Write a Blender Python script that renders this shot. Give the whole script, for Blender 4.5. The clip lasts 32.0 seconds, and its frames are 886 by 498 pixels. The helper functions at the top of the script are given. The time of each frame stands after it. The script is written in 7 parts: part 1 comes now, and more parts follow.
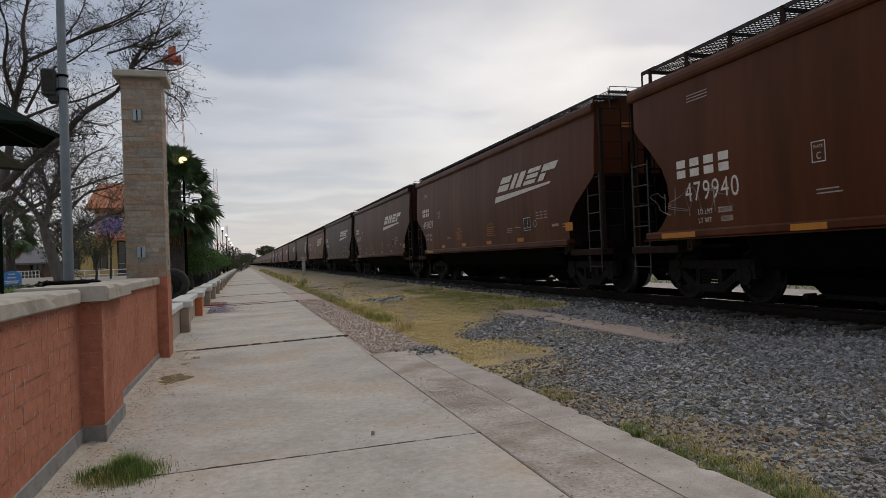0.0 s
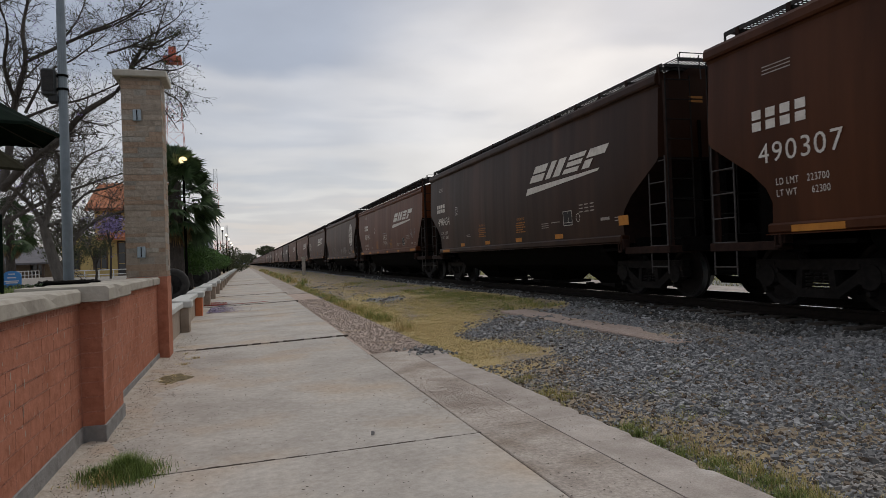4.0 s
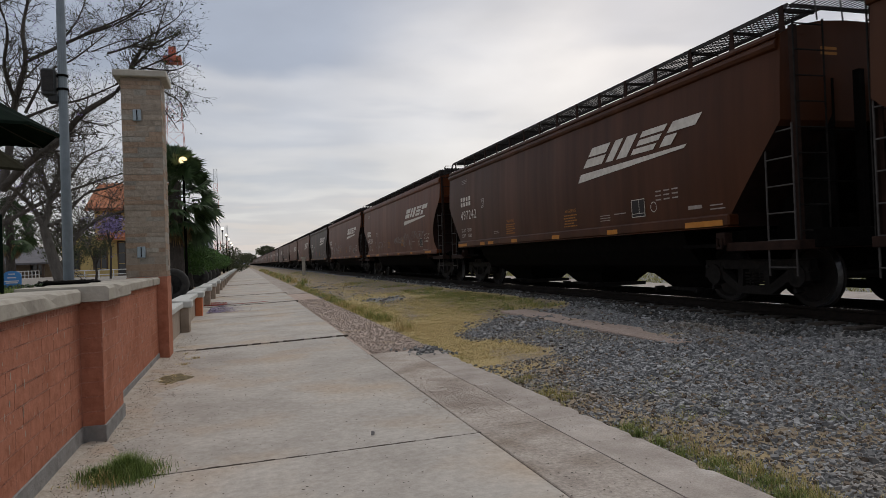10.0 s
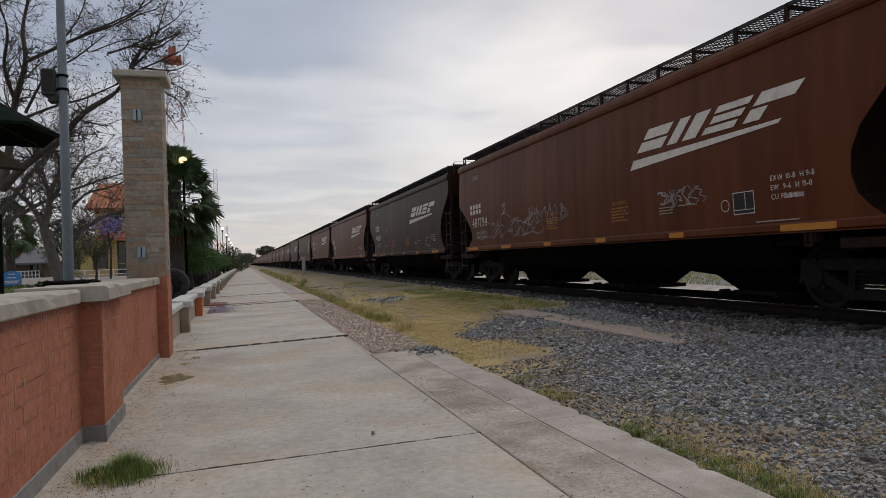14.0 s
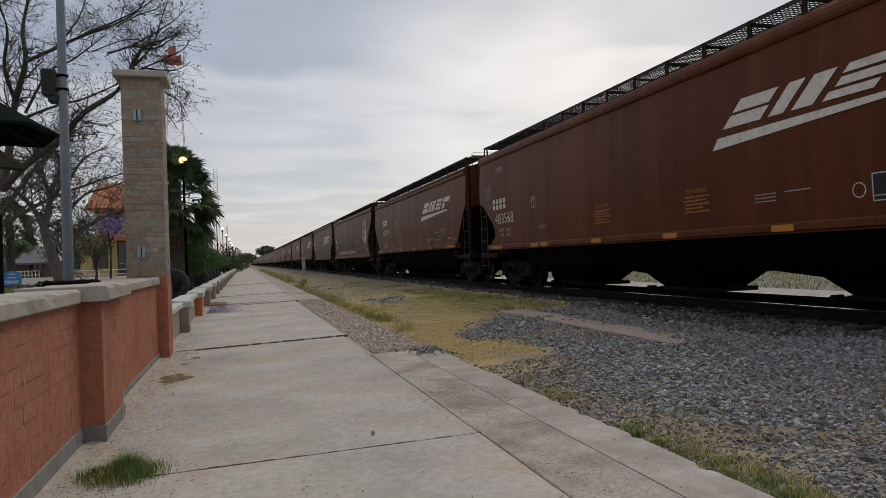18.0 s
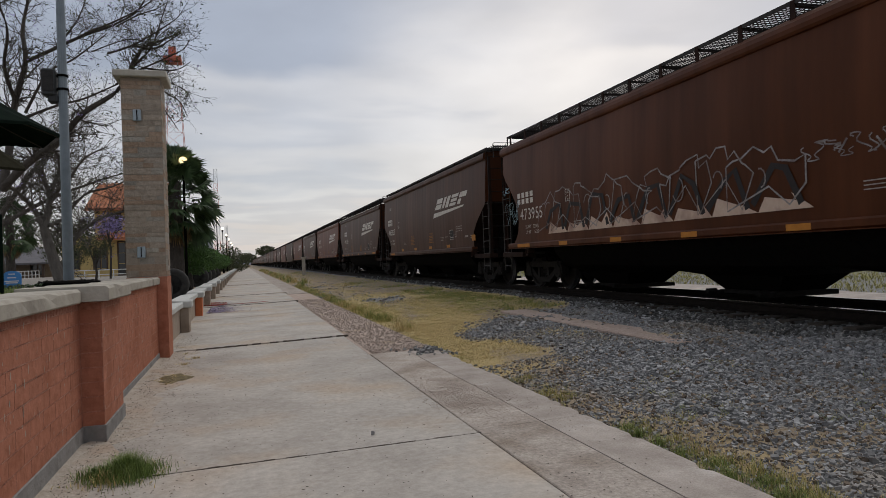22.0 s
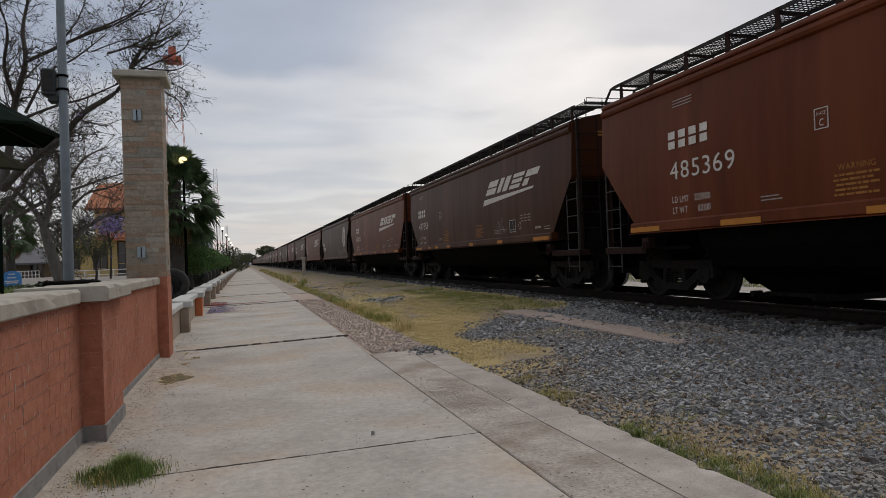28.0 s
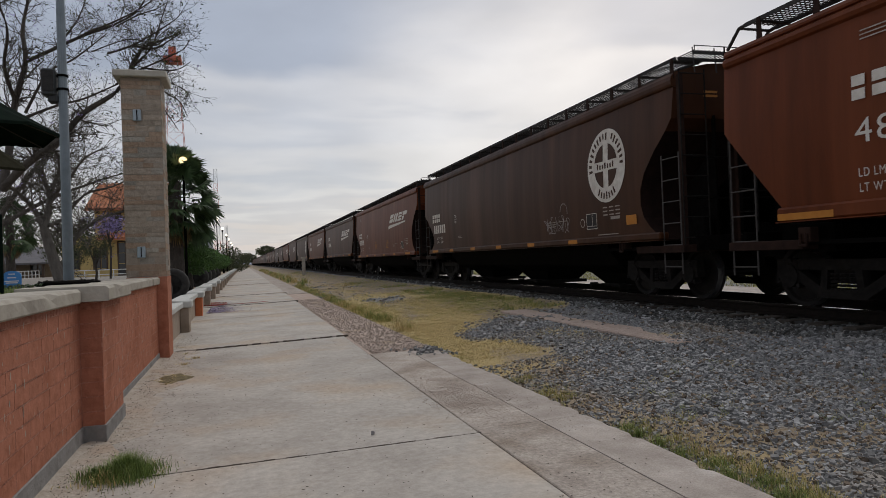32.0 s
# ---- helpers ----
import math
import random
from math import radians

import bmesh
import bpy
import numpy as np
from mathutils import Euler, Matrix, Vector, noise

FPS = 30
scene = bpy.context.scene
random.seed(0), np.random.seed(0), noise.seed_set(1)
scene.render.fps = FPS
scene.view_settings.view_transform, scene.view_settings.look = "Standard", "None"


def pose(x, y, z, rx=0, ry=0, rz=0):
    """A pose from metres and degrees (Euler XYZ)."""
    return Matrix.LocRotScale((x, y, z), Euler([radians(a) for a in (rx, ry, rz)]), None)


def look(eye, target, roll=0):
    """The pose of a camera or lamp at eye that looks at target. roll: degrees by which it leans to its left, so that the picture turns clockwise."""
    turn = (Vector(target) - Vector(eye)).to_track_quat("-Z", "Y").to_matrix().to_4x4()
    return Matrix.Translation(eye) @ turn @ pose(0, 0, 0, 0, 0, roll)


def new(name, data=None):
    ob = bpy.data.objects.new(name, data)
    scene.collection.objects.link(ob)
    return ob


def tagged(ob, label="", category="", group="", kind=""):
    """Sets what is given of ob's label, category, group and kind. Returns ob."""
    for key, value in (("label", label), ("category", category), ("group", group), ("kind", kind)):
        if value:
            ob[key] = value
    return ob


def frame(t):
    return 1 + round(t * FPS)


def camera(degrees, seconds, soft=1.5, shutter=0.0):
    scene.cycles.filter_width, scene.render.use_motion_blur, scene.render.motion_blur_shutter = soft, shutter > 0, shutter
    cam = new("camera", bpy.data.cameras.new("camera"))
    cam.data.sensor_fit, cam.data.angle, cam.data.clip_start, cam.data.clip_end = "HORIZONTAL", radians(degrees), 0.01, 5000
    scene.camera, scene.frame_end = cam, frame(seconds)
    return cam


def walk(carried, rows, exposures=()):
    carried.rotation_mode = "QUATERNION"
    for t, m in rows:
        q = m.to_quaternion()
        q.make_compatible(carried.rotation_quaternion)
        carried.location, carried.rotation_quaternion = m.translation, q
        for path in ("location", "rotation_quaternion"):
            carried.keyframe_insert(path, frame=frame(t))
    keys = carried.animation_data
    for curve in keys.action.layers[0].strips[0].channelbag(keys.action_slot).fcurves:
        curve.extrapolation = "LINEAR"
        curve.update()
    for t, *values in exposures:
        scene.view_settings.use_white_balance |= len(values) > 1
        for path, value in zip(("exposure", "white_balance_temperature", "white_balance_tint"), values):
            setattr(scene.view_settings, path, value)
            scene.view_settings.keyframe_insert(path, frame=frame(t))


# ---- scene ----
# The camera stands still on the walkway; the track runs along +y.
EYE = (0.0, 0.0, 1.40)
cam = camera(65.87, 32.0, soft=0.7, shutter=0.05)
CAM_POSE = Matrix.Translation(EYE) @ Matrix.Rotation(radians(-16.29), 4, "Z") @ Matrix.Rotation(radians(90.65), 4, "X") @ Matrix.Rotation(radians(-2.146), 4, "Z")
walk(cam, [(0.0, CAM_POSE), (32.0, CAM_POSE)], exposures=[(0.0, 0.04), (32.0, 0.04)])

# ---- world: a heavy overcast evening sky with a brighter break ahead ----
world = bpy.data.worlds.new("overcast")
scene.world = world
world.use_nodes = True
wn, wl = world.node_tree.nodes, world.node_tree.links
wn.clear()
w_out = wn.new("ShaderNodeOutputWorld")
w_bg = wn.new("ShaderNodeBackground")
w_sky = wn.new("ShaderNodeTexSky")
w_sky.sky_type, w_sky.sun_disc = "NISHITA", False
w_sky.sun_elevation, w_sky.sun_rotation = radians(24), radians(35)
w_co = wn.new("ShaderNodeTexCoord")
w_sep = wn.new("ShaderNodeSeparateXYZ")
w_up = wn.new("ShaderNodeMath")
w_up.operation = "MAXIMUM"
w_up.inputs[1].default_value = 0.0
w_deck = wn.new("ShaderNodeMath")
w_deck.operation = "ADD"
w_deck.inputs[1].default_value = 0.10
w_div = wn.new("ShaderNodeCombineXYZ")
w_div.inputs["Z"].default_value = 1.0
w_flat = wn.new("ShaderNodeVectorMath")
w_flat.operation = "DIVIDE"
w_map = wn.new("ShaderNodeMapping")
w_map.inputs["Scale"].default_value = (1.0, 1.25, 0.0)
w_map.inputs["Location"].default_value = (3.15, 1.7, 0.0)
w_noise = wn.new("ShaderNodeTexNoise")
w_noise.inputs["Scale"].default_value = 1.0
w_noise.inputs["Detail"].default_value = 4.0
w_noise.inputs["Roughness"].default_value = 0.45
w_noise.inputs["Distortion"].default_value = 0.25
w_bend = wn.new("ShaderNodeMath")
w_bend.operation = "MULTIPLY_ADD"
w_bend.inputs[1].default_value = 0.40
w_add = wn.new("ShaderNodeMath")
w_add.operation = "ADD"
w_add.inputs[1].default_value = -0.20
w_ramp = wn.new("ShaderNodeValToRGB")
w_ramp.color_ramp.interpolation = "EASE"
# pale haze at the skyline, streaks of thinner cloud, then a slate-blue deck thinning overhead
for at, col in ((0.05, (5.0, 5.0, 5.4)), (0.11, (6.0, 5.95, 6.15)), (0.17, (5.0, 5.15, 5.65)), (0.225, (5.7, 5.75, 6.1)), (0.295, (3.65, 4.0, 4.8)), (0.42, (3.75, 4.1, 4.9)), (0.62, (5.3, 5.45, 6.0))):
    el = w_ramp.color_ramp.elements.new(at)
    el.color = (*col, 1)
w_ramp.color_ramp.elements[0].color = (5.6, 5.35, 5.5, 1)
w_ramp.color_ramp.elements[-1].color = (6.6, 6.5, 6.85, 1)
# the veiled sun brightens the cloud round it
w_dot = wn.new("ShaderNodeVectorMath")
w_dot.operation = "DOT_PRODUCT"
w_dot.inputs[1].default_value = Vector((0.33, 0.91, 0.25)).normalized()
w_halo = wn.new("ShaderNodeMapRange")
w_halo.interpolation_type = "SMOOTHERSTEP"
w_halo.inputs["From Min"].default_value, w_halo.inputs["From Max"].default_value = 0.972, 1.0
w_thin = wn.new("ShaderNodeMapRange")
w_thin.inputs["From Min"].default_value, w_thin.inputs["From Max"].default_value = 0.38, 0.62
w_thin.inputs["To Min"].default_value, w_thin.inputs["To Max"].default_value = 1.0, 0.45
w_mul = wn.new("ShaderNodeMath")
w_mul.operation = "MULTIPLY"
w_lit = wn.new("ShaderNodeMix")
w_lit.data_type = "RGBA"
w_lit.inputs["B"].default_value = (7.0, 6.85, 6.9, 1)
w_mix = wn.new("ShaderNodeMix")
w_mix.data_type = "RGBA"
w_mix.inputs["Factor"].default_value = 0.86
# finer billows on the cloud's underside
w_fine = wn.new("ShaderNodeTexNoise")
w_fine.inputs["Scale"].default_value, w_fine.inputs["Detail"].default_value, w_fine.inputs["Roughness"].default_value = 5.0, 4.0, 0.5
w_soft = wn.new("ShaderNodeMapping")
w_soft.inputs["Scale"].default_value = (1.0, 1.0, 2.2)
w_amt = wn.new("ShaderNodeMapRange")
w_amt.inputs["From Min"].default_value, w_amt.inputs["From Max"].default_value = 0.3, 0.7
w_amt.inputs["To Min"].default_value, w_amt.inputs["To Max"].default_value = 0.93, 1.07
w_val = wn.new("ShaderNodeHueSaturation")
wl.new(w_co.outputs["Generated"], w_sep.inputs["Vector"])
wl.new(w_sep.outputs["Z"], w_up.inputs[0])
wl.new(w_up.outputs["Value"], w_deck.inputs[0])
wl.new(w_deck.outputs["Value"], w_div.inputs["X"])
wl.new(w_deck.outputs["Value"], w_div.inputs["Y"])
wl.new(w_co.outputs["Generated"], w_flat.inputs[0])
wl.new(w_div.outputs["Vector"], w_flat.inputs[1])
wl.new(w_flat.outputs["Vector"], w_map.inputs["Vector"])
wl.new(w_map.outputs["Vector"], w_noise.inputs["Vector"])
wl.new(w_noise.outputs["Fac"], w_bend.inputs[0])
wl.new(w_sep.outputs["Z"], w_bend.inputs[2])
wl.new(w_bend.outputs["Value"], w_add.inputs[0])
wl.new(w_add.outputs["Value"], w_ramp.inputs["Fac"])
wl.new(w_co.outputs["Generated"], w_dot.inputs[0])
wl.new(w_dot.outputs["Value"], w_halo.inputs["Value"])
wl.new(w_noise.outputs["Fac"], w_thin.inputs["Value"])
wl.new(w_halo.outputs["Result"], w_mul.inputs[0])
wl.new(w_thin.outputs["Result"], w_mul.inputs[1])
wl.new(w_mul.outputs["Value"], w_lit.inputs["Factor"])
wl.new(w_ramp.outputs["Color"], w_lit.inputs["A"])
wl.new(w_sky.outputs["Color"], w_mix.inputs["A"])
wl.new(w_lit.outputs["Result"], w_mix.inputs["B"])
wl.new(w_co.outputs["Generated"], w_soft.inputs["Vector"])
wl.new(w_soft.outputs["Vector"], w_fine.inputs["Vector"])
wl.new(w_fine.outputs["Fac"], w_amt.inputs["Value"])
wl.new(w_amt.outputs["Result"], w_val.inputs["Value"])
wl.new(w_mix.outputs["Result"], w_val.inputs["Color"])
wl.new(w_val.outputs["Color"], w_bg.inputs["Color"])
w_bg.inputs["Strength"].default_value = 0.1
wl.new(w_bg.outputs["Background"], w_out.inputs["Surface"])

sun = new("sun", bpy.data.lights.new("sun", "SUN"))
sun.data.energy, sun.data.angle, sun.data.color = 0.95, radians(40), (1.0, 0.95, 0.88)
sun.matrix_world = look((0, 0, 30), (-5, -5, 20))


# ---- materials ----
def mat(name, col, col2=None, rough=0.85, scale=6.0, bump=0.15, metal=0.0, stain=None, stain_scale=0.7, stain_at=0.55, vary=0.0,
        stretch=(1, 1, 1), bump_scale=None, spec=0.4, island=False, speck=0.0, speck_scale=70.0, fixed=False):
    """Two colours mixed by fine noise, a stain colour by coarse noise, bump; vary: light and dark from piece to piece; fixed: the grain runs on from piece to piece."""
    m = bpy.data.materials.new(name)
    m.use_nodes = True
    n, l = m.node_tree.nodes, m.node_tree.links
    b = n["Principled BSDF"]
    b.inputs["Roughness"].default_value, b.inputs["Metallic"].default_value = rough, metal
    b.inputs["Specular IOR Level"].default_value = spec
    co = n.new("ShaderNodeTexCoord")
    mp = n.new("ShaderNodeMapping")
    mp.inputs["Scale"].default_value = stretch
    where = n.new("ShaderNodeNewGeometry").outputs["Position"] if fixed else co.outputs["Object"]
    l.new(where, mp.inputs["Vector"])
    fine = n.new("ShaderNodeTexNoise")
    fine.inputs["Scale"].default_value, fine.inputs["Detail"].default_value, fine.inputs["Roughness"].default_value = scale, 6.0, 0.65
    l.new(mp.outputs["Vector"], fine.inputs["Vector"])
    ramp = n.new("ShaderNodeValToRGB")
    ramp.color_ramp.elements[0].position, ramp.color_ramp.elements[1].position = 0.32, 0.68
    ramp.color_ramp.elements[0].color = (*col, 1)
    ramp.color_ramp.elements[1].color = (*(col2 or [c * 1.25 for c in col]), 1)
    l.new(fine.outputs["Fac"], ramp.inputs["Fac"])
    out = ramp.outputs["Color"]
    if stain:
        big = n.new("ShaderNodeTexNoise")
        big.inputs["Scale"].default_value, big.inputs["Detail"].default_value = stain_scale, 5.0
        l.new(mp.outputs["Vector"], big.inputs["Vector"])
        r2 = n.new("ShaderNodeValToRGB")
        r2.color_ramp.elements[0].position, r2.color_ramp.elements[1].position = stain_at, stain_at + 0.22
        l.new(big.outputs["Fac"], r2.inputs["Fac"])
        mx = n.new("ShaderNodeMix")
        mx.data_type = "RGBA"
        l.new(r2.outputs["Color"], mx.inputs["Factor"])
        l.new(out, mx.inputs["A"])
        mx.inputs["B"].default_value = (*stain, 1)
        out = mx.outputs["Result"]
    if speck:
        dots = n.new("ShaderNodeTexNoise")
        dots.inputs["Scale"].default_value, dots.inputs["Detail"].default_value, dots.inputs["Roughness"].default_value = speck_scale, 3.0, 0.8
        l.new(co.outputs["Object"], dots.inputs["Vector"])
        r3 = n.new("ShaderNodeMapRange")
        r3.inputs["From Min"].default_value, r3.inputs["From Max"].default_value = 0.3, 0.7
        r3.inputs["To Min"].default_value, r3.inputs["To Max"].default_value = 1 - speck, 1 + speck
        l.new(dots.outputs["Fac"], r3.inputs["Value"])
        h2 = n.new("ShaderNodeHueSaturation")
        l.new(r3.outputs["Result"], h2.inputs["Value"])
        l.new(out, h2.inputs["Color"])
        out = h2.outputs["Color"]
    if vary:
        if island:
            rnd = n.new("ShaderNodeNewGeometry").outputs["Random Per Island"]
        else:
            rnd = n.new("ShaderNodeObjectInfo").outputs["Random"]
        mr = n.new("ShaderNodeMapRange")
        mr.inputs["To Min"].default_value, mr.inputs["To Max"].default_value = 1 - vary, 1 + vary
        l.new(rnd, mr.inputs["Value"])
        hs = n.new("ShaderNodeHueSaturation")
        l.new(mr.outputs["Result"], hs.inputs["Value"])
        l.new(out, hs.inputs["Color"])
        out = hs.outputs["Color"]
    l.new(out, b.inputs["Base Color"])
    if bump:
        bp = n.new("ShaderNodeBump")
        bp.inputs["Strength"].default_value, bp.inputs["Distance"].default_value = min(1.0, bump * 2), 0.02 * bump / 0.15
        src = fine
        if bump_scale:
            src = n.new("ShaderNodeTexNoise")
            src.inputs["Scale"].default_value, src.inputs["Detail"].default_value = bump_scale, 4.0
            l.new(co.outputs["Object"], src.inputs["Vector"])
        l.new(src.outputs["Fac"], bp.inputs["Height"])
        l.new(bp.outputs["Normal"], b.inputs["Normal"])
    return m


def glow(name, col, strength):
    m = bpy.data.materials.new(name)
    m.use_nodes = True
    b = m.node_tree.nodes["Principled BSDF"]
    b.inputs["Base Color"].default_value = (*col, 1)
    b.inputs["Emission Color"].default_value = (*col, 1)
    b.inputs["Emission Strength"].default_value = strength
    return m


M_CONCRETE = mat("concrete_slab", (0.335, 0.305, 0.27), (0.485, 0.452, 0.405), 0.9, 0.8, 0.07, stain=(0.43, 0.345, 0.262), stain_scale=0.75, stain_at=0.50, vary=0.04, bump_scale=60, spec=0.15, speck=0.16, speck_scale=14)
M_STRIPPAVE = mat("brown_concrete", (0.305, 0.265, 0.228), (0.455, 0.405, 0.355), 0.9, 2.2, 0.15, stain=(0.25, 0.205, 0.165), stain_scale=1.5, stain_at=0.47, vary=0.06, bump_scale=50, spec=0.15, speck=0.32, speck_scale=30)
M_KERB = mat("kerb_concrete", (0.29, 0.25, 0.215), (0.45, 0.40, 0.355), 0.9, 2.6, 0.2, speck=0.2, stain=(0.60, 0.575, 0.54), stain_scale=1.5, stain_at=0.60, vary=0.08, bump_scale=40)
M_COBBLE = mat("pinkish_aggregate", (0.36, 0.275, 0.225), (0.49, 0.395, 0.335), 0.95, 14.0, 0.4, stain=(0.34, 0.26, 0.13), stain_scale=1.5, bump_scale=30)
M_EARTH = mat("dry_earth", (0.225, 0.18, 0.125), (0.36, 0.295, 0.21), 0.95, 4.0, 0.3, stain=(0.20, 0.155, 0.105), stain_scale=1.3, stain_at=0.5, bump_scale=25, spec=0.15, speck=0.2, speck_scale=30)


def ground_cover():
    """Dry earth with straw-coloured patches, and a bed of fine grey stone where the mesh's 'stony' attribute says that ballast lies."""
    m = M_EARTH
    n, l = m.node_tree.nodes, m.node_tree.links
    b = n["Principled BSDF"]
    earth = b.inputs["Base Color"].links[0].from_socket
    co = n.new("ShaderNodeTexCoord")
    vor = n.new("ShaderNodeTexVoronoi")
    vor.inputs["Scale"].default_value = 34.0
    l.new(co.outputs["Object"], vor.inputs["Vector"])
    sep = n.new("ShaderNodeSeparateColor")
    l.new(vor.outputs["Color"], sep.inputs["Color"])
    ramp = n.new("ShaderNodeValToRGB")
    ramp.color_ramp.elements[0].color = (0.085, 0.085, 0.083, 1)
    ramp.color_ramp.elements[1].color = (0.33, 0.328, 0.32, 1)
    l.new(sep.outputs["Red"], ramp.inputs["Fac"])
    att = n.new("ShaderNodeAttribute")
    att.attribute_name = "stony"
    edge = n.new("ShaderNodeTexNoise")
    edge.inputs["Scale"].default_value, edge.inputs["Detail"].default_value = 7.0, 5.0
    l.new(co.outputs["Object"], edge.inputs["Vector"])
    add = n.new("ShaderNodeMath")
    add.operation = "ADD"
    l.new(att.outputs["Fac"], add.inputs[0])
    l.new(edge.outputs["Fac"], add.inputs[1])
    cut = n.new("ShaderNodeMapRange")
    cut.inputs["From Min"].default_value, cut.inputs["From Max"].default_value = 0.85, 1.1
    l.new(add.outputs["Value"], cut.inputs["Value"])
    at2 = n.new("ShaderNodeAttribute")
    at2.attribute_name = "straw"
    ad2 = n.new("ShaderNodeMath")
    ad2.operation = "ADD"
    l.new(at2.outputs["Fac"], ad2.inputs[0])
    l.new(edge.outputs["Fac"], ad2.inputs[1])
    cu2 = n.new("ShaderNodeMapRange")
    cu2.inputs["From Min"].default_value, cu2.inputs["From Max"].default_value = 0.75, 1.25
    l.new(ad2.outputs["Value"], cu2.inputs["Value"])
    m0 = n.new("ShaderNodeMix")
    m0.data_type = "RGBA"
    l.new(cu2.outputs["Result"], m0.inputs["Factor"])
    l.new(earth, m0.inputs["A"])
    m0.inputs["B"].default_value = (0.43, 0.335, 0.165, 1)
    earth = m0.outputs["Result"]
    mx = n.new("ShaderNodeMix")
    mx.data_type = "RGBA"
    l.new(cut.outputs["Result"], mx.inputs["Factor"])
    l.new(earth, mx.inputs["A"])
    l.new(ramp.outputs["Color"], mx.inputs["B"])
    l.new(mx.outputs["Result"], b.inputs["Base Color"])


ground_cover()
M_STONE = mat("ballast_stone", (0.18, 0.182, 0.182), (0.355, 0.355, 0.35), 0.9, 9.0, 0.2, stain=(0.27, 0.235, 0.19), stain_scale=0.5, stain_at=0.52, spec=0.12, vary=0.42, island=True)
M_BRICK = mat("red_brick", (0.355, 0.140, 0.085), (0.49, 0.205, 0.132), 0.92, 11.0, 0.22, stain=(0.29, 0.098, 0.050), stain_scale=1.6, stain_at=0.52, vary=0.045, spec=0.15, fixed=True)
M_MORTAR = mat("red_washed_mortar", (0.33, 0.130, 0.085), (0.50, 0.245, 0.175), 0.95, 25.0, 0.3, spec=0.15, fixed=True)
M_COPING = mat("weathered_coping", (0.33, 0.30, 0.25), (0.46, 0.425, 0.36), 0.92, 5.0, 0.12, spec=0.2, stain=(0.17, 0.15, 0.125), stain_scale=1.6, stain_at=0.55, bump_scale=35)
M_PLINTH = mat("grey_plinth", (0.20, 0.19, 0.18), (0.30, 0.29, 0.28), 0.95, 9.0, 0.25, stain=(0.13, 0.12, 0.11), stain_scale=3.0)
M_STRIPSTONE = mat("buff_cladding", (0.285, 0.232, 0.182), (0.39, 0.325, 0.26), 0.9, 14.0, 0.3, stain=(0.24, 0.21, 0.175), stain_scale=4.0, vary=0.12, spec=0.2, fixed=True)
M_STRIPRED = mat("terracotta_cladding", (0.29, 0.205, 0.145), (0.375, 0.275, 0.20), 0.9, 14.0, 0.3, vary=0.12, spec=0.2, fixed=True)
M_STRIPGREY = mat("grey_cladding", (0.27, 0.24, 0.20), (0.37, 0.335, 0.285), 0.9, 14.0, 0.3, vary=0.2, spec=0.2, fixed=True)
M_STRIPMORTAR = mat("buff_mortar", (0.30, 0.26, 0.21), (0.38, 0.33, 0.28), 0.95, 25.0, 0.2)
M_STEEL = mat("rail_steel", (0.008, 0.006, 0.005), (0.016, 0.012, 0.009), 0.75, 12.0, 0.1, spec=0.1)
M_RAILTOP = mat("polished_rail", (0.45, 0.45, 0.46), (0.6, 0.6, 0.6), 0.25, 20.0, 0.02, metal=1.0)
M_TIE = mat("sleeper_timber", (0.03, 0.024, 0.018), (0.06, 0.048, 0.038), 0.95, 10.0, 0.3)
# grimy black; on bays and underframes it also holds the deep shade beneath the wagons
M_BLACK = mat("grimy_shade_black", (0.0032, 0.0030, 0.0028), (0.0075, 0.0066, 0.0058), 0.9, 9.0, 0.1, spec=0.03)
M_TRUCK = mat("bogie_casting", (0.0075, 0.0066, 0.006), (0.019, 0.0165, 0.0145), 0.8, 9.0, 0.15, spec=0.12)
# wagon red with the shade of the end voids painted in
M_SHADED_END = mat("shaded_red_paint", (0.010, 0.0055, 0.0045), (0.020, 0.010, 0.008), 0.8, 7.0, 0.1, spec=0.1)
M_SOOT = mat("sooty_red_paint", (0.015, 0.0078, 0.0056), (0.030, 0.015, 0.0105), 0.8, 6.0, 0.1, spec=0.12)
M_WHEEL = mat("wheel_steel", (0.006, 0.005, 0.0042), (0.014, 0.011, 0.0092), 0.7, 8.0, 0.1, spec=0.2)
M_TREAD = mat("wheel_tread", (0.35, 0.34, 0.33), (0.5, 0.5, 0.5), 0.3, 20.0, 0.03, metal=1.0)
M_BOARD = mat("galvanised_grating", (0.022, 0.021, 0.020), (0.045, 0.042, 0.040), 0.75, 10.0, 0.1, spec=0.2)
M_LADDER = mat("worn_ladder_steel", (0.042, 0.038, 0.035), (0.080, 0.073, 0.068), 0.7, 10.0, 0.05, spec=0.2)
M_WHITE = mat("faded_white_lettering", (0.52, 0.48, 0.42), (0.68, 0.64, 0.58), 0.8, 8.0, 0.0, stain=(0.30, 0.22, 0.18), stain_scale=2.5, stain_at=0.6)
M_DIM = mat("dim_white_stencil", (0.26, 0.22, 0.19), (0.38, 0.34, 0.30), 0.8, 8.0, 0.0)
M_CHALK = mat("spray_paint", (0.16, 0.14, 0.13), (0.36, 0.34, 0.33), 0.8, 7.0, 0.0, stain=(0.10, 0.06, 0.05), stain_scale=2.0, stain_at=0.45)
M_YELLOW = mat("reflective_yellow", (0.38, 0.14, 0.010), (0.47, 0.19, 0.02), 0.6, 8.0, 0.0, stain=(0.28, 0.10, 0.03), stain_scale=3.0, stain_at=0.6)
M_FADED = mat("faded_brown_lettering", (0.13, 0.065, 0.036), (0.19, 0.10, 0.058), 0.8, 8.0, 0.0)
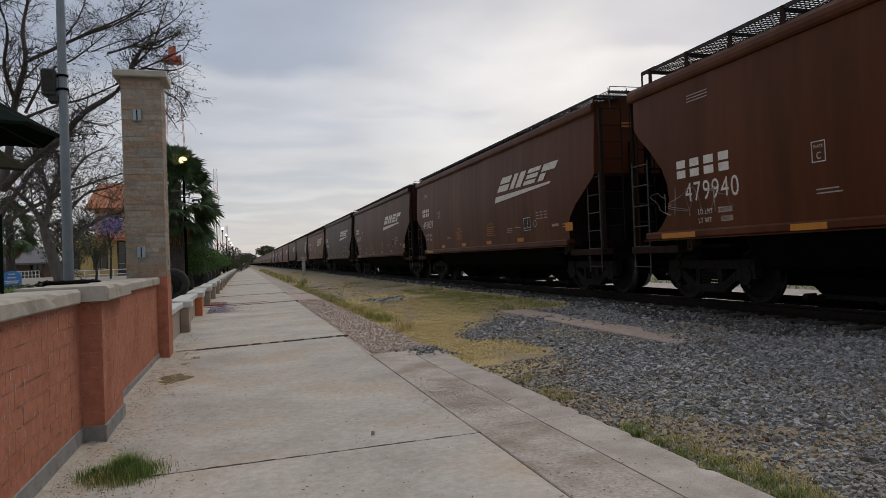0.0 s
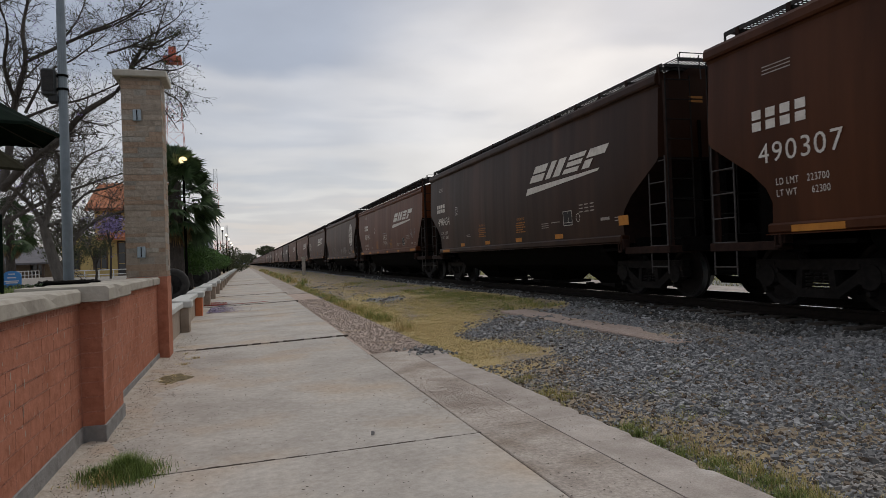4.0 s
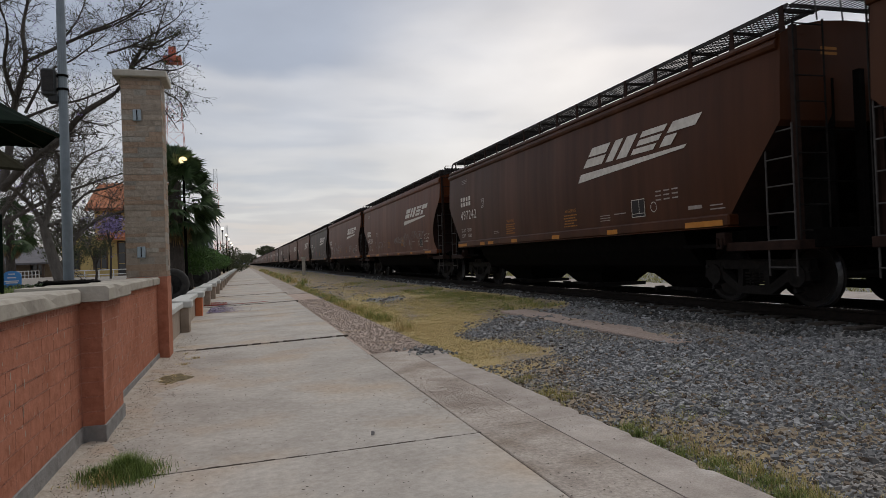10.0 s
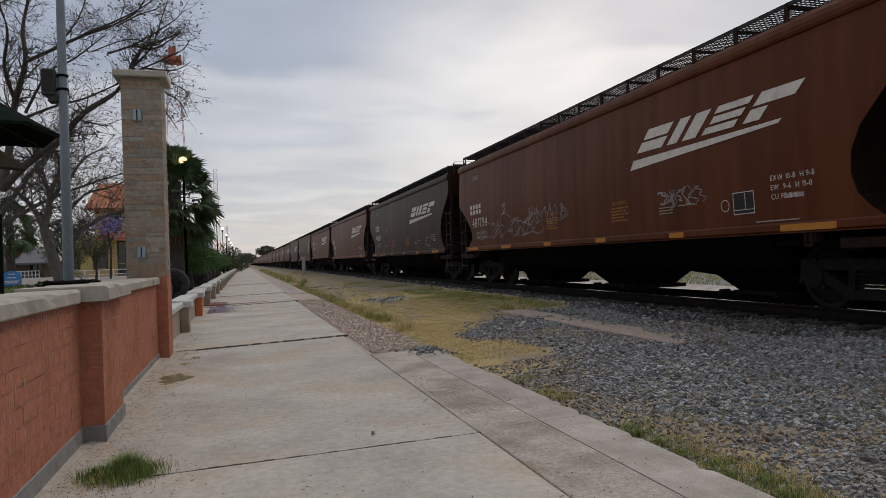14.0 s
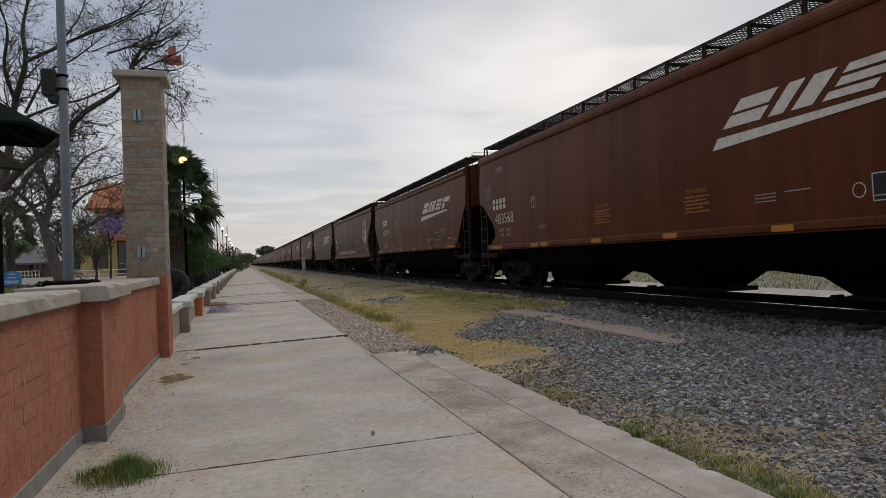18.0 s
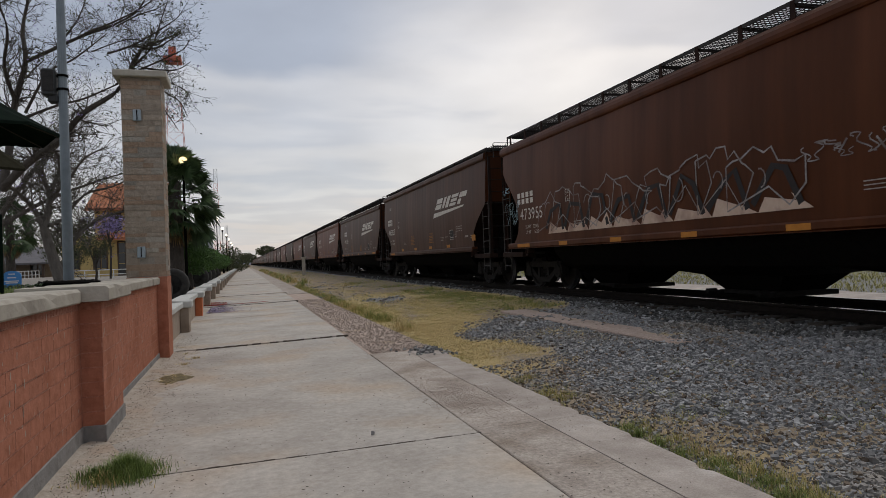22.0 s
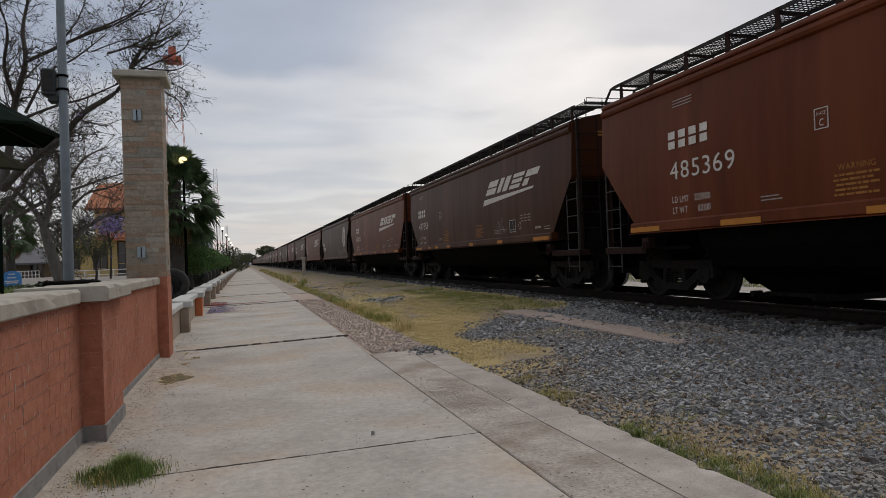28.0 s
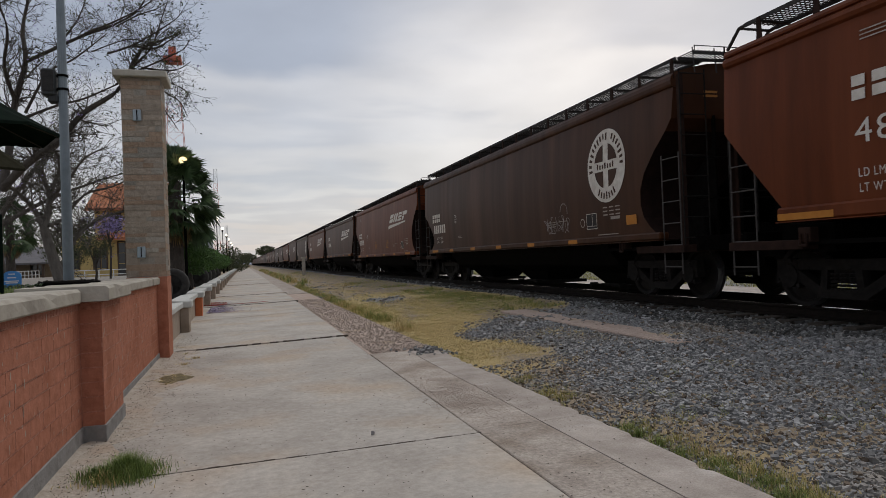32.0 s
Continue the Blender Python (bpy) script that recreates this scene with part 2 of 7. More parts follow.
M_JOINT = mat("dusty_joint_filler", (0.085, 0.072, 0.060), (0.17, 0.145, 0.12), 0.95, 12.0, 0.2)
M_YTEXT = mat("dull_yellow_lettering", (0.27, 0.11, 0.02), (0.36, 0.155, 0.03), 0.8, 8.0, 0.0)


def paint(name, col):
    """Weathered wagon enamel: mottled, with upright run-off streaks, dusty bloom and a soft sheen."""
    dark = [c * 0.72 for c in col]
    dust = [col[0] * 0.95 + 0.020, col[1] * 0.95 + 0.0085, col[2] * 0.95 + 0.0045]
    m = mat(name, dark, col, 0.48, 1.7, 0.10, stain=dust, stain_scale=0.55, stain_at=0.46, stretch=(1.0, 2.2, 0.35), spec=0.20, bump_scale=0.8)
    n, l = m.node_tree.nodes, m.node_tree.links
    p = n["Principled BSDF"]
    p.inputs["Specular Tint"].default_value = (1.0, 0.72, 0.58, 1)
    co = n.new("ShaderNodeTexCoord")
    info = n.new("ShaderNodeObjectInfo")
    mp = n.new("ShaderNodeMapping")
    mp.inputs["Scale"].default_value = (1.0, 3.2, 0.13)
    l.new(co.outputs["Object"], mp.inputs["Vector"])
    l.new(info.outputs["Random"], mp.inputs["Location"])
    runs = n.new("ShaderNodeTexNoise")
    runs.inputs["Scale"].default_value, runs.inputs["Detail"].default_value, runs.inputs["Roughness"].default_value = 1.0, 5.0, 0.6
    l.new(mp.outputs["Vector"], runs.inputs["Vector"])
    mr = n.new("ShaderNodeMapRange")
    mr.inputs["From Min"].default_value, mr.inputs["From Max"].default_value = 0.32, 0.70
    mr.inputs["To Min"].default_value, mr.inputs["To Max"].default_value = 0.85, 1.17
    l.new(runs.outputs["Fac"], mr.inputs["Value"])
    hs = n.new("ShaderNodeHueSaturation")
    l.new(p.inputs["Base Color"].links[0].from_socket, hs.inputs["Color"])
    l.new(mr.outputs["Result"], hs.inputs["Value"])
    l.new(hs.outputs["Color"], p.inputs["Base Color"])
    rr = n.new("ShaderNodeMapRange")
    rr.inputs["To Min"].default_value, rr.inputs["To Max"].default_value = 0.58, 0.40
    l.new(runs.outputs["Fac"], rr.inputs["Value"])
    l.new(rr.outputs["Result"], p.inputs["Roughness"])
    return m


PAINTS = {
    "oxide": paint("oxide_red_paint", (0.094, 0.0245, 0.0066)),
    "red": paint("bright_oxide_paint", (0.112, 0.0258, 0.0070)),
    "umber": paint("reddish_brown_paint", (0.070, 0.0198, 0.0056)),
    "brown": paint("mineral_brown_paint", (0.051, 0.0152, 0.0046)),
    "dark": paint("dark_brown_paint", (0.021, 0.0072, 0.0026)),
    "grey": paint("faded_brown_paint", (0.041, 0.0145, 0.0050)),
}


# ---- helpers for building ----
def part(name, bm, material, parent, label="", smooth=False):
    me = bpy.data.meshes.new(name)
    bm.to_mesh(me)
    bm.free()
    return part_of(name, me, material, parent, label, smooth)


def part_of(name, me, material, parent, label="", smooth=False):
    if material and not me.materials:
        me.materials.append(material)
    if smooth:
        me.shade_smooth()
    ob = new(name, me)
    if parent:
        ob.parent = parent
    if label:
        tagged(ob, label)
    return ob


def base(name, x, y, z, label, category, group="", kind="", rz=0):
    ob = new(name)
    ob.empty_display_size = 0.2
    ob.matrix_basis = pose(x, y, z, 0, 0, rz)
    return tagged(ob, label, category, group, kind)


def box(bm, x0, x1, y0, y1, z0, z1, bevel=0.0):
    vs = [bm.verts.new(p) for p in ((x0, y0, z0), (x1, y0, z0), (x1, y1, z0), (x0, y1, z0), (x0, y0, z1), (x1, y0, z1), (x1, y1, z1), (x0, y1, z1))]
    fs = [bm.faces.new([vs[i] for i in q]) for q in ((0, 3, 2, 1), (4, 5, 6, 7), (0, 1, 5, 4), (1, 2, 6, 5), (2, 3, 7, 6), (3, 0, 4, 7))]
    if bevel:
        es = list({e for f in fs for e in f.edges})
        bmesh.ops.bevel(bm, geom=es, offset=bevel, segments=1, affect="EDGES")


def tube(bm, a, b, r0, r1=None, sides=8, caps=True):
    a, b = Vector(a), Vector(b)
    r1 = r0 if r1 is None else r1
    q = (b - a).to_track_quat("Z", "Y")
    rings = []
    for p, r in ((a, r0), (b, r1)):
        rings.append([bm.verts.new(p + q @ Vector((r * math.cos(t), r * math.sin(t), 0))) for t in (2 * math.pi * k / sides for k in range(sides))])
    for k in range(sides):
        bm.faces.new((rings[0][k], rings[0][(k + 1) % sides], rings[1][(k + 1) % sides], rings[1][k]))
    if caps:
        bm.faces.new(rings[0][::-1])
        bm.faces.new(rings[1])


def lathe(bm, profile, sides=24, axis="Z", centre=(0, 0, 0)):
    """Turns (radius, height) pairs about an axis."""
    c = Vector(centre)
    rings = []
    for r, h in profile:
        ring = []
        for k in range(sides):
            t = 2 * math.pi * k / sides
            p = (r * math.cos(t), r * math.sin(t), h) if axis == "Z" else (h, r * math.cos(t), r * math.sin(t))
            ring.append(bm.verts.new(c + Vector(p)))
        rings.append(ring)
    for a, b in zip(rings, rings[1:]):
        for k in range(sides):
            bm.faces.new((a[k], a[(k + 1) % sides], b[(k + 1) % sides], b[k]))
    if profile[0][0] > 1e-4:
        bm.faces.new(rings[0][::-1])
    if profile[-1][0] > 1e-4:
        bm.faces.new(rings[-1])


def prism(bm, outline, x0, x1):
    """Extrudes an outline of (y, z) from x0 to x1."""
    a = [bm.verts.new((x0, y, z)) for y, z in outline]
    b = [bm.verts.new((x1, y, z)) for y, z in outline]
    n = len(outline)
    bm.faces.new(a)
    bm.faces.new(b[::-1])
    for k in range(n):
        bm.faces.new((a[k], b[k], b[(k + 1) % n], a[(k + 1) % n]))
    bmesh.ops.recalc_face_normals(bm, faces=bm.faces[:])


# ---- ground, track and walkway ----
RZ = 0.48          # rail head above the walkway
XC = 8.68          # track centre line
KERB_X = 2.80
WALL_X = -1.28


def ground_z(x, y):
    """Height of the ground: flat by the walkway, rising to the ballast, flat again beyond."""
    if x < -1.5:
        return -0.15
    if x < KERB_X + 0.05:
        return -0.14
    pts = ((2.85, -0.09), (3.6, -0.03), (5.0, 0.05), (6.2, 0.13), (6.9, 0.21), (7.25, 0.27), (10.1, 0.27), (11.5, 0.02), (14.0, -0.02), (60.0, 0.0), (5000, 0.0))
    for (a, za), (b, zb) in zip(pts, pts[1:]):
        if a <= x <= b:
            z = za + (zb - za) * (x - a) / (b - a)
            break
    if 2.9 < x < 14 and y < 120:
        z += 0.035 * noise.noise((x * 0.9, y * 0.45, 3.1)) + 0.015 * noise.noise((x * 2.7, y * 2.3, 8.0))
    return z


PATCHES = (  # dry grass and earth: centre x, y, half widths, thickness
    (3.05, 5.0, 0.30, 1.7, 0.95), (4.15, 4.05, 1.1, 0.33, 0.85), (3.55, 4.5, 0.55, 0.5, 0.6), (5.6, 4.4, 0.8, 0.4, 0.7), (3.35, 7.85, 0.6, 0.8, 0.75), (3.75, 5.6, 0.5, 0.3, 0.5),
    (3.45, 9.5, 0.62, 1.35, 1.25), (3.2, 12.3, 0.9, 2.2, 1.3), (4.4, 15.6, 1.7, 2.2, 1.05), (3.3, 7.5, 0.55, 0.8, 0.55), (2.95, 4.6, 0.28, 1.5, 0.9),
    (3.4, 4.6, 0.6, 0.4, 0.55), (3.7, 3.7, 0.8, 0.35, 0.5), (4.9, 3.8, 0.5, 0.3, 0.45), (5.0, 19.0, 1.4, 2.6, 1.0), (3.3, 17.5, 0.9, 4.0, 1.3), (5.9, 8.75, 0.35, 0.14, 0.9), (6.1, 22.5, 0.8, 4.0, 1.2), (6.5, 16.8, 0.5, 2.6, 1.2), (6.6, 30, 0.6, 6.0, 0.9))


def gravelly(x, y):
    """How much ballast lies at a place, 0 to 1; the rest is dry grass and earth."""
    if x > (6.75 if y < 13.5 else 7.1):
        return 1.0
    if x < 2.85 or x > 11 or y > 130:
        return 0.0
    n = noise.noise((x * 0.9, y * 0.55, 1.7)) + 0.6 * noise.noise((x * 2.6, y * 2.0, 5.0))
    grass = sum(k * (0.62 if b < 9 and a > 3.1 else 1.0) * math.exp(-((x - a) / u) ** 2 - ((y - b) / v) ** 2) for a, b, u, v, k in PATCHES)
    # a tongue of ballast runs into the dry grass
    if 3.6 < x < 6 and y < 16:
        grass -= 1.1 * math.exp(-((y - 11.4 - 0.73 * (x - 3.7)) / 0.75) ** 2)
    bare = 0.85 if y < 14 else 0.85 - min(0.75, (y - 14) * 0.07)
    bare += 0.9 * math.exp(-((x - 4.6) / 0.9) ** 2 - ((y - 22.5) / 1.8) ** 2)
    return min(1.0, max(0.0, bare - grass + 0.55 * n))


def strawy(x, y):
    """How thick the dry straw-coloured grass is."""
    n = noise.noise((x * 0.8, y * 0.4, 21.0)) + 0.5 * noise.noise((x * 2.4, y * 1.6, 2.0))
    return min(1.0, max(0.0, (0.72 if 8.0 < y < 26 else 0.0) + (1.1 if y > 8 else 0.7) * n))


def grid_sheet(name, xs, ys, zfun, material, label, category):
    vs = [(x, y, zfun(x, y)) for y in ys for x in xs]
    n = len(xs)
    fs = [(j * n + i, j * n + i + 1, (j + 1) * n + i + 1, (j + 1) * n + i) for j in range(len(ys) - 1) for i in range(n - 1)]
    me = bpy.data.meshes.new(name)
    me.from_pydata(vs, [], fs)
    me.attributes.new("straw", "FLOAT", "POINT").data.foreach_set("value", [strawy(x, y) for x, y, _ in vs])
    me.attributes.new("stony", "FLOAT", "POINT").data.foreach_set("value", [gravelly(x, y) for x, y, _ in vs])
    return tagged(part_of(name, me, material, None, smooth=True), label, category, kind="structure")


def steps(*stretches):
    out = []
    for a, b, d in stretches:
        k = max(1, round((b - a) / d))
        out += [a + (b - a) * i / k for i in range(k)]
    return out + [stretches[-1][1]]


grid_sheet("ground", steps((-2500, -60, 600), (-60, -1.5, 20), (-1.5, 2.85, 4.35), (2.85, 7.4, 0.16), (7.4, 14, 0.6), (14, 60, 12), (60, 2500, 600)),
           steps((-300, -4, 60), (-4, 30, 0.3), (30, 130, 2.5), (130, 4500, 500)), ground_z, M_EARTH,
           "dry brown earth with ballast gravel and weeds by the track", "ground")

# rails with head, web and foot
RAIL = ((-0.07, -0.172), (0.07, -0.172), (0.07, -0.155), (0.014, -0.14), (0.012, -0.045), (0.036, -0.036), (0.036, 0.0), (-0.036, 0.0), (-0.036, -0.036), (-0.012, -0.045), (-0.014, -0.14), (-0.07, -0.155))
for side in (-1, 1):
    me = bpy.data.meshes.new("rail")
    xs = XC + side * 0.7525
    vs = [(xs + a, y, RZ + b) for y in (-60, 1300) for a, b in RAIL]
    k = len(RAIL)
    me.from_pydata(vs, [], [[i, (i + 1) % k, k + (i + 1) % k, k + i] for i in range(k)])
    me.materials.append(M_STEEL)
    me.materials.append(M_RAILTOP)
    me.polygons[6].material_index = 1
    tagged(part_of("rail", me, None, None), "worn steel running rail with polished head on sleepers", "rail", kind="structure")
me = bpy.data.meshes.new("sleeper")
bm = bmesh.new()
box(bm, -1.28, 1.28, -0.11, 0.11, -0.16, 0.0, 0.012)
bm.to_mesh(me)
bm.free()
me.materials.append(M_TIE)
track = base("railway_track", XC, 0, RZ - 0.172, "dark timber sleepers bedded in grey ballast", "railway track", kind="structure")
for k in range(120):
    ob = new("sleeper", me)
    ob.parent = track
    ob.matrix_basis = pose(random.uniform(-0.03, 0.03), -2 + k * 0.56, 0, 0, 0, random.uniform(-1, 1))

# walkway slabs
walkway = base("pavement", 0, 0, 0, "pale grey concrete walkway of large cracked slabs", "pavement", kind="structure")
RISE = [0.0, 0.0, 0.028, 0.032, 0.050, 0.068, 0.068, 0.085, 0.10] + [0.11] * 8
SKEW = [0.06, 0.06, 0.27] + [0.48] * 14
CROSS = [-25.0, 5.05, 12.30, 18.6, 24.1, 31.0, 38.5, 46.5, 56.5, 66, 77, 90, 105, 125, 150, 180, 220]


def slab(x0, x1, y0, y1, skew, material, name="slab", z=0.0, depth=0.14, gap=0.008):
    bm = bmesh.new()
    j = gap
    skew0, skew1 = skew if isinstance(skew, tuple) else (skew, skew)
    xs = (x0 + j, x1 - j)
    top = []
    for y, sk in ((y0 + j, skew0), (y1 - j, skew1)):
        for x in xs:
            top.append((x, y + sk * (x - 0.2), z + random.uniform(-0.004, 0.004)))
    (a, b, c, d) = top
    vt = [bm.verts.new(p) for p in (a, b, d, c)]
    vb = [bm.verts.new((p[0], p[1], p[2] - depth)) for p in (a, b, d, c)]
    f = [bm.faces.new(vt), bm.faces.new(vb[::-1])]
    for k in range(4):
        f.append(bm.faces.new((vt[k], vb[k], vb[(k + 1) % 4], vt[(k + 1) % 4])))
    bmesh.ops.recalc_face_normals(bm, faces=bm.faces[:])
    bmesh.ops.bevel(bm, geom=list(f[0].edges) if f[0].is_valid else [], offset=0.006, segments=1, affect="EDGES")
    return part(name, bm, material, walkway)


for k, (y0, y1) in enumerate(zip(CROSS, CROSS[1:])):
    slab(WALL_X - 0.12, 1.75, y0, y1, (SKEW[k], SKEW[k + 1]), M_CONCRETE, z=RISE[k], gap=0.004 if k == 0 else 0.006)
# black filler standing in the joints
for y, sk, z in ((5.05, 0.06, 0.002), (12.30, 0.27, 0.024), (24.1, 0.48, 0.044), (31.0, 0.48, 0.062), (46.5, 0.48, 0.078)):
    bm = bmesh.new()
    n = 40
    for i in range(n):
        if random.random() < 0.22 and y > 10:
            continue
        xa, xb = WALL_X + 3.0 * i / n + 0.1, WALL_X + 3.0 * (i + 1) / n + 0.1
        w = random.uniform(0.010, 0.018) * (0.36 if y < 6 else 0.30)
        ya, yb = y + sk * (xa - 0.2), y + sk * (xb - 0.2)
        h = z + random.uniform(-0.004, 0.003)
        vs = [bm.verts.new(p) for p in ((xa, ya - w, -0.05), (xb, yb - w, -0.05), (xb, yb - w, h), (xa, ya - w, h), (xa, ya + w, h), (xb, yb + w, h))]
        bm.faces.new(vs[:4])
        bm.faces.new((vs[3], vs[2], vs[5], vs[4]))
    part("joint_filler", bm, M_JOINT, walkway, "black crumbling joint filler")
# the strip along the kerb: paved first, then broken to aggregate, then paved again
def kerb_slab(x0, x1, y0, y1):
    """A kerb slab whose outer edge is chipped and worn."""
    n = max(2, int((y1 - y0) / 0.09))
    bm = bmesh.new()
    rows = []
    for k in range(n + 1):
        y = y0 + 0.003 + (y1 - y0 - 0.006) * k / n + 0.06 * (x1 - 0.2)
        wear = 0.020 * noise.noise((y * 1.3, 0.5, 7.0)) + 0.012 * noise.noise((y * 6.0, 2.5, 1.0))
        chip = random.uniform(0.01, 0.04) if random.random() < 0.12 else 0.0
        e = x1 + wear - chip
        lo = 0.06 * (x0 - x1)
        rows.append([bm.verts.new(p) for p in ((x0 + 0.003, y + lo, -0.14), (x0 + 0.003, y + lo, 0.0), (e - 0.05, y, 0.003), (e - 0.012, y, -0.004 - 0.3 * chip), (e, y, -0.022 - 0.5 * chip), (e + 0.004, y, -0.14))])
    for p, q in zip(rows, rows[1:]):
        for i in range(6):
            bm.faces.new((p[i], p[(i + 1) % 6], q[(i + 1) % 6], q[i]))
    bm.faces.new(rows[0])
    bm.faces.new(rows[-1][::-1])
    bmesh.ops.recalc_face_normals(bm, faces=bm.faces[:])
    return part("kerb_stone", bm, M_KERB, walkway)


for y0, y1 in ((-25.0, 5.15), (5.15, 9.95)):
    slab(1.75, 2.34, y0, y1, 0.06, M_STRIPPAVE, gap=0.004)
for y0, y1 in ((-25.0, 0.6), (0.6, 5.15), (5.15, 9.95)):
    kerb_slab(2.34, KERB_X, y0, y1)
slab(1.75, KERB_X, 9.95, 31, 0.12, M_COBBLE, "aggregate_strip", -0.015)
slab(1.75, KERB_X - 0.05, 31, 220, (0.12, 0.0), M_STRIPPAVE)

# a long concrete strip lying in the gravel
strip = base("concrete_strip", 0, 0, 0, "dusty flush concrete strip in the gravel beside the track", "concrete strip", kind="structure")
for y0, y1 in ((8.0, 11.2), (11.22, 14.6)):
    bm = bmesh.new()
    box(bm, 5.56, 6.22, y0, y1, 0.02, 0.125, 0.02)
    part("concrete_beam", bm, M_COBBLE, strip)


# ---- brick retaining wall, gate column and low wall ----
BR_L, BR_H, JT = 0.275, 0.106, 0.012
brick_meshes = {}


def brick_mesh(l, h, d, material):
    key = (round(l, 3), round(h, 3), round(d, 3), material.name)
    if key not in brick_meshes:
        bm = bmesh.new()
        box(bm, -d / 2, d / 2, -l / 2, l / 2, -h / 2, h / 2)
        me = bpy.data.meshes.new("brick")
        bm.to_mesh(me)
        bm.free()
        me.materials.append(material)
        brick_meshes[key] = me
    return brick_meshes[key]


def courses(parent, x, y0, y1, z0, z1, axis, material=M_BRICK, bl=BR_L, bh=BR_H, name="brick", proud=0.0008, uneven=0.0008):
    """Lays a running bond of bricks on a face: axis 'y' runs along y at x, axis 'x' runs along x at y=x."""
    row = 0
    z = z0
    d = 0.03
    while z + bh * 0.6 < z1:
        h = min(bh, z1 - z)
        p = y0 - (bl / 2 if row % 2 else 0)
        while p < y1 - 0.02:
            a, b = max(p, y0), min(p + bl, y1)
            if b - a > 0.03:
                me = brick_mesh(b - a, h, d, material)
                ob = new(name, me)
                ob.parent = parent
                off = proud + random.uniform(-uneven, uneven)
                if axis == "y":
                    ob.matrix_basis = pose(x + off - d / 2, (a + b) / 2, z + h / 2)
                else:
                    ob.matrix_basis = pose((a + b) / 2, x - off + d / 2, z + h / 2, 0, 0, 90)
            p += bl + JT
        z += bh + JT
        row += 1


wall = base("brick_wall", 0, 0, 0, "red brick retaining wall with worn concrete coping and grey plinth", "wall", kind="structure")
PZ0, PZ1 = 0.15, 1.14
bm = bmesh.new()
box(bm, WALL_X - 0.30, WALL_X, -25.0, 11.25, -0.1, PZ1)
box(bm, WALL_X - 0.25, -1.115, 6.09, 6.98, -0.1, PZ1)
part("core", bm, M_MORTAR, wall)
bm = bmesh.new()
box(bm, WALL_X - 0.02, WALL_X + 0.012, -25.0, 6.09, -0.05, PZ0, 0.004)
part("plinth", bm, M_PLINTH, wall, "grey cement plinth")
bm = bmesh.new()
box(bm, WALL_X - 0.02, -1.10, 6.075, 6.99, -0.05, PZ0, 0.004)
part("plinth", bm, M_PLINTH, wall, "grey cement plinth")
bm = bmesh.new()
box(bm, WALL_X - 0.02, WALL_X + 0.012, 6.99, 11.25, -0.05, 0.10, 0.004)
part("plinth", bm, M_PLINTH, wall, "grey cement plinth")


def coping(x0, x1, y0, y1, z0, z1, parent, name="coping_block"):
    bm = bmesh.new()
    n = max(2, int((y1 - y0) / 0.16))
    rows = []
    for k in range(n + 1):
        y = y0 + (y1 - y0) * k / n
        w = [random.uniform(-0.004, 0.004) for _ in range(4)]
        chip = 0.025 if random.random() < 0.10 else 0.0
        rows.append([bm.verts.new(p) for p in ((x0, y, z0), (x0, y, z1 + w[0]), (x1 - 0.025, y, z1 + w[1]), (x1 + w[2] - chip * 0.5, y, z1 - 0.02 - chip), (x1 + w[3], y, z0 + 0.012), (x1 - 0.012, y, z0))])
    for a, b in zip(rows, rows[1:]):
        for i in range(6):
            bm.faces.new((a[i], a[(i + 1) % 6], b[(i + 1) % 6], b[i]))
    bm.faces.new(rows[0])
    bm.faces.new(rows[-1][::-1])
    bmesh.ops.recalc_face_normals(bm, faces=bm.faces[:])
    return part(name, bm, M_COPING, parent)


coping(WALL_X - 0.42, WALL_X + 0.05, -25.0, 3.1, PZ1, 1.25, wall)
coping(WALL_X - 0.42, WALL_X + 0.05, 3.11, 5.95, PZ1, 1.25, wall)
coping(WALL_X - 0.42, -1.035, 5.97, 7.10, PZ1 + 0.01, 1.27, wall)
coping(WALL_X - 0.42, WALL_X + 0.05, 7.12, 11.22, PZ1, 1.25, wall)

column = base("gate_column", -1.42, 11.53, 0, "tall square masonry column clad in buff stone strips with concrete cap", "column", kind="structure")
CW = 0.28
bm = bmesh.new()
box(bm, -CW, CW, -CW, CW, 0, 4.30)
part("core", bm, M_STRIPMORTAR, column)
bm = bmesh.new()
box(bm, -CW - 0.10, CW + 0.10, -CW - 0.10, CW + 0.10, 4.30, 4.40, 0.012)
part("cap", bm, M_COPING, column, "weathered concrete cap slab")


def strips(x, a0, a1, z0, z1, axis):
    z = z0
    while z < z1 - 0.02:
        h = min(random.uniform(0.06, 0.105), z1 - z)
        p = a0
        while p < a1 - 0.02:
            l = random.uniform(0.16, 0.34)
            b = min(p + l, a1)
            if a1 - b < 0.08:
                b = a1
            me = brick_mesh(round(b - p, 2) - 0.006, round(h, 2) - 0.008, 0.03, random.choice((M_STRIPSTONE, M_STRIPSTONE, M_STRIPSTONE, M_STRIPRED, M_STRIPRED, M_STRIPGREY)))
            ob = new("stone_strip", me)
            ob.parent = column
            off = 0.006 + random.uniform(-0.003, 0.004)
            if axis == "x":
                ob.matrix_basis = pose((p + b) / 2, x - off + 0.015, z + h / 2, 0, 0, 90)
            else:
                ob.matrix_basis = pose(x + off - 0.015, (p + b) / 2, z + h / 2)
            p = b
        z += h


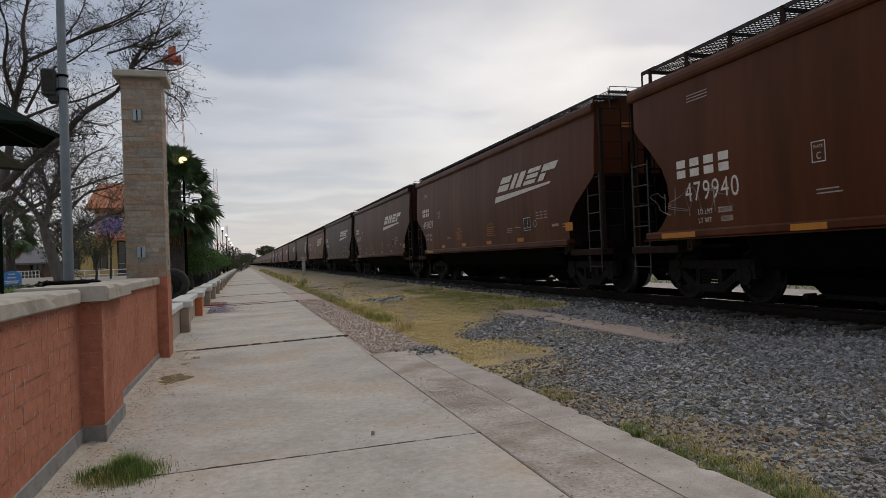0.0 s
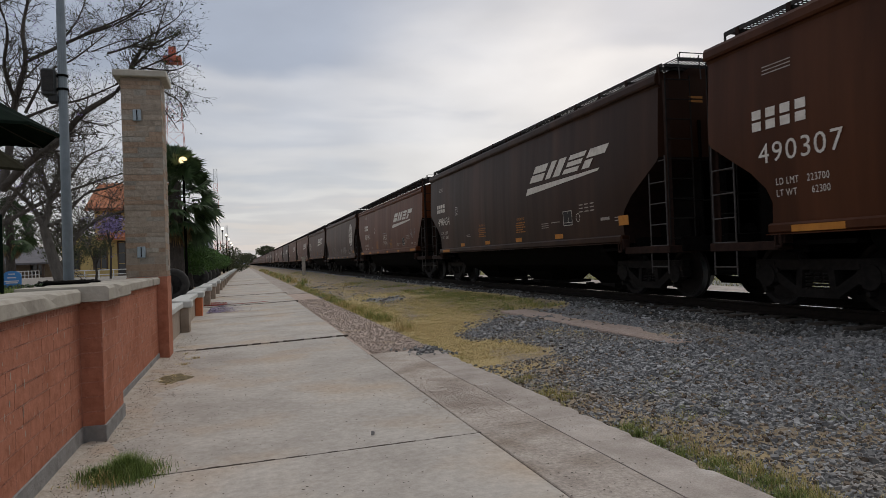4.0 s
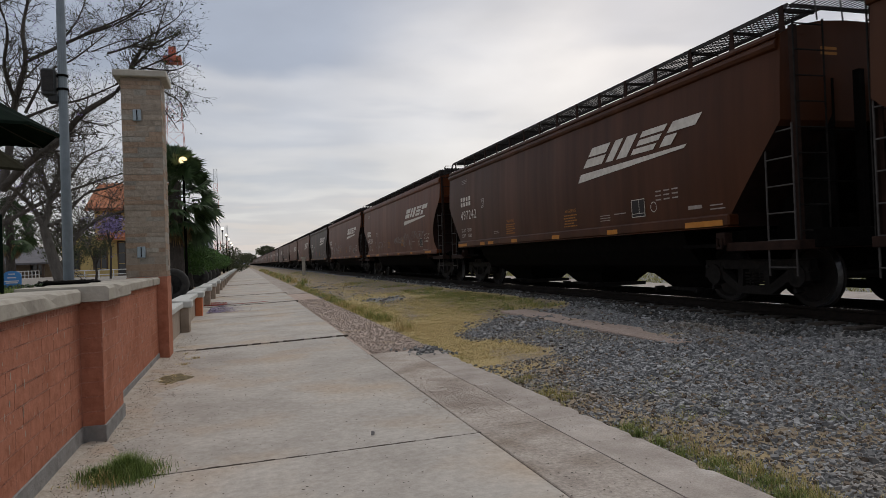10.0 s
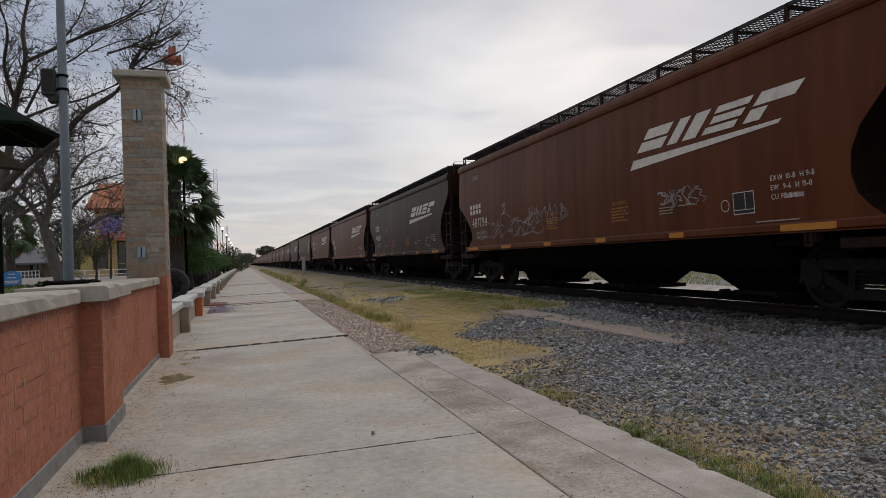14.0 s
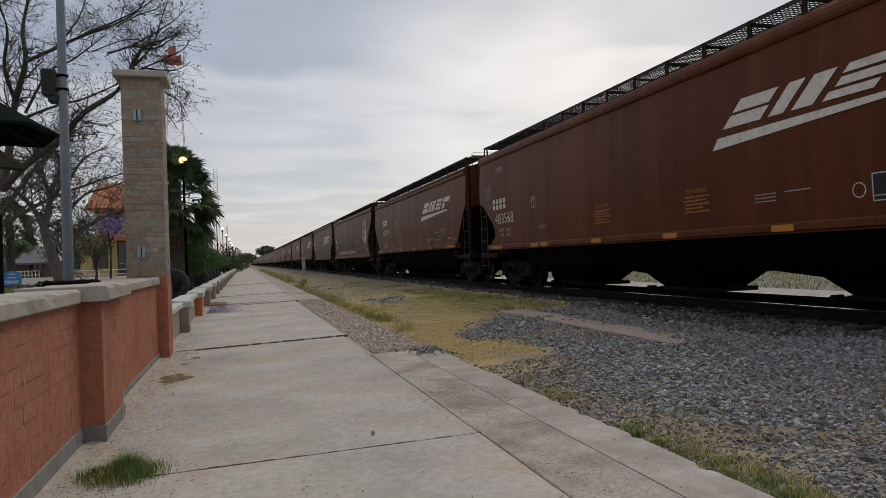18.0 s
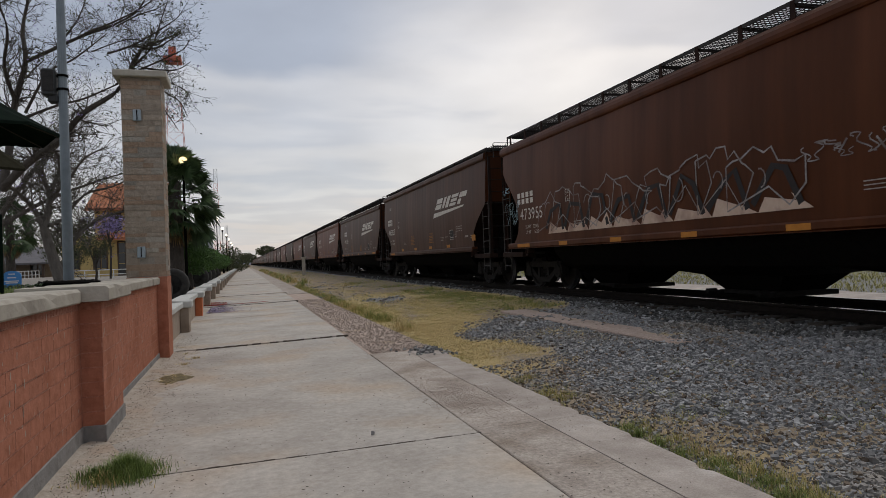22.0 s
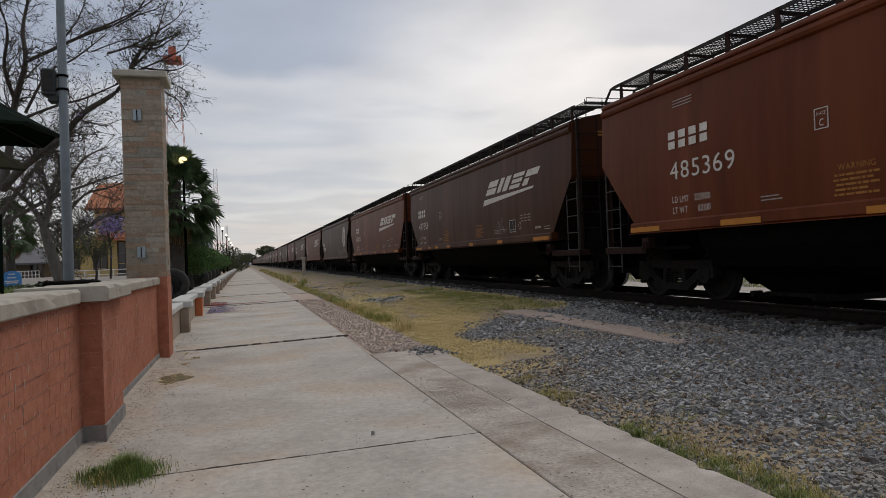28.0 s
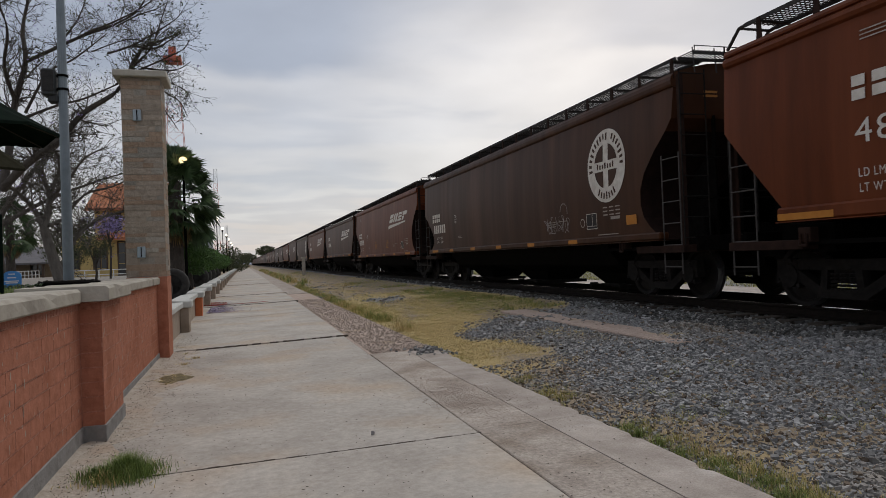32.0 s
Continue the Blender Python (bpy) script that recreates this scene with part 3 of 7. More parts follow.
for zz in (3.72, 1.64):
    bm = bmesh.new()
    box(bm, -0.115, 0.0, -CW - 0.055, -CW - 0.012, zz - 0.085, zz + 0.085, 0.008)
    ob = part("junction_box", bm, mat("pale_blue_plastic", (0.30, 0.36, 0.40), (0.36, 0.42, 0.46), 0.5, 10, 0.02), column, "pale blue electrical junction box")
    bm = bmesh.new()
    box(bm, -0.064, -0.050, -CW - 0.062, -CW - 0.054, zz - 0.075, zz + 0.075)
    part("lid_slot", bm, M_BLACK, ob)

# low wall beyond the column
low_wall = base("low_wall", 0, 0, 0, "low rendered wall with white coping and short piers", "wall", kind="structure")
M_RENDER = mat("cement_render", (0.33, 0.26, 0.20), (0.42, 0.34, 0.27), 0.9, 8.0, 0.15, stain=(0.24, 0.18, 0.13), stain_scale=2.0)
M_ORANGE = mat("orange_brick_paint", (0.52, 0.15, 0.06), (0.60, 0.19, 0.08), 0.9, 12.0, 0.1)
M_PALECOP = mat("pale_coping", (0.46, 0.46, 0.43), (0.58, 0.58, 0.55), 0.9, 6.0, 0.15, stain=(0.28, 0.27, 0.25), stain_scale=1.5)
bm = bmesh.new()
box(bm, WALL_X - 0.24, WALL_X - 0.02, 11.85, 150, -0.1, 0.55)
part("wall_body", bm, M_RENDER, low_wall)
bm = bmesh.new()
box(bm, WALL_X - 0.32, WALL_X + 0.06, 11.85, 150, 0.55, 0.66, 0.015)
part("coping", bm, M_PALECOP, low_wall)
for k in range(29):
    y = 15.15 + 4.6 * k
    bm = bmesh.new()
    box(bm, WALL_X - 0.02, WALL_X + 0.16, y, y + 0.42, -0.1, 0.54, 0.01)
    pier = part("pier", bm, M_ORANGE if k == 1 else M_RENDER, low_wall, "orange painted pier" if k == 1 else "")
    bm = bmesh.new()
    box(bm, WALL_X - 0.30, WALL_X + 0.22, y - 0.06, y + 0.48, 0.54, 0.69, 0.02)
    part("pier_cap", bm, M_PALECOP, pier)


# ---- freight train ----


def side_x(z):
    """Half width of a hopper body at height z over the rail: a gentle bulge."""
    t = (z - 1.15) / 2.7
    return 1.575 + 0.05 * math.sin(math.pi * min(1, max(0, t))) - 0.03 * max(0, t)


# inset of the side sheet's end from the coupling line, by height
ENDS = {
    "angular": ((3.92, 0.56), (2.62, 0.56), (2.54, 0.62), (1.42, 1.62), (1.15, 1.66)),
    "chamfered": ((4.02, 0.62), (2.54, 0.62), (2.46, 0.68), (2.23, 1.06), (1.95, 1.52), (1.70, 1.80), (1.50, 1.90), (1.05, 1.86)),
    "curved": ((3.92, 0.62), (2.58, 0.62), (2.48, 0.72), (2.37, 0.96), (2.13, 1.31), (1.82, 1.69), (1.60, 1.82), (1.43, 1.79), (1.28, 1.50), (1.08, 1.34)),
    "scooped": ((3.92, 0.70), (3.15, 0.76), (2.95, 0.94), (2.66, 1.28), (2.30, 1.62), (2.02, 1.76), (1.75, 1.78), (1.50, 1.70), (1.32, 1.52), (1.08, 1.16)),
}
# how much deeper the leading end is cut, the side sill's foot and top, and the top chord's shift in height
FRONT = {"angular": 0.22, "chamfered": 0.14, "curved": 0.10, "scooped": 0.04}
SILL = {"angular": (1.205, 1.41), "chamfered": (1.05, 1.21), "curved": (1.06, 1.21), "scooped": (1.06, 1.21)}
CHORD = {"angular": -0.125, "chamfered": 0.03, "curved": -0.05, "scooped": -0.05}


def inset(kind, z):
    """How far the side sheet's trailing edge stands in from the coupling line at height z."""
    pts = ENDS[kind]
    if z >= pts[0][0]:
        return pts[0][1]
    for (za, a), (zb, b) in zip(pts, pts[1:]):
        if zb <= z <= za:
            return a + (b - a) * (za - z) / (za - zb)
    return pts[-1][1]


def lead(kind, z):
    """The same at the leading edge; a curved wagon's is scooped deeper."""
    return inset("scooped", z) if kind == "curved" else inset(kind, z) + FRONT[kind]


train_meshes = {}


def shared(key, make, materials, smooth=False):
    if key not in train_meshes:
        bm = bmesh.new()
        make(bm)
        me = bpy.data.meshes.new(str(key[0]))
        bm.to_mesh(me)
        bm.free()
        for m in materials:
            me.materials.append(m)
        if smooth:
            me.shade_smooth()
        if key[0] == "hopper_body":
            me.set_sharp_from_angle(angle=radians(24))
        train_meshes[key] = me
    return train_meshes[key]


def body_shape(bm, kind, L):
    """The hopper's shell: sheets that bow slightly between upright weld seams, cut-away ends and a cambered roof."""
    foot, top = SILL[kind][0], 3.92 + CHORD[kind]
    zs = sorted({z for z, _ in ENDS[kind] + (ENDS["scooped"] if kind == "curved" else ()) if foot < z < top} | {foot + (top - foot) * k / 10 for k in range(11)})
    zs = [z for k, z in enumerate(zs) if k == 0 or z - zs[k - 1] > 0.02]
    seams, per = 6, 4
    n = seams * per
    rings = []
    for z in zs:
        a, b = -L / 2 + lead(kind, z), L / 2 - inset(kind, z)
        x = side_x(z)
        row = [(x + 0.011 * abs(math.sin(math.pi * k / per)) ** 0.6, a + (b - a) * k / n) for k in range(n + 1)]
        ring = [(-q, y, z) for q, y in row] + [(q, y, z) for q, y in row[::-1]]
        rings.append([bm.verts.new(p) for p in ring])
    a, b = -L / 2 + lead(kind, top), L / 2 - inset(kind, top)
    for x, z in ((1.44, top + 0.075), (1.20, top + 0.15), (0.85, top + 0.22), (0.42, top + 0.25)):
        ring = [(-x, a + (b - a) * k / n, z) for k in range(n + 1)] + [(x, b - (b - a) * k / n, z) for k in range(n + 1)]
        rings.append([bm.verts.new(p) for p in ring])
    m = len(rings[0])
    for r0, r1 in zip(rings, rings[1:]):
        for k in range(m):
            bm.faces.new((r0[k], r0[(k + 1) % m], r1[(k + 1) % m], r1[k]))
    bm.faces.new(rings[-1])
    bm.faces.new(rings[0][::-1])
    bmesh.ops.recalc_face_normals(bm, faces=bm.faces[:])
    # shade in the end voids is put into the slope sheets' colour below this height
    shade_top = 2.55 if kind in ("chamfered", "angular") else 2.9
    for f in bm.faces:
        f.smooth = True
        if abs(f.normal.y) > 0.3 and f.calc_center_median().z < shade_top:
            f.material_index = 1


def chord_shape(bm, kind, L):
    """The rounded bead under the roof's edge, with the groove over it."""
    a0, a1 = -L / 2 + 0.60 + FRONT[kind], L / 2 - 0.60
    h = CHORD[kind]
    if kind == "chamfered":
        prof = [(0.0, 3.73), (0.03, 3.79), (0.075, 3.80), (0.09, 3.84), (0.085, 3.94), (0.06, 3.985), (0.0, 4.01), (-0.10, 4.02), (-0.03, 3.73)]
    elif kind == "angular":
        prof = [(0.0, 3.70), (0.03, 3.72), (0.065, 3.74), (0.082, 3.79), (0.070, 3.84), (0.035, 3.865), (0.022, 3.88), (0.05, 3.89), (0.055, 3.92), (0.03, 3.97), (-0.05, 4.005), (-0.10, 4.0), (-0.03, 3.70)]
    else:
        prof = [(0.0, 3.72), (0.05, 3.735), (0.07, 3.77), (0.075, 3.83), (0.055, 3.90), (0.0, 3.97), (-0.10, 4.0), (-0.03, 3.72)]
    for s in (-1, 1):
        x = s * side_x(3.85)
        a = [bm.verts.new((x + s * px, a0, pz + h)) for px, pz in prof]
        b = [bm.verts.new((x + s * px, a1, pz + h)) for px, pz in prof]
        for k in range(len(prof)):
            bm.faces.new((a[k], a[(k + 1) % len(prof)], b[(k + 1) % len(prof)], b[k]))
        bm.faces.new(a)
        bm.faces.new(b)
    bmesh.ops.recalc_face_normals(bm, faces=bm.faces[:])


def sill_shape(bm, kind, L):
    z0, z1 = SILL[kind]
    a = -L / 2 + lead(kind, z1) - 0.02
    b = L / 2 - inset(kind, z1) + 0.02
    if kind in ("curved", "scooped"):
        a, b = -L / 2 + 1.12, L / 2 - (1.30 if kind == "curved" else 1.12)
    for s in (-1, 1):
        x0, x1 = sorted((s * 1.46, s * 1.668))
        box(bm, x0, x1, a, b, z0 + 0.012, z1, 0.028)
        x0, x1 = sorted((s * 1.46, s * 1.69))
        box(bm, x0, x1, a, b, z0, z0 + 0.014)


def bays_shape(bm, k, L):
    pitch = (L - 4.7) / 3
    c = (k - 1) * pitch
    h = pitch / 2 - 0.004
    lo = 1.15 if k == 0 else h
    hi = 1.15 if k == 2 else h
    secs = ((1.45, lo, hi, 1.20), (1.36, lo, hi, 0.92), (1.10, min(lo, h), min(hi, h), 0.60), (0.66, 0.95, 0.95, 0.42), (0.46, 0.62, 0.62, 0.15))
    rings = [[bm.verts.new(p) for p in ((-x, c - y0, z), (x, c - y0, z), (x, c + y1, z), (-x, c + y1, z))] for x, y0, y1, z in secs]
    for a, b in zip(rings, rings[1:]):
        for i in range(4):
            bm.faces.new((a[i], a[(i + 1) % 4], b[(i + 1) % 4], b[i]))
    bm.faces.new(rings[0])
    bm.faces.new(rings[-1][::-1])
    bmesh.ops.recalc_face_normals(bm, faces=bm.faces[:])


def gate_shape(bm):
    """The sliding outlet gate below a hopper bay, with its rack and capstan."""
    box(bm, -0.55, 0.55, -0.68, 0.68, 0.10, 0.16)
    for y in (-0.62, 0.62):
        box(bm, -0.70, 0.70, y - 0.05, y + 0.05, 0.07, 0.15)
        tube(bm, (-0.86, y, 0.14), (-0.68, y, 0.14), 0.055, sides=6)


def web_shape(bm, kind, L):
    """The upright web plate between slope sheet and platform at one end."""
    pts = [(inset(kind, z) + 0.02, z) for z in (3.2, 2.7, 2.4, 2.0, 1.6, 1.2)]
    out = [(0.72, 0.95), (0.72, 3.2)] + [(a + 0.15, z) for a, z in pts] + [(1.95, 0.95)]
    prism(bm, [(a - L / 2, z) for a, z in out], -0.02, 0.02)


def beam_shape(bm):
    """The end beam, brake rigging and air reservoir on the end platform."""
    box(bm, -1.35, 1.35, 0.02, 0.14, 0.86, 1.12, 0.01)
    tube(bm, (-0.35, 0.55, 1.18), (0.55, 0.55, 1.18), 0.16, sides=12)
    box(bm, -1.02, -0.82, 0.25, 0.75, 0.97, 1.45, 0.02)
    tube(bm, (-1.3, 0.10, 1.75), (1.3, 0.10, 1.75), 0.016, sides=5)
    tube(bm, (-1.3, 0.10, 2.45), (1.3, 0.10, 2.45), 0.016, sides=5)
    for x in (-0.42, 0.42):
        box(bm, x - 0.05, x + 0.05, 0.05, 0.15, 0.97, 3.3)


def under_shape(bm, L):
    """Centre sill, bolsters and shear plates."""
    box(bm, -0.22, 0.22, -L / 2 + 0.75, L / 2 - 0.75, 0.55, 1.02)
    for s in (-1, 1):
        y = s * (L / 2 - 2.05)
        box(bm, -1.35, 1.35, y - 0.2, y + 0.2, 0.80, 1.15)
        y0, y1 = sorted((s * (L / 2 - 0.55), s * (L / 2 - 3.15)))
        box(bm, -1.50, 1.50, y0, y1, 0.90, 0.96)


def platform_shape(bm):
    box(bm, -1.60, 1.60, -0.72, 0.72, 0.84, 0.97, 0.008)


def ladder_shape(bm, width, z0, z1, rungs):
    """A ladder in the local y-z plane."""
    for y in (0, width):
        box(bm, -0.009, 0.009, y - 0.009, y + 0.009, z0, z1)
    for k in range(rungs):
        z = z0 + 0.12 + (z1 - z0 - 0.2) * k / (rungs - 1)
        tube(bm, (0, 0, z), (0, width, z), 0.011, sides=5)


def board_shape(bm, L):
    """A raised running board of expanded metal, from the leading end to short of the trailing end."""
    a, b = -L / 2 + 0.64, L / 2 - 1.02
    for x in (-0.28, 0.27):
        box(bm, x - 0.012, x + 0.012, a, b, -0.045, 0.012)
    for k in range(6):
        x = -0.20 + 0.08 * k
        box(bm, x - 0.009, x + 0.009, a, b, -0.005, 0.0)
    y = a
    while y < b:
        box(bm, -0.28, 0.28, y, y + 0.028, -0.006, 0.002)
        y += 0.07
    for y in board_posts(L):
        box(bm, -0.25, 0.25, y - 0.02, y + 0.02, -0.07, -0.03)


def board_posts(L):
    a, b = -L / 2 + 0.74, L / 2 - 1.30
    n = round((b - a) / 1.02)
    return [a + (b - a) * k / n for k in range(n + 1)]


def bracket_shape(bm, y=0.0):
    """A flared plate that carries the running board over the roof's edge."""
    prism(bm, ((y - 0.055, -0.34), (y + 0.055, -0.34), (y + 0.035, 0.01), (y - 0.035, 0.01)), -0.300, -0.284)


def brackets_shape(bm, L):
    for y in board_posts(L):
        bracket_shape(bm, y)


def rear_rail_shape(bm, kind):
    """The handhold beyond the running board's trailing end; y runs towards the coupling."""
    if kind == "angular":
        for x in (-1.52, -0.98):
            tube(bm, (x, -0.05, 0.0), (x, 0.16, -0.02), 0.026, sides=6)
            tube(bm, (x, 0.16, -0.02), (x, 0.42, -0.26), 0.026, sides=6)
        tube(bm, (-1.52, 0.14, -0.02), (-0.98, 0.14, -0.02), 0.020, sides=6)
    else:
        for x in (-1.52, -0.98):
            tube(bm, (x, 0.03, -0.36), (x, 0.03, 0.02), 0.020, sides=6)
        tube(bm, (-1.52, 0.03, 0.02), (-0.98, 0.03, 0.02), 0.016, sides=6)
        tube(bm, (-1.52, 0.03, 0.02), (-1.52, -0.40, 0.02), 0.014, sides=6)


def cross_board_shape(bm):
    """The cross-over board at the leading end, of slats on two bearers, with a low wire loop."""
    for y in (0.02, 0.40):
        box(bm, -1.50, 1.50, y - 0.015, y + 0.015, -0.05, 0.0)
    k = 0
    while k < 42:
        x = -1.48 + 0.0715 * k
        box(bm, x, x + 0.022, 0.0, 0.42, 0.002, 0.012)
        k += 1
    for x in (-1.46, -0.30):
        tube(bm, (x, 0.02, 0.0), (x, 0.02, 0.09), 0.009, sides=5)
    tube(bm, (-1.46, 0.02, 0.09), (-0.30, 0.02, 0.09), 0.009, sides=5)
    for x in (-1.50, -1.08):
        tube(bm, (x, 0.02, 0.06), (x, -0.02, -0.36), 0.011, sides=5)


def corner_post_shape(bm):
    """The angle-iron corner post at a wagon's end."""
    box(bm, -0.045, 0.030, -0.010, 0.010, 0.97, 3.86)
    box(bm, -0.045, -0.025, 0.010, 0.070, 0.97, 3.86)


def coupler_shape(bm):
    box(bm, -0.10, 0.10, 0.0, 0.75, 0.70, 0.92, 0.02)
    prism(bm, ((-0.12, 0.66), (0.10, 0.66), (0.10, 0.98), (-0.12, 0.98)), -0.16, 0.16)


def frame_shape(bm):
    """A cast bogie side frame in the y-z plane, with its window and spring nest."""
    bars = (((-1.12, 0.62), (1.12, 0.62), 0.075), ((-0.95, 0.60), (-0.36, 0.24), 0.07), ((0.95, 0.60), (0.36, 0.24), 0.07), ((-0.40, 0.22), (0.40, 0.22), 0.06),
            ((-0.30, 0.26), (-0.26, 0.62), 0.055), ((0.30, 0.26), (0.26, 0.62), 0.055))
    for (y0, z0), (y1, z1), w in bars:
        d = Vector((0, y1 - y0, z1 - z0))
        nrm = Vector((0, -d.z, d.y)).normalized() * w
        pts = [(y0 + nrm.y, z0 + nrm.z), (y1 + nrm.y, z1 + nrm.z), (y1 - nrm.y, z1 - nrm.z), (y0 - nrm.y, z0 - nrm.z)]
        prism(bm, pts, -0.07, 0.07)
    for s in (-1, 1):
        lathe(bm, ((0.17, -0.10), (0.17, 0.06), (0.11, 0.10), (0.0001, 0.10)), 12, "X", (0, s * 0.89, 0.457))
        prism(bm, ((s * 0.70, 0.36), (s * 0.74, 0.66), (s * 1.10, 0.66), (s * 1.14, 0.40)), -0.08, 0.08)
    for y in (-0.15, 0.0, 0.15):
        for k in range(5):
            lathe(bm, ((0.062, 0.27 + k * 0.05), (0.070, 0.285 + k * 0.05), (0.062, 0.30 + k * 0.05)), 8, "Z", (0, y, 0))


def wheelset_shape(bm):
    """Two flanged wheels on an axle, turning about x."""
    for s in (-1, 1):
        o = 0.7525 * s
        prof = [(0.0001, -0.06), (0.12, -0.07), (0.14, -0.03), (0.36, -0.015), (0.395, -0.06), (0.457, -0.065), (0.462, 0.03), (0.482, 0.045), (0.482, 0.07), (0.39, 0.07), (0.36, 0.02), (0.14, 0.03), (0.12, 0.07), (0.0001, 0.07)]
        lathe(bm, [(r, -s * h) for r, h in prof], 28, "X", (o, 0, 0))
    tube(bm, (-1.06, 0, 0), (1.06, 0, 0), 0.075, sides=10)
    # three worn bolt marks show the turning
    for s in (-1, 1):
        for k in range(3):
            t = 2 * math.pi * k / 3
            box(bm, s * 0.90 - 0.20, s * 0.90 - 0.06, 0.22 * math.cos(t) - 0.03, 0.22 * math.cos(t) + 0.03, 0.22 * math.sin(t) - 0.03, 0.22 * math.sin(t) + 0.03)
    for f in bm.faces:
        rr = [math.hypot(v.co.y, v.co.z) for v in f.verts]
        xs = [abs(v.co.x) for v in f.verts]
        if min(rr) > 0.45 and max(rr) < 0.47 and max(xs) - min(xs) > 0.05:
            f.material_index = 1
    bmesh.ops.recalc_face_normals(bm, faces=bm.faces[:])


WHEELSETS = []


def add_truck(car, y):
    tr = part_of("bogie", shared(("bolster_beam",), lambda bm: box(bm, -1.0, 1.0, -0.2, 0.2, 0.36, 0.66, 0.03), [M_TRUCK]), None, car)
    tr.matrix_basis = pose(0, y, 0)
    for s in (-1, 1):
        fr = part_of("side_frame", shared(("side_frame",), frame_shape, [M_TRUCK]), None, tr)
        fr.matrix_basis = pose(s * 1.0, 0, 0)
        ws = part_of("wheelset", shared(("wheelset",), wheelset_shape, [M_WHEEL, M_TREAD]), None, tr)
        ws.matrix_basis = pose(0, s * 0.89, 0.457)
        WHEELSETS.append((s, ws))


def hopper_car(kind, L, paint_key, label, near=True):
    car = base("covered_hopper_wagon", XC, 0, RZ, label, "freight wagon", "hopper wagons of the train")
    P = PAINTS[paint_key]
    part_of("hopper_body", shared(("hopper_body", kind, L, paint_key), lambda bm: body_shape(bm, kind, L), [P, M_SHADED_END]), None, car)
    part_of("top_chord", shared(("top_chord", kind, L, paint_key), lambda bm: chord_shape(bm, kind, L), [P]), None, car)
    part_of("side_sill", shared(("side_sill", kind, L, paint_key), lambda bm: sill_shape(bm, kind, L), [P]), None, car)
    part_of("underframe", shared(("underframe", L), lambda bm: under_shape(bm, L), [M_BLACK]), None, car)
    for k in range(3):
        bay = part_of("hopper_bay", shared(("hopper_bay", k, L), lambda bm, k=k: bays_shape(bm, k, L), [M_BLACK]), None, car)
        gate = part_of("outlet_gate", shared(("outlet_gate",), gate_shape, [M_TRUCK]), None, bay)
        gate.matrix_basis = pose(0, (k - 1) * (L - 4.7) / 3, 0)
    for s in (-1, 1):
        pf = part_of("end_platform", shared(("end_platform",), platform_shape, [M_SOOT]), None, car)
        pf.matrix_basis = pose(0, s * (L / 2 - 1.26), 0)
        cp = part_of("coupler", shared(("coupler",), coupler_shape, [M_BLACK]), None, car)
        cp.matrix_basis = pose(0, s * (L / 2), 0, 0, 0, 180 if s > 0 else 0)
        rb = part_of("running_board", shared(("running_board", L), lambda bm: board_shape(bm, L), [M_BOARD]), None, car)
        rb.matrix_basis = pose(s * 1.26, 0, 4.15, 0, 0, 0) if s < 0 else Matrix.Translation((1.26, 0, 4.15))
        if near and s < 0:
            for y in board_posts(L):
                br = part_of("board_bracket", shared(("board_bracket",), bracket_shape, [M_SOOT]), None, rb)
                br.matrix_basis = pose(0, y, 0)
        else:
            tagged(part_of("board_bracket", shared(("brackets", L), lambda bm: brackets_shape(bm, L), [M_SOOT]), None, rb), kind="stuff")
        add_truck(car, s * (L / 2 - 2.05))
        for x in (-0.75, 0.0, 0.75):
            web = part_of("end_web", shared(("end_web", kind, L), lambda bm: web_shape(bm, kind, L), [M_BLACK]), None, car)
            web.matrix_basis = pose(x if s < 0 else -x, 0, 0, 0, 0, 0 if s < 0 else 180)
        if near:
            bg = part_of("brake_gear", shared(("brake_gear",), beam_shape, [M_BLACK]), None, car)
            bg.matrix_basis = pose(0, s * (L / 2 - 0.50), 0, 0, 0, 0 if s < 0 else 180)
            if s > 0:
                er = part_of("roof_handhold", shared(("roof_handhold", kind), lambda bm: rear_rail_shape(bm, kind), [M_BOARD]), None, car)
                er.matrix_basis = pose(0, L / 2 - 1.02, 4.15)
            else:
                er = part_of("cross_over_board", shared(("cross_over_board",), cross_board_shape, [M_BOARD]), None, car)
                er.matrix_basis = pose(0, -L / 2 + 0.22, 4.15)
            for x in (-1.50, 1.50):
                cp = part_of("corner_post", shared(("corner_post",), corner_post_shape, [M_SOOT]), None, car)
                cp.matrix_basis = pose(x, s * (L / 2 - 0.58), 0, 0, 0, 0 if s < 0 else 180)
            for x in (-1, 1):
                ld = part_of("side_ladder", shared(("side_ladder",), lambda bm: ladder_shape(bm, 0.50, 0.48, 2.55, 6), [M_LADDER]), None, car)
                ld.matrix_basis = pose(x * 1.575, s * (L / 2 - 0.62) - (0.50 if s > 0 else 0), 0)
                el = part_of("end_ladder", shared(("end_ladder",), lambda bm: ladder_shape(bm, 0.50, 0.97, 3.95, 9), [M_TRUCK]), None, car)
                el.matrix_basis = pose(-1.55 if x < 0 else 1.05, s * (L / 2 - 0.56), 0, 0, 0, -90)
    return car
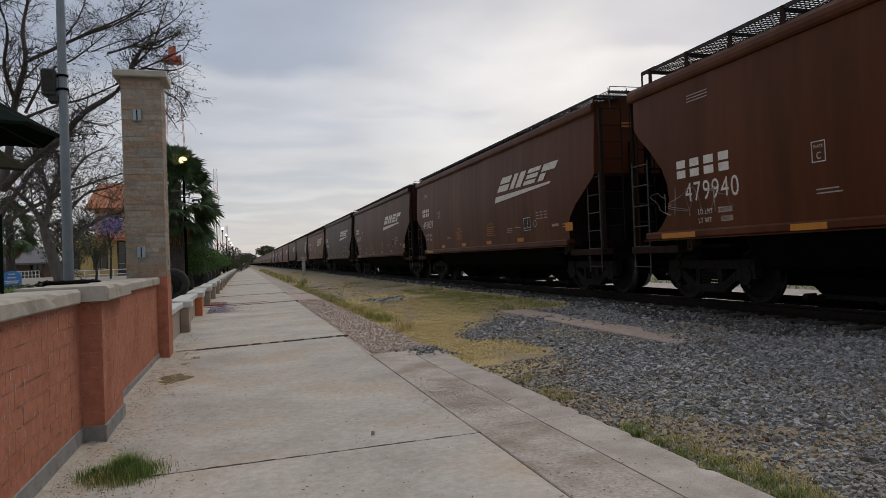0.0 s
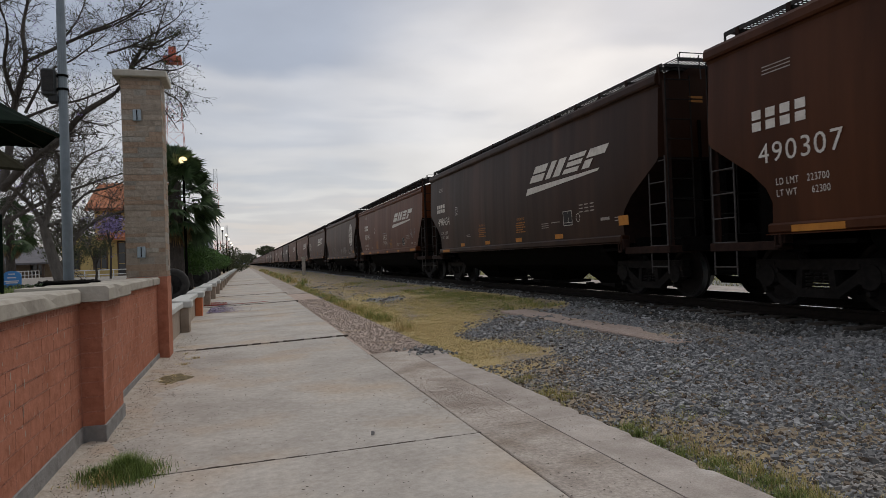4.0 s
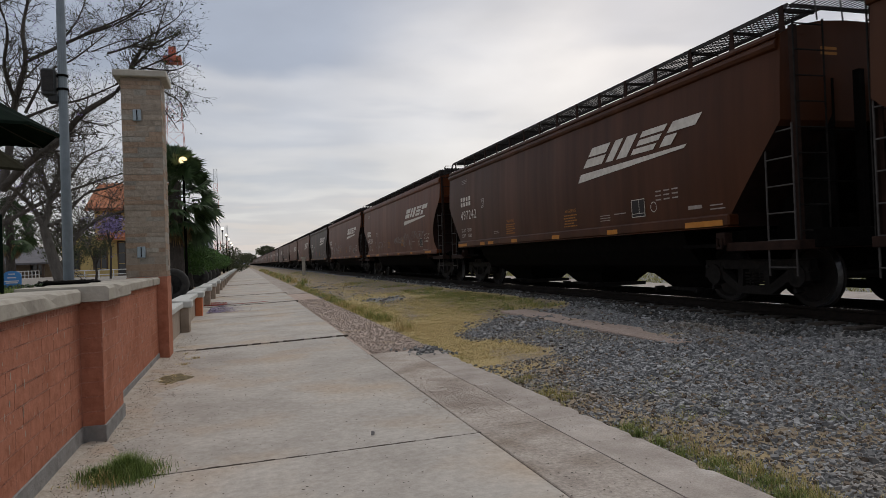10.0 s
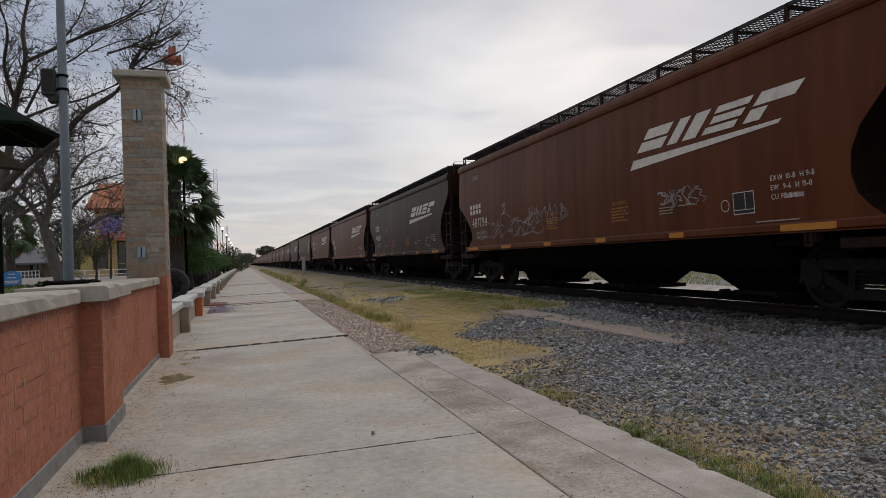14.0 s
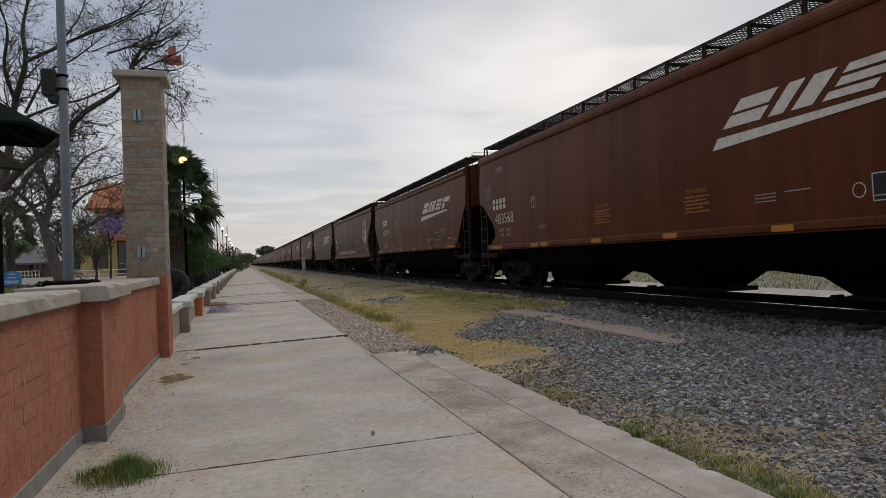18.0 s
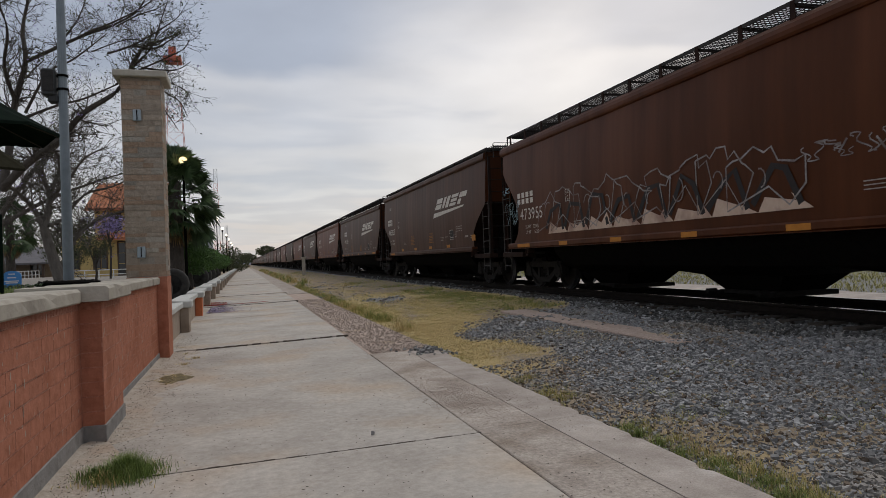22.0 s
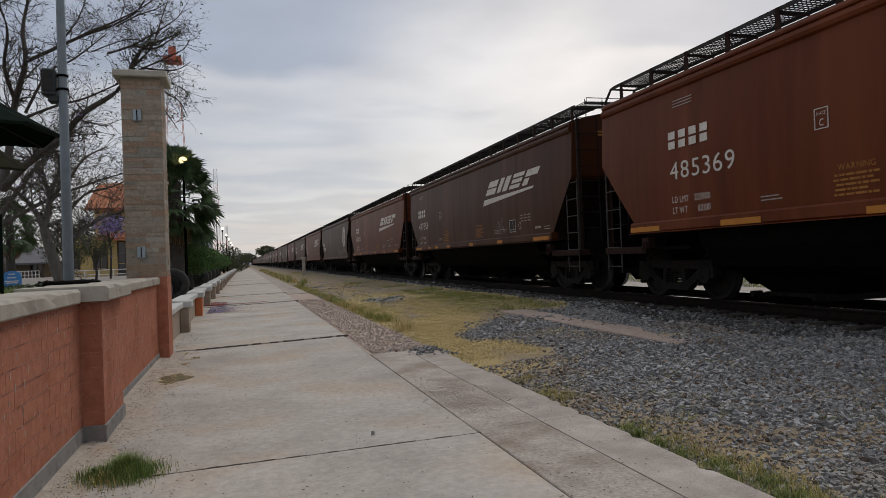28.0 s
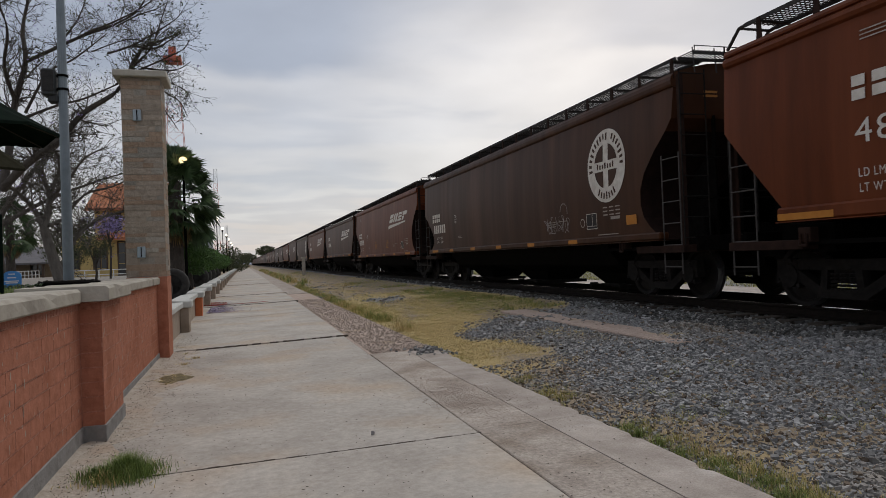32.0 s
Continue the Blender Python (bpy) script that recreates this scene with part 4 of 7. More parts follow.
# The wagons in the order in which they pass: shape, coupled length, paint, running number.
CARS = [
    ("scooped", 17.80, "umber", "479940"), ("chamfered", 16.54, "umber", "495039"), ("chamfered", 16.92, "brown", "490307"), ("chamfered", 16.55, "dark", "498434"),
    ("angular", 17.27, "oxide", "487451"), ("curved", 17.84, "grey", "471879"), ("angular", 16.86, "brown", "497242"), ("curved", 17.92, "oxide", "482304"),
    ("curved", 17.90, "oxide", "481794"), ("curved", 16.91, "dark", "496820"), ("curved", 18.22, "oxide", "483568"), ("angular", 17.43, "oxide", "487879"),
    ("scooped", 18.05, "umber", "473955"), ("chamfered", 16.73, "brown", "495007"), ("angular", 16.67, "brown", "497635"), ("angular", 17.22, "red", "485369"),
    ("angular", 16.63, "brown", "477359"), ("angular", 17.24, "red", "485955"), ("curved", 17.90, "grey", ""), ("curved", 17.40, "red", ""),
    ("angular", 17.20, "brown", ""), ("angular", 17.00, "oxide", ""), ("curved", 17.60, "grey", ""), ("chamfered", 16.80, "brown", ""),
]
KINDS = {"chamfered": "with chamfered ends", "angular": "with sloping angular ends", "curved": "with curved cut-away ends", "scooped": "with deeply scooped ends"}
SHADES = {"umber": "reddish brown", "oxide": "oxide red", "red": "light red", "brown": "mineral brown", "dark": "dark brown", "grey": "faded grey-brown"}
TRAIN = []
pos = 12.00 - CARS[0][1] / 2
for i in range(56):
    if i < len(CARS):
        kind, L, pk, num = CARS[i]
    else:
        kind, L, pk, num = (("angular", 17.20), ("curved", 17.90), ("chamfered", 16.80))[(i * 7) % 3] + (("grey", "brown", "oxide", "dark", "brown")[(i * 3) % 5], "")
    if i:
        pos += (TRAIN[-1][2] + L) / 2
    L2 = round(L, 1)
    car = hopper_car(kind, L2, pk, f"{SHADES[pk]} covered hopper wagon {KINDS[kind]} on the rails", i < 24)
    TRAIN.append((car, pos, L, (kind, pk, num, L2)))


# ---- bulk geometry: many small pieces gathered into one mesh ----
class Soup:
    def __init__(self):
        self.v, self.f = [], []

    def add(self, vs, fs):
        k = len(self.v)
        self.v.extend(vs)
        self.f.extend([[k + i for i in f] for f in fs])

    def line(self, pts, r0, r1, sides=4):
        """A tapering branch along points."""
        n = len(pts)
        k = len(self.v)
        for i, p in enumerate(pts):
            a, b = Vector(pts[max(0, i - 1)]), Vector(pts[min(n - 1, i + 1)])
            d = (b - a).normalized() if (b - a).length > 1e-6 else Vector((0, 0, 1))
            u = d.orthogonal().normalized()
            w = d.cross(u)
            r = r0 + (r1 - r0) * i / (n - 1)
            for s in range(sides):
                t = 2 * math.pi * s / sides
                self.v.append(tuple(Vector(p) + u * (r * math.cos(t)) + w * (r * math.sin(t))))
        for i in range(n - 1):
            for s in range(sides):
                self.f.append([k + i * sides + s, k + i * sides + (s + 1) % sides, k + (i + 1) * sides + (s + 1) % sides, k + (i + 1) * sides + s])

    def make(self, name, material, parent=None, label="", smooth=False):
        me = bpy.data.meshes.new(name)
        me.from_pydata(self.v, [], self.f)
        return part_of(name, me, material, parent, label, smooth)


R = random.Random(7)
CRUSHED = [(-1, -1, -1), (1, -1, -1), (1, 1, -1), (-1, 1, -1), (-1, -1, 1), (1, -1, 1), (1, 1, 1), (-1, 1, 1)]
CRUSHED_F = [(0, 1, 5), (0, 5, 4), (1, 2, 6), (1, 6, 5), (2, 3, 7), (2, 7, 6), (3, 0, 4), (3, 4, 7), (4, 5, 6), (4, 6, 7)]


def pebble(soup, x, y, z, r):
    sx, sy, sz = r * R.uniform(0.6, 1.1), r * R.uniform(0.6, 1.0), r * R.uniform(0.45, 0.85)
    a = R.uniform(0, 6.28)
    ca, sa = math.cos(a), math.sin(a)
    tx, ty = R.uniform(-0.4, 0.4), R.uniform(-0.4, 0.4)
    vs = []
    for px, py, pz in CRUSHED:
        j = R.uniform(0.55, 1.2)
        px, py, pz = px * sx * j, py * sy * j, pz * sz * j
        vs.append((x + px * ca - py * sa, y + px * sa + py * ca, z + pz + tx * px + ty * py))
    soup.add(vs, CRUSHED_F)


soup, brown, oily = Soup(), Soup(), Soup()
for x0, x1, y0, y1, per, r in ((2.9, 7.35, 2.4, 7.5, 1250, 0.0160), (2.9, 7.35, 7.5, 12, 760, 0.0175), (2.9, 7.35, 12, 22, 300, 0.021), (2.9, 7.35, 22, 45, 45, 0.034), (7.35, 10.2, 4.5, 22, 160, 0.024), (7.35, 8.0, 22, 45, 50, 0.045)):
    for _ in range(int((x1 - x0) * (y1 - y0) * per)):
        x, y = R.uniform(x0, x1), R.uniform(y0, y1)
        if 5.54 < x < 6.24 and 8.3 < y < 14.6 and R.random() > 0.04 + 0.25 * max(0.0, 9.3 - y) + max(0.0, 1.6 * noise.noise((x * 2.2, y * 0.9, 3.0)) - 0.1):
            continue
        g = gravelly(x, y)
        if R.random() < (0.80 if y < 8.6 else 0.0) + g:
            rr = r * (0.45 + 1.25 * R.random() ** 1.7)
            tgt = oily if x > 6.75 + 0.5 * noise.noise((y * 0.7, x, 4.0)) and R.random() < 0.8 else brown if R.random() < 0.08 + 0.22 * (1 - g) else soup
            pebble(tgt, x, y, ground_z(x, y) + rr * 0.25, rr * (0.68 + 0.32 * g) * (1.3 if R.random() < 0.07 else 1.0))
tagged(brown.make("rusty_gravel", mat("rusty_stone", (0.13, 0.10, 0.075), (0.27, 0.215, 0.165), 0.9, 9.0, 0.2, spec=0.15, vary=0.5, island=True)), "rust-brown stones among the grey ballast", "gravel", kind="stuff")
tagged(oily.make("track_ballast", mat("oily_stone", (0.060, 0.060, 0.058), (0.145, 0.142, 0.135), 0.85, 9.0, 0.2, spec=0.15, vary=0.45, island=True)), "dark oil-stained stone ballast along the rail", "gravel", kind="stuff")
tagged(soup.make("ballast_gravel", M_STONE), "loose grey crushed stone ballast beside the rails", "gravel", kind="stuff")

# stones spilled on the kerb
soup = Soup()
for _ in range(150):
    a, d = R.uniform(0, 6.28), abs(R.gauss(0, 0.16))
    x, y = 2.62 + d * math.cos(a) * 1.2, 9.95 + d * math.sin(a) * 1.6
    rr = R.uniform(0.014, 0.030)
    pebble(soup, x, y, max(0.01, 0.07 - d * 0.25) * R.uniform(0.3, 1) if x < 2.8 else ground_z(x, y) + 0.05, rr)
tagged(soup.make("stone_heap", M_STONE), "small heap of grey stones spilled on the kerb", "stones", kind="stuff")
soup = Soup()
for _ in range(3600):
    x, y = 2.15 + R.gauss(0, 0.24), 6.55 + R.gauss(0, 0.5)
    if x < 2.75:
        pebble(soup, x, y, 0.001, R.uniform(0.002, 0.0055))
for _ in range(4600):
    x, y = R.uniform(1.80, 2.78), 10.1 + 16 * R.random() ** 1.5
    pebble(soup, x, y, -0.010, R.uniform(0.006, 0.015))
tagged(soup.make("loose_aggregate", mat("brown_aggregate", (0.35, 0.29, 0.245), (0.44, 0.37, 0.315), 0.95, 9.0, 0.2, vary=0.1, island=True)), "loose brownish aggregate on the broken walkway strip", "gravel", kind="stuff")
soup = Soup()
pebble(soup, 0.95, 5.44, 0.012, 0.02)
tagged(soup.make("pebble", M_STONE), "single dark pebble lying on the concrete walkway", "stone")

# dark bits and dry leaves on the walkway
soup = Soup()
for _ in range(3000):
    near_wall = R.random() < 0.74
    y = 3.4 + 11 * R.random() ** 1.4
    x = -1.2 + abs(R.gauss(0, 0.36)) if near_wall else R.uniform(-1.2, 2.6)
    if x > 2.7:
        continue
    a, l, w = R.uniform(0, 6.28), R.uniform(0.004, 0.013), R.uniform(0.003, 0.007)
    ca, sa = math.cos(a), math.sin(a)
    z = 0.006 + (0.026 if x < -0.85 else 0.008 if x < -0.65 else 0.0)
    soup.add([(x + ca * l, y + sa * l, z), (x - sa * w, y + ca * w, z + R.uniform(0.001, 0.004)), (x - ca * l, y - sa * l, z), (x + sa * w, y - ca * w, z + 0.002)], [(0, 1, 2, 3)])
tagged(soup.make("leaf_litter", mat("dead_leaf", (0.035, 0.026, 0.018), (0.08, 0.055, 0.035), 0.95, 20, 0.0, vary=0.4, island=True)), "scattered dead leaves and twigs on the walkway", "leaf litter", kind="stuff")

# sand drifted along the wall foot
M_SAND = mat("drifted_sand", (0.34, 0.29, 0.235), (0.47, 0.42, 0.36), 0.97, 9, 0.2, speck=0.22, stain=(0.40, 0.30, 0.215), stain_scale=1.4, bump_scale=45)
sand_v, sand_f = [], []
for k in range(61):
    y = 3.6 + k * 0.24
    edge = 0.36 + 0.26 * noise.noise((0.3, y * 0.8, 2.0)) + 0.30 * noise.noise((0.7, y * 3.1, 4.0)) + (0.25 if 8.5 < y < 13 else 0.0)
    inner = -1.27 if not 6.0 < y < 7.02 else -1.10
    for f, h in ((0.0, 0.030), (0.35, 0.016), (0.75, 0.006), (1.0, -0.006)):
        sand_v.append((inner + (max(0.1, edge)) * f, y, h + 0.006 * noise.noise((f * 3, y * 4, 1))))
for k in range(60):
    for i in range(3):
        a = k * 4 + i
        sand_f.append((a, a + 1, a + 5, a + 4))
me = bpy.data.meshes.new("sand_drift")
me.from_pydata(sand_v, [], sand_f)
tagged(part_of("sand_drift", me, M_SAND, None, smooth=True), "drift of dusty sand along the foot of the wall", "sand", kind="stuff")

# ---- grass and weeds ----
M_DRY = mat("dry_grass", (0.46, 0.355, 0.16), (0.62, 0.49, 0.235), 0.9, 5, 0.0, vary=0.18, island=True)
M_GREEN = mat("green_weed", (0.15, 0.20, 0.055), (0.28, 0.32, 0.105), 0.85, 5, 0.0, vary=0.35, island=True)
M_OLIVE = mat("olive_grass", (0.24, 0.23, 0.07), (0.41, 0.37, 0.135), 0.9, 5, 0.0, vary=0.3, island=True)


def blade(soup, x, y, z, h, w, lean):
    a = R.uniform(0, 6.28)
    dx, dy = math.cos(a), math.sin(a)
    px, py = -dy * w, dx * w
    l1, l2 = lean * 0.35, lean
    soup.add([(x - px, y - py, z), (x + px, y + py, z), (x + dx * l1 + px * 0.7, y + dy * l1 + py * 0.7, z + h * 0.6), (x + dx * l1 - px * 0.7, y + dy * l1 - py * 0.7, z + h * 0.6), (x + dx * l2, y + dy * l2, z + h)], [(0, 1, 2, 3), (3, 2, 4)])


def tuft(soup, x, y, z, n, spread, h0, h1, w=0.004):
    for _ in range(n):
        d = abs(R.gauss(0, spread))
        a = R.uniform(0, 6.28)
        h = R.uniform(h0, h1) * max(0.35, 1 - d / (spread * 4))
        blade(soup, x + d * math.cos(a), y + d * math.sin(a), z, h, w * R.uniform(0.6, 1.4), h * R.uniform(0.15, 0.9) if h > 0.04 else h * R.uniform(0.8, 2.4))


dry, olive, green = Soup(), Soup(), Soup()
for x0, x1, y0, y1, per in ((2.9, 5.3, 2.6, 9, 330), (2.9, 5.4, 9, 14, 1100), (2.9, 7.0, 14, 22, 520), (2.9, 7.0, 22, 40, 110), (2.9, 7.0, 40, 90, 14)):
    for _ in range(int((x1 - x0) * (y1 - y0) * per)):
        x, y = R.uniform(x0, x1), R.uniform(y0, y1)
        if R.random() < (1 - gravelly(x, y)) * (0.6 if y < 8 else 1.0) * min(1.0, 0.25 + strawy(x, y)):
            n = noise.noise((x * 0.6, y * 0.35, 11.0))
            big = 1.0 + max(0.0, (y - 14) * 0.05)
            s = green if (x > 5.5 and y > 13 and R.random() < 0.3) else olive if (n > 0.36 or R.random() < (0.85 if x > 5.4 else 0.35 if y > 15 or x < 3.05 else 0.06)) else dry
            tuft(s, x, y, ground_z(x, y), 4, 0.04 * big, 0.008, 0.034 * big, 0.0035 * big)
for y in (3.0, 3.15, 3.3, 3.5, 3.7, 3.95, 4.2, 4.5, 4.8, 5.0, 6.3, 6.5, 7.4):
    tuft(dry, 3.05 + R.uniform(-0.02, 0.3), y, -0.08, 140, 0.16, 0.02, 0.09, 0.0022)
    tuft(olive, 2.98 + R.uniform(-0.02, 0.16), y, -0.08, 150, 0.13, 0.03, 0.11, 0.0022)
    tuft(green if y < 6 else olive, 2.92 + R.uniform(-0.02, 0.10), y + R.uniform(-0.05, 0.05), -0.08, 260 if y < 6 else 110, 0.11, 0.03, 0.10, 0.0020)
for _ in range(1500):
    x, y = R.uniform(3.0, 6.2), R.uniform(2.8, 7.2)
    if noise.noise((x * 1.1, y * 1.3, 44.0)) + 0.4 * noise.noise((x * 3.5, y * 3.5, 9.0)) > 0.20:
        tuft((olive, olive, green, dry)[R.randrange(4)], x, y, ground_z(x, y), 9, 0.05, 0.012, 0.045, 0.0024)
for k in range(90):
    y = 13.5 + 30 * (k / 90.0) ** 1.2
    if R.random() < 0.82:
        s = (green, olive, dry, olive)[R.randrange(4)]
        tuft(s, 2.98 + abs(R.gauss(0, 0.16)), y, -0.08, 150, 0.17, 0.06, 0.26, 0.0035)
for k in range(40):
    y = 44 + 2.6 * k
    tuft((green, olive, dry)[k % 3], 3.1 + abs(R.gauss(0, 0.4)), y, -0.08, 45, 0.3, 0.25, 0.6, 0.02)
for _ in range(620):
    x, y = R.uniform(5.9, 7.0), 14.0 + 16 * R.random()
    if noise.noise((x * 1.3, y * 0.45, 31.0)) < 0.02:
        continue
    tuft(green if R.random() < 0.45 else olive, x, y, ground_z(x, y), 14, 0.09, 0.03, 0.11, 0.005)
tagged(dry.make("dry_grass", M_DRY), "short straw-yellow dry grass growing on the earth", "grass", kind="stuff")
tagged(olive.make("olive_grass", M_OLIVE), "half-dry olive grass tufts among the gravel", "grass", kind="stuff")
tagged(green.make("green_weeds", M_GREEN), "green weeds growing along the kerb edge", "weeds", kind="stuff")
soup = Soup()
tuft(soup, -0.80, 5.05, 0.0, 3000, 0.125, 0.06, 0.19, 0.0016)
tuft(soup, -1.0, 5.06, 0.0, 420, 0.11, 0.04, 0.12, 0.0022)
tagged(soup.make("grass_tuft", mat("fresh_green_grass", (0.10, 0.165, 0.040), (0.21, 0.28, 0.075), 0.85, 5, 0.0, vary=0.35, island=True)), "bushy green grass tuft growing from the walkway crack", "grass", kind="stuff")
soup = Soup()
tuft(soup, -0.92, 5.0, 0.0, 260, 0.18, 0.03, 0.10, 0.0035)
for _ in range(16):
    tuft(soup, -0.90 + R.gauss(0, 0.07), 9.14 + R.gauss(0, 0.16), 0.012, 50, 0.05, 0.004, 0.016, 0.004)
for y in (10.4, 11.0, 11.6, 12.4):
    tuft(soup, -0.85 + R.uniform(-0.2, 0.1), y, 0.0, 60, 0.09, 0.01, 0.05)
tagged(soup.make("withered_grass", M_DRY), "withered straw grass lying on the walkway", "grass", kind="stuff")

# a mat of dead turf in a crack
turf = [(-0.90 + 0.20 * (1 + 0.22 * math.sin(3 * t + 1) + 0.12 * math.sin(7 * t)) * f * math.cos(t), 9.14 + 0.40 * (1 + 0.18 * math.sin(2 * t) + 0.14 * math.sin(5 * t + 2)) * f * math.sin(t), h)
        for f, h in ((1.0, 0.002), (0.8, 0.016), (0.4, 0.020)) for t in (2 * math.pi * k / 28 for k in range(28))]
me = bpy.data.meshes.new("dead_turf")
me.from_pydata(turf, [], [(r * 28 + k, r * 28 + (k + 1) % 28, (r + 1) * 28 + (k + 1) % 28, (r + 1) * 28 + k) for r in range(2) for k in range(28)] + [tuple(range(56, 84))])
tagged(part_of("dead_turf", me, mat("dead_turf", (0.13, 0.105, 0.055), (0.24, 0.19, 0.10), 0.97, 30, 0.4, speck=0.4, speck_scale=60), None, smooth=True), "flat brown mat of dead turf on the walkway", "turf", kind="stuff")

# fallen jacaranda petals and a hose
soup = Soup()
for _ in range(1500):
    y = 20.5 + abs(R.gauss(0, 2.2))
    x = -1.05 + abs(R.gauss(0, 0.38))
    a = R.uniform(0, 6.28)
    s = R.uniform(0.012, 0.03)
    soup.add([(x + s * math.cos(a + q), y + s * math.sin(a + q), 0.045 + (0.02 if y > 23.5 else 0.0) + R.uniform(0, 0.012)) for q in (0, 1.6, 3.1, 4.7)], [(0, 1, 2, 3)])
tagged(soup.make("fallen_petals", mat("violet_petal", (0.18, 0.14, 0.24), (0.28, 0.23, 0.34), 0.9, 20, 0.0, vary=0.3, island=True)), "carpet of fallen violet petals on the walkway", "petals", kind="stuff")
soup = Soup()
for turn in range(3):
    soup.line([(-1.0 + (0.34 + 0.05 * turn) * math.cos(t * 0.4), 24.2 + (0.5 + 0.1 * turn) * math.sin(t * 0.4), 0.075 + 0.02 * turn) for t in range(17)], 0.010, 0.010, 5)
soup.line([(-0.7, 24.3, 0.066), (-0.2, 24.3, 0.066), (0.35, 24.6, 0.066), (0.8, 25.0, 0.066)], 0.008, 0.008, 5)
tagged(soup.make("garden_hose", mat("red_hose", (0.30, 0.06, 0.045), (0.38, 0.09, 0.06), 0.5, 10, 0)), "loosely coiled red garden hose on the walkway", "hose")

# ---- raised garden behind the wall ----
GZ = 1.02
M_PAVE = mat("plaza_paving", (0.21, 0.19, 0.165), (0.30, 0.275, 0.24), 0.9, 3, 0.1, stain=(0.22, 0.19, 0.16), stain_scale=0.4)
M_LAWN = mat("garden_lawn", (0.06, 0.10, 0.03), (0.12, 0.16, 0.05), 0.9, 6, 0.4, stain=(0.16, 0.13, 0.07), stain_scale=0.6, bump_scale=30)
bm = bmesh.new()
box(bm, -70, -1.59, -25, 11.3, 0.2, GZ)
box(bm, -70, -3.3, 11.3, 160, 0.2, GZ)
tagged(part("plaza", bm, M_PAVE, None), "raised plaza paving behind the retaining wall", "plaza", kind="structure")
bm = bmesh.new()
box(bm, -3.3, -1.53, 11.3, 160, -0.1, 0.52)
tagged(part("planting_strip", bm, M_EARTH, None), "bare earth planting strip behind the low wall", "planting strip", kind="structure")
bm = bmesh.new()
box(bm, -6.5, -1.75, 2, 11.2, GZ, GZ + 0.10)
box(bm, -9.0, -3.35, 11.2, 13.3, GZ, GZ + 0.10)
tagged(part("lawn", bm, M_LAWN, None), "green lawn behind the wall coping", "lawn", kind="structure")
soup = Soup()
for _ in range(7000):
    x, y = R.uniform(-5.0, -1.8), R.uniform(4, 13.2)
    if y > 11.1 and x > -3.4:
        continue
    blade(soup, x, y, GZ + 0.10, R.uniform(0.03, 0.08), 0.004, 0.04)
tagged(soup.make("lawn_grass", M_GREEN), "mown green grass blades on the raised lawn", "grass", kind="stuff")

soup = Soup()
for _ in range(2400):
    x, y = R.uniform(-9.0, -3.4), R.uniform(13.3, 13.7)
    z = GZ + 0.17 * R.random() ** 0.6
    a = R.uniform(0, 6.28)
    soup.add([(x + 0.03 * math.cos(a + q), y + 0.03 * math.sin(a + q), z + 0.015 * math.sin(2 * q + a)) for q in (0, 1.6, 3.1, 4.7)], [(0, 1, 2, 3)])
tagged(soup.make("low_hedge", mat("dark_hedge_leaf", (0.02, 0.045, 0.014), (0.045, 0.08, 0.025), 0.7, 3, 0.0, vary=0.4, island=True)), "low dark hedge edging the raised lawn", "hedge", kind="stuff")

M_POLE = mat("grey_pole_paint", (0.16, 0.19, 0.21), (0.20, 0.235, 0.26), 0.55, 6, 0.03)
pole = base("lamp_pole", -3.09, 14.0, GZ, "tall grey steel pole with a loudspeaker, in a planter", "pole")
bm = bmesh.new()
tube(bm, (0, 0, 0), (0, 0, 6.2), 0.095, 0.07, 14)
part("shaft", bm, M_POLE, pole, smooth=False)
bm = bmesh.new()
box(bm, -0.33, -0.10, -0.14, 0.14, 3.58, 4.08, 0.03)
box(bm, -0.24, -0.06, -0.10, 0.10, 3.46, 3.62, 0.03)
spk = part("loudspeaker", bm, mat("black_plastic", (0.02, 0.022, 0.022), (0.03, 0.032, 0.032), 0.6, 8, 0.02), pole, "black cabinet loudspeaker")
bm = bmesh.new()
box(bm, -0.31, -0.12, -0.15, -0.142, 3.66, 4.04, 0.0)
part("grille", bm, M_BOARD, spk)
bm = bmesh.new()
for z in (3.7, 3.95):
    lathe(bm, ((0.10, z), (0.10, z + 0.04)), 14)
part("bracket", bm, M_BLACK, pole)
planter = base("round_planter", -3.09, 14.0, GZ, "low black round planter ring at the pole foot", "planter")
bm = bmesh.new()
lathe(bm, ((0.44, 0.0), (0.52, 0.05), (0.52, 0.17), (0.46, 0.20), (0.40, 0.18), (0.11, 0.17)), 26)
part("ring", bm, M_BLACK, planter)
soup = Soup()
for _ in range(60):
    a, d = R.uniform(0, 6.28), R.uniform(0.15, 0.5)
    pebble(soup, d * math.cos(a), d * math.sin(a), 0.19, R.uniform(0.015, 0.03))
tagged(soup.make("bark_chips", M_TIE, planter), kind="stuff")

board = base("sign_board", -4.58, 16.0, GZ, "small blue arch-topped sign with white lettering on the lawn edge", "sign")
M_BLUE = mat("blue_plastic", (0.035, 0.17, 0.42), (0.05, 0.22, 0.50), 0.45, 8, 0.02)
bm = bmesh.new()
arch = [(-0.17, 0.06), (0.17, 0.06)] + [(0.17 * math.cos(t), 0.32 + 0.10 * math.sin(t)) for t in (math.pi * k / 10 for k in range(11))]
front = [bm.verts.new((x, -0.02, z)) for x, z in arch]
back = [bm.verts.new((x, 0.02, z)) for x, z in arch]
bm.faces.new(front)
bm.faces.new(back[::-1])
for k in range(len(arch)):
    bm.faces.new((front[k], back[k], back[(k + 1) % len(arch)], front[(k + 1) % len(arch)]))
bmesh.ops.recalc_face_normals(bm, faces=bm.faces[:])
part("panel", bm, M_BLUE, board)
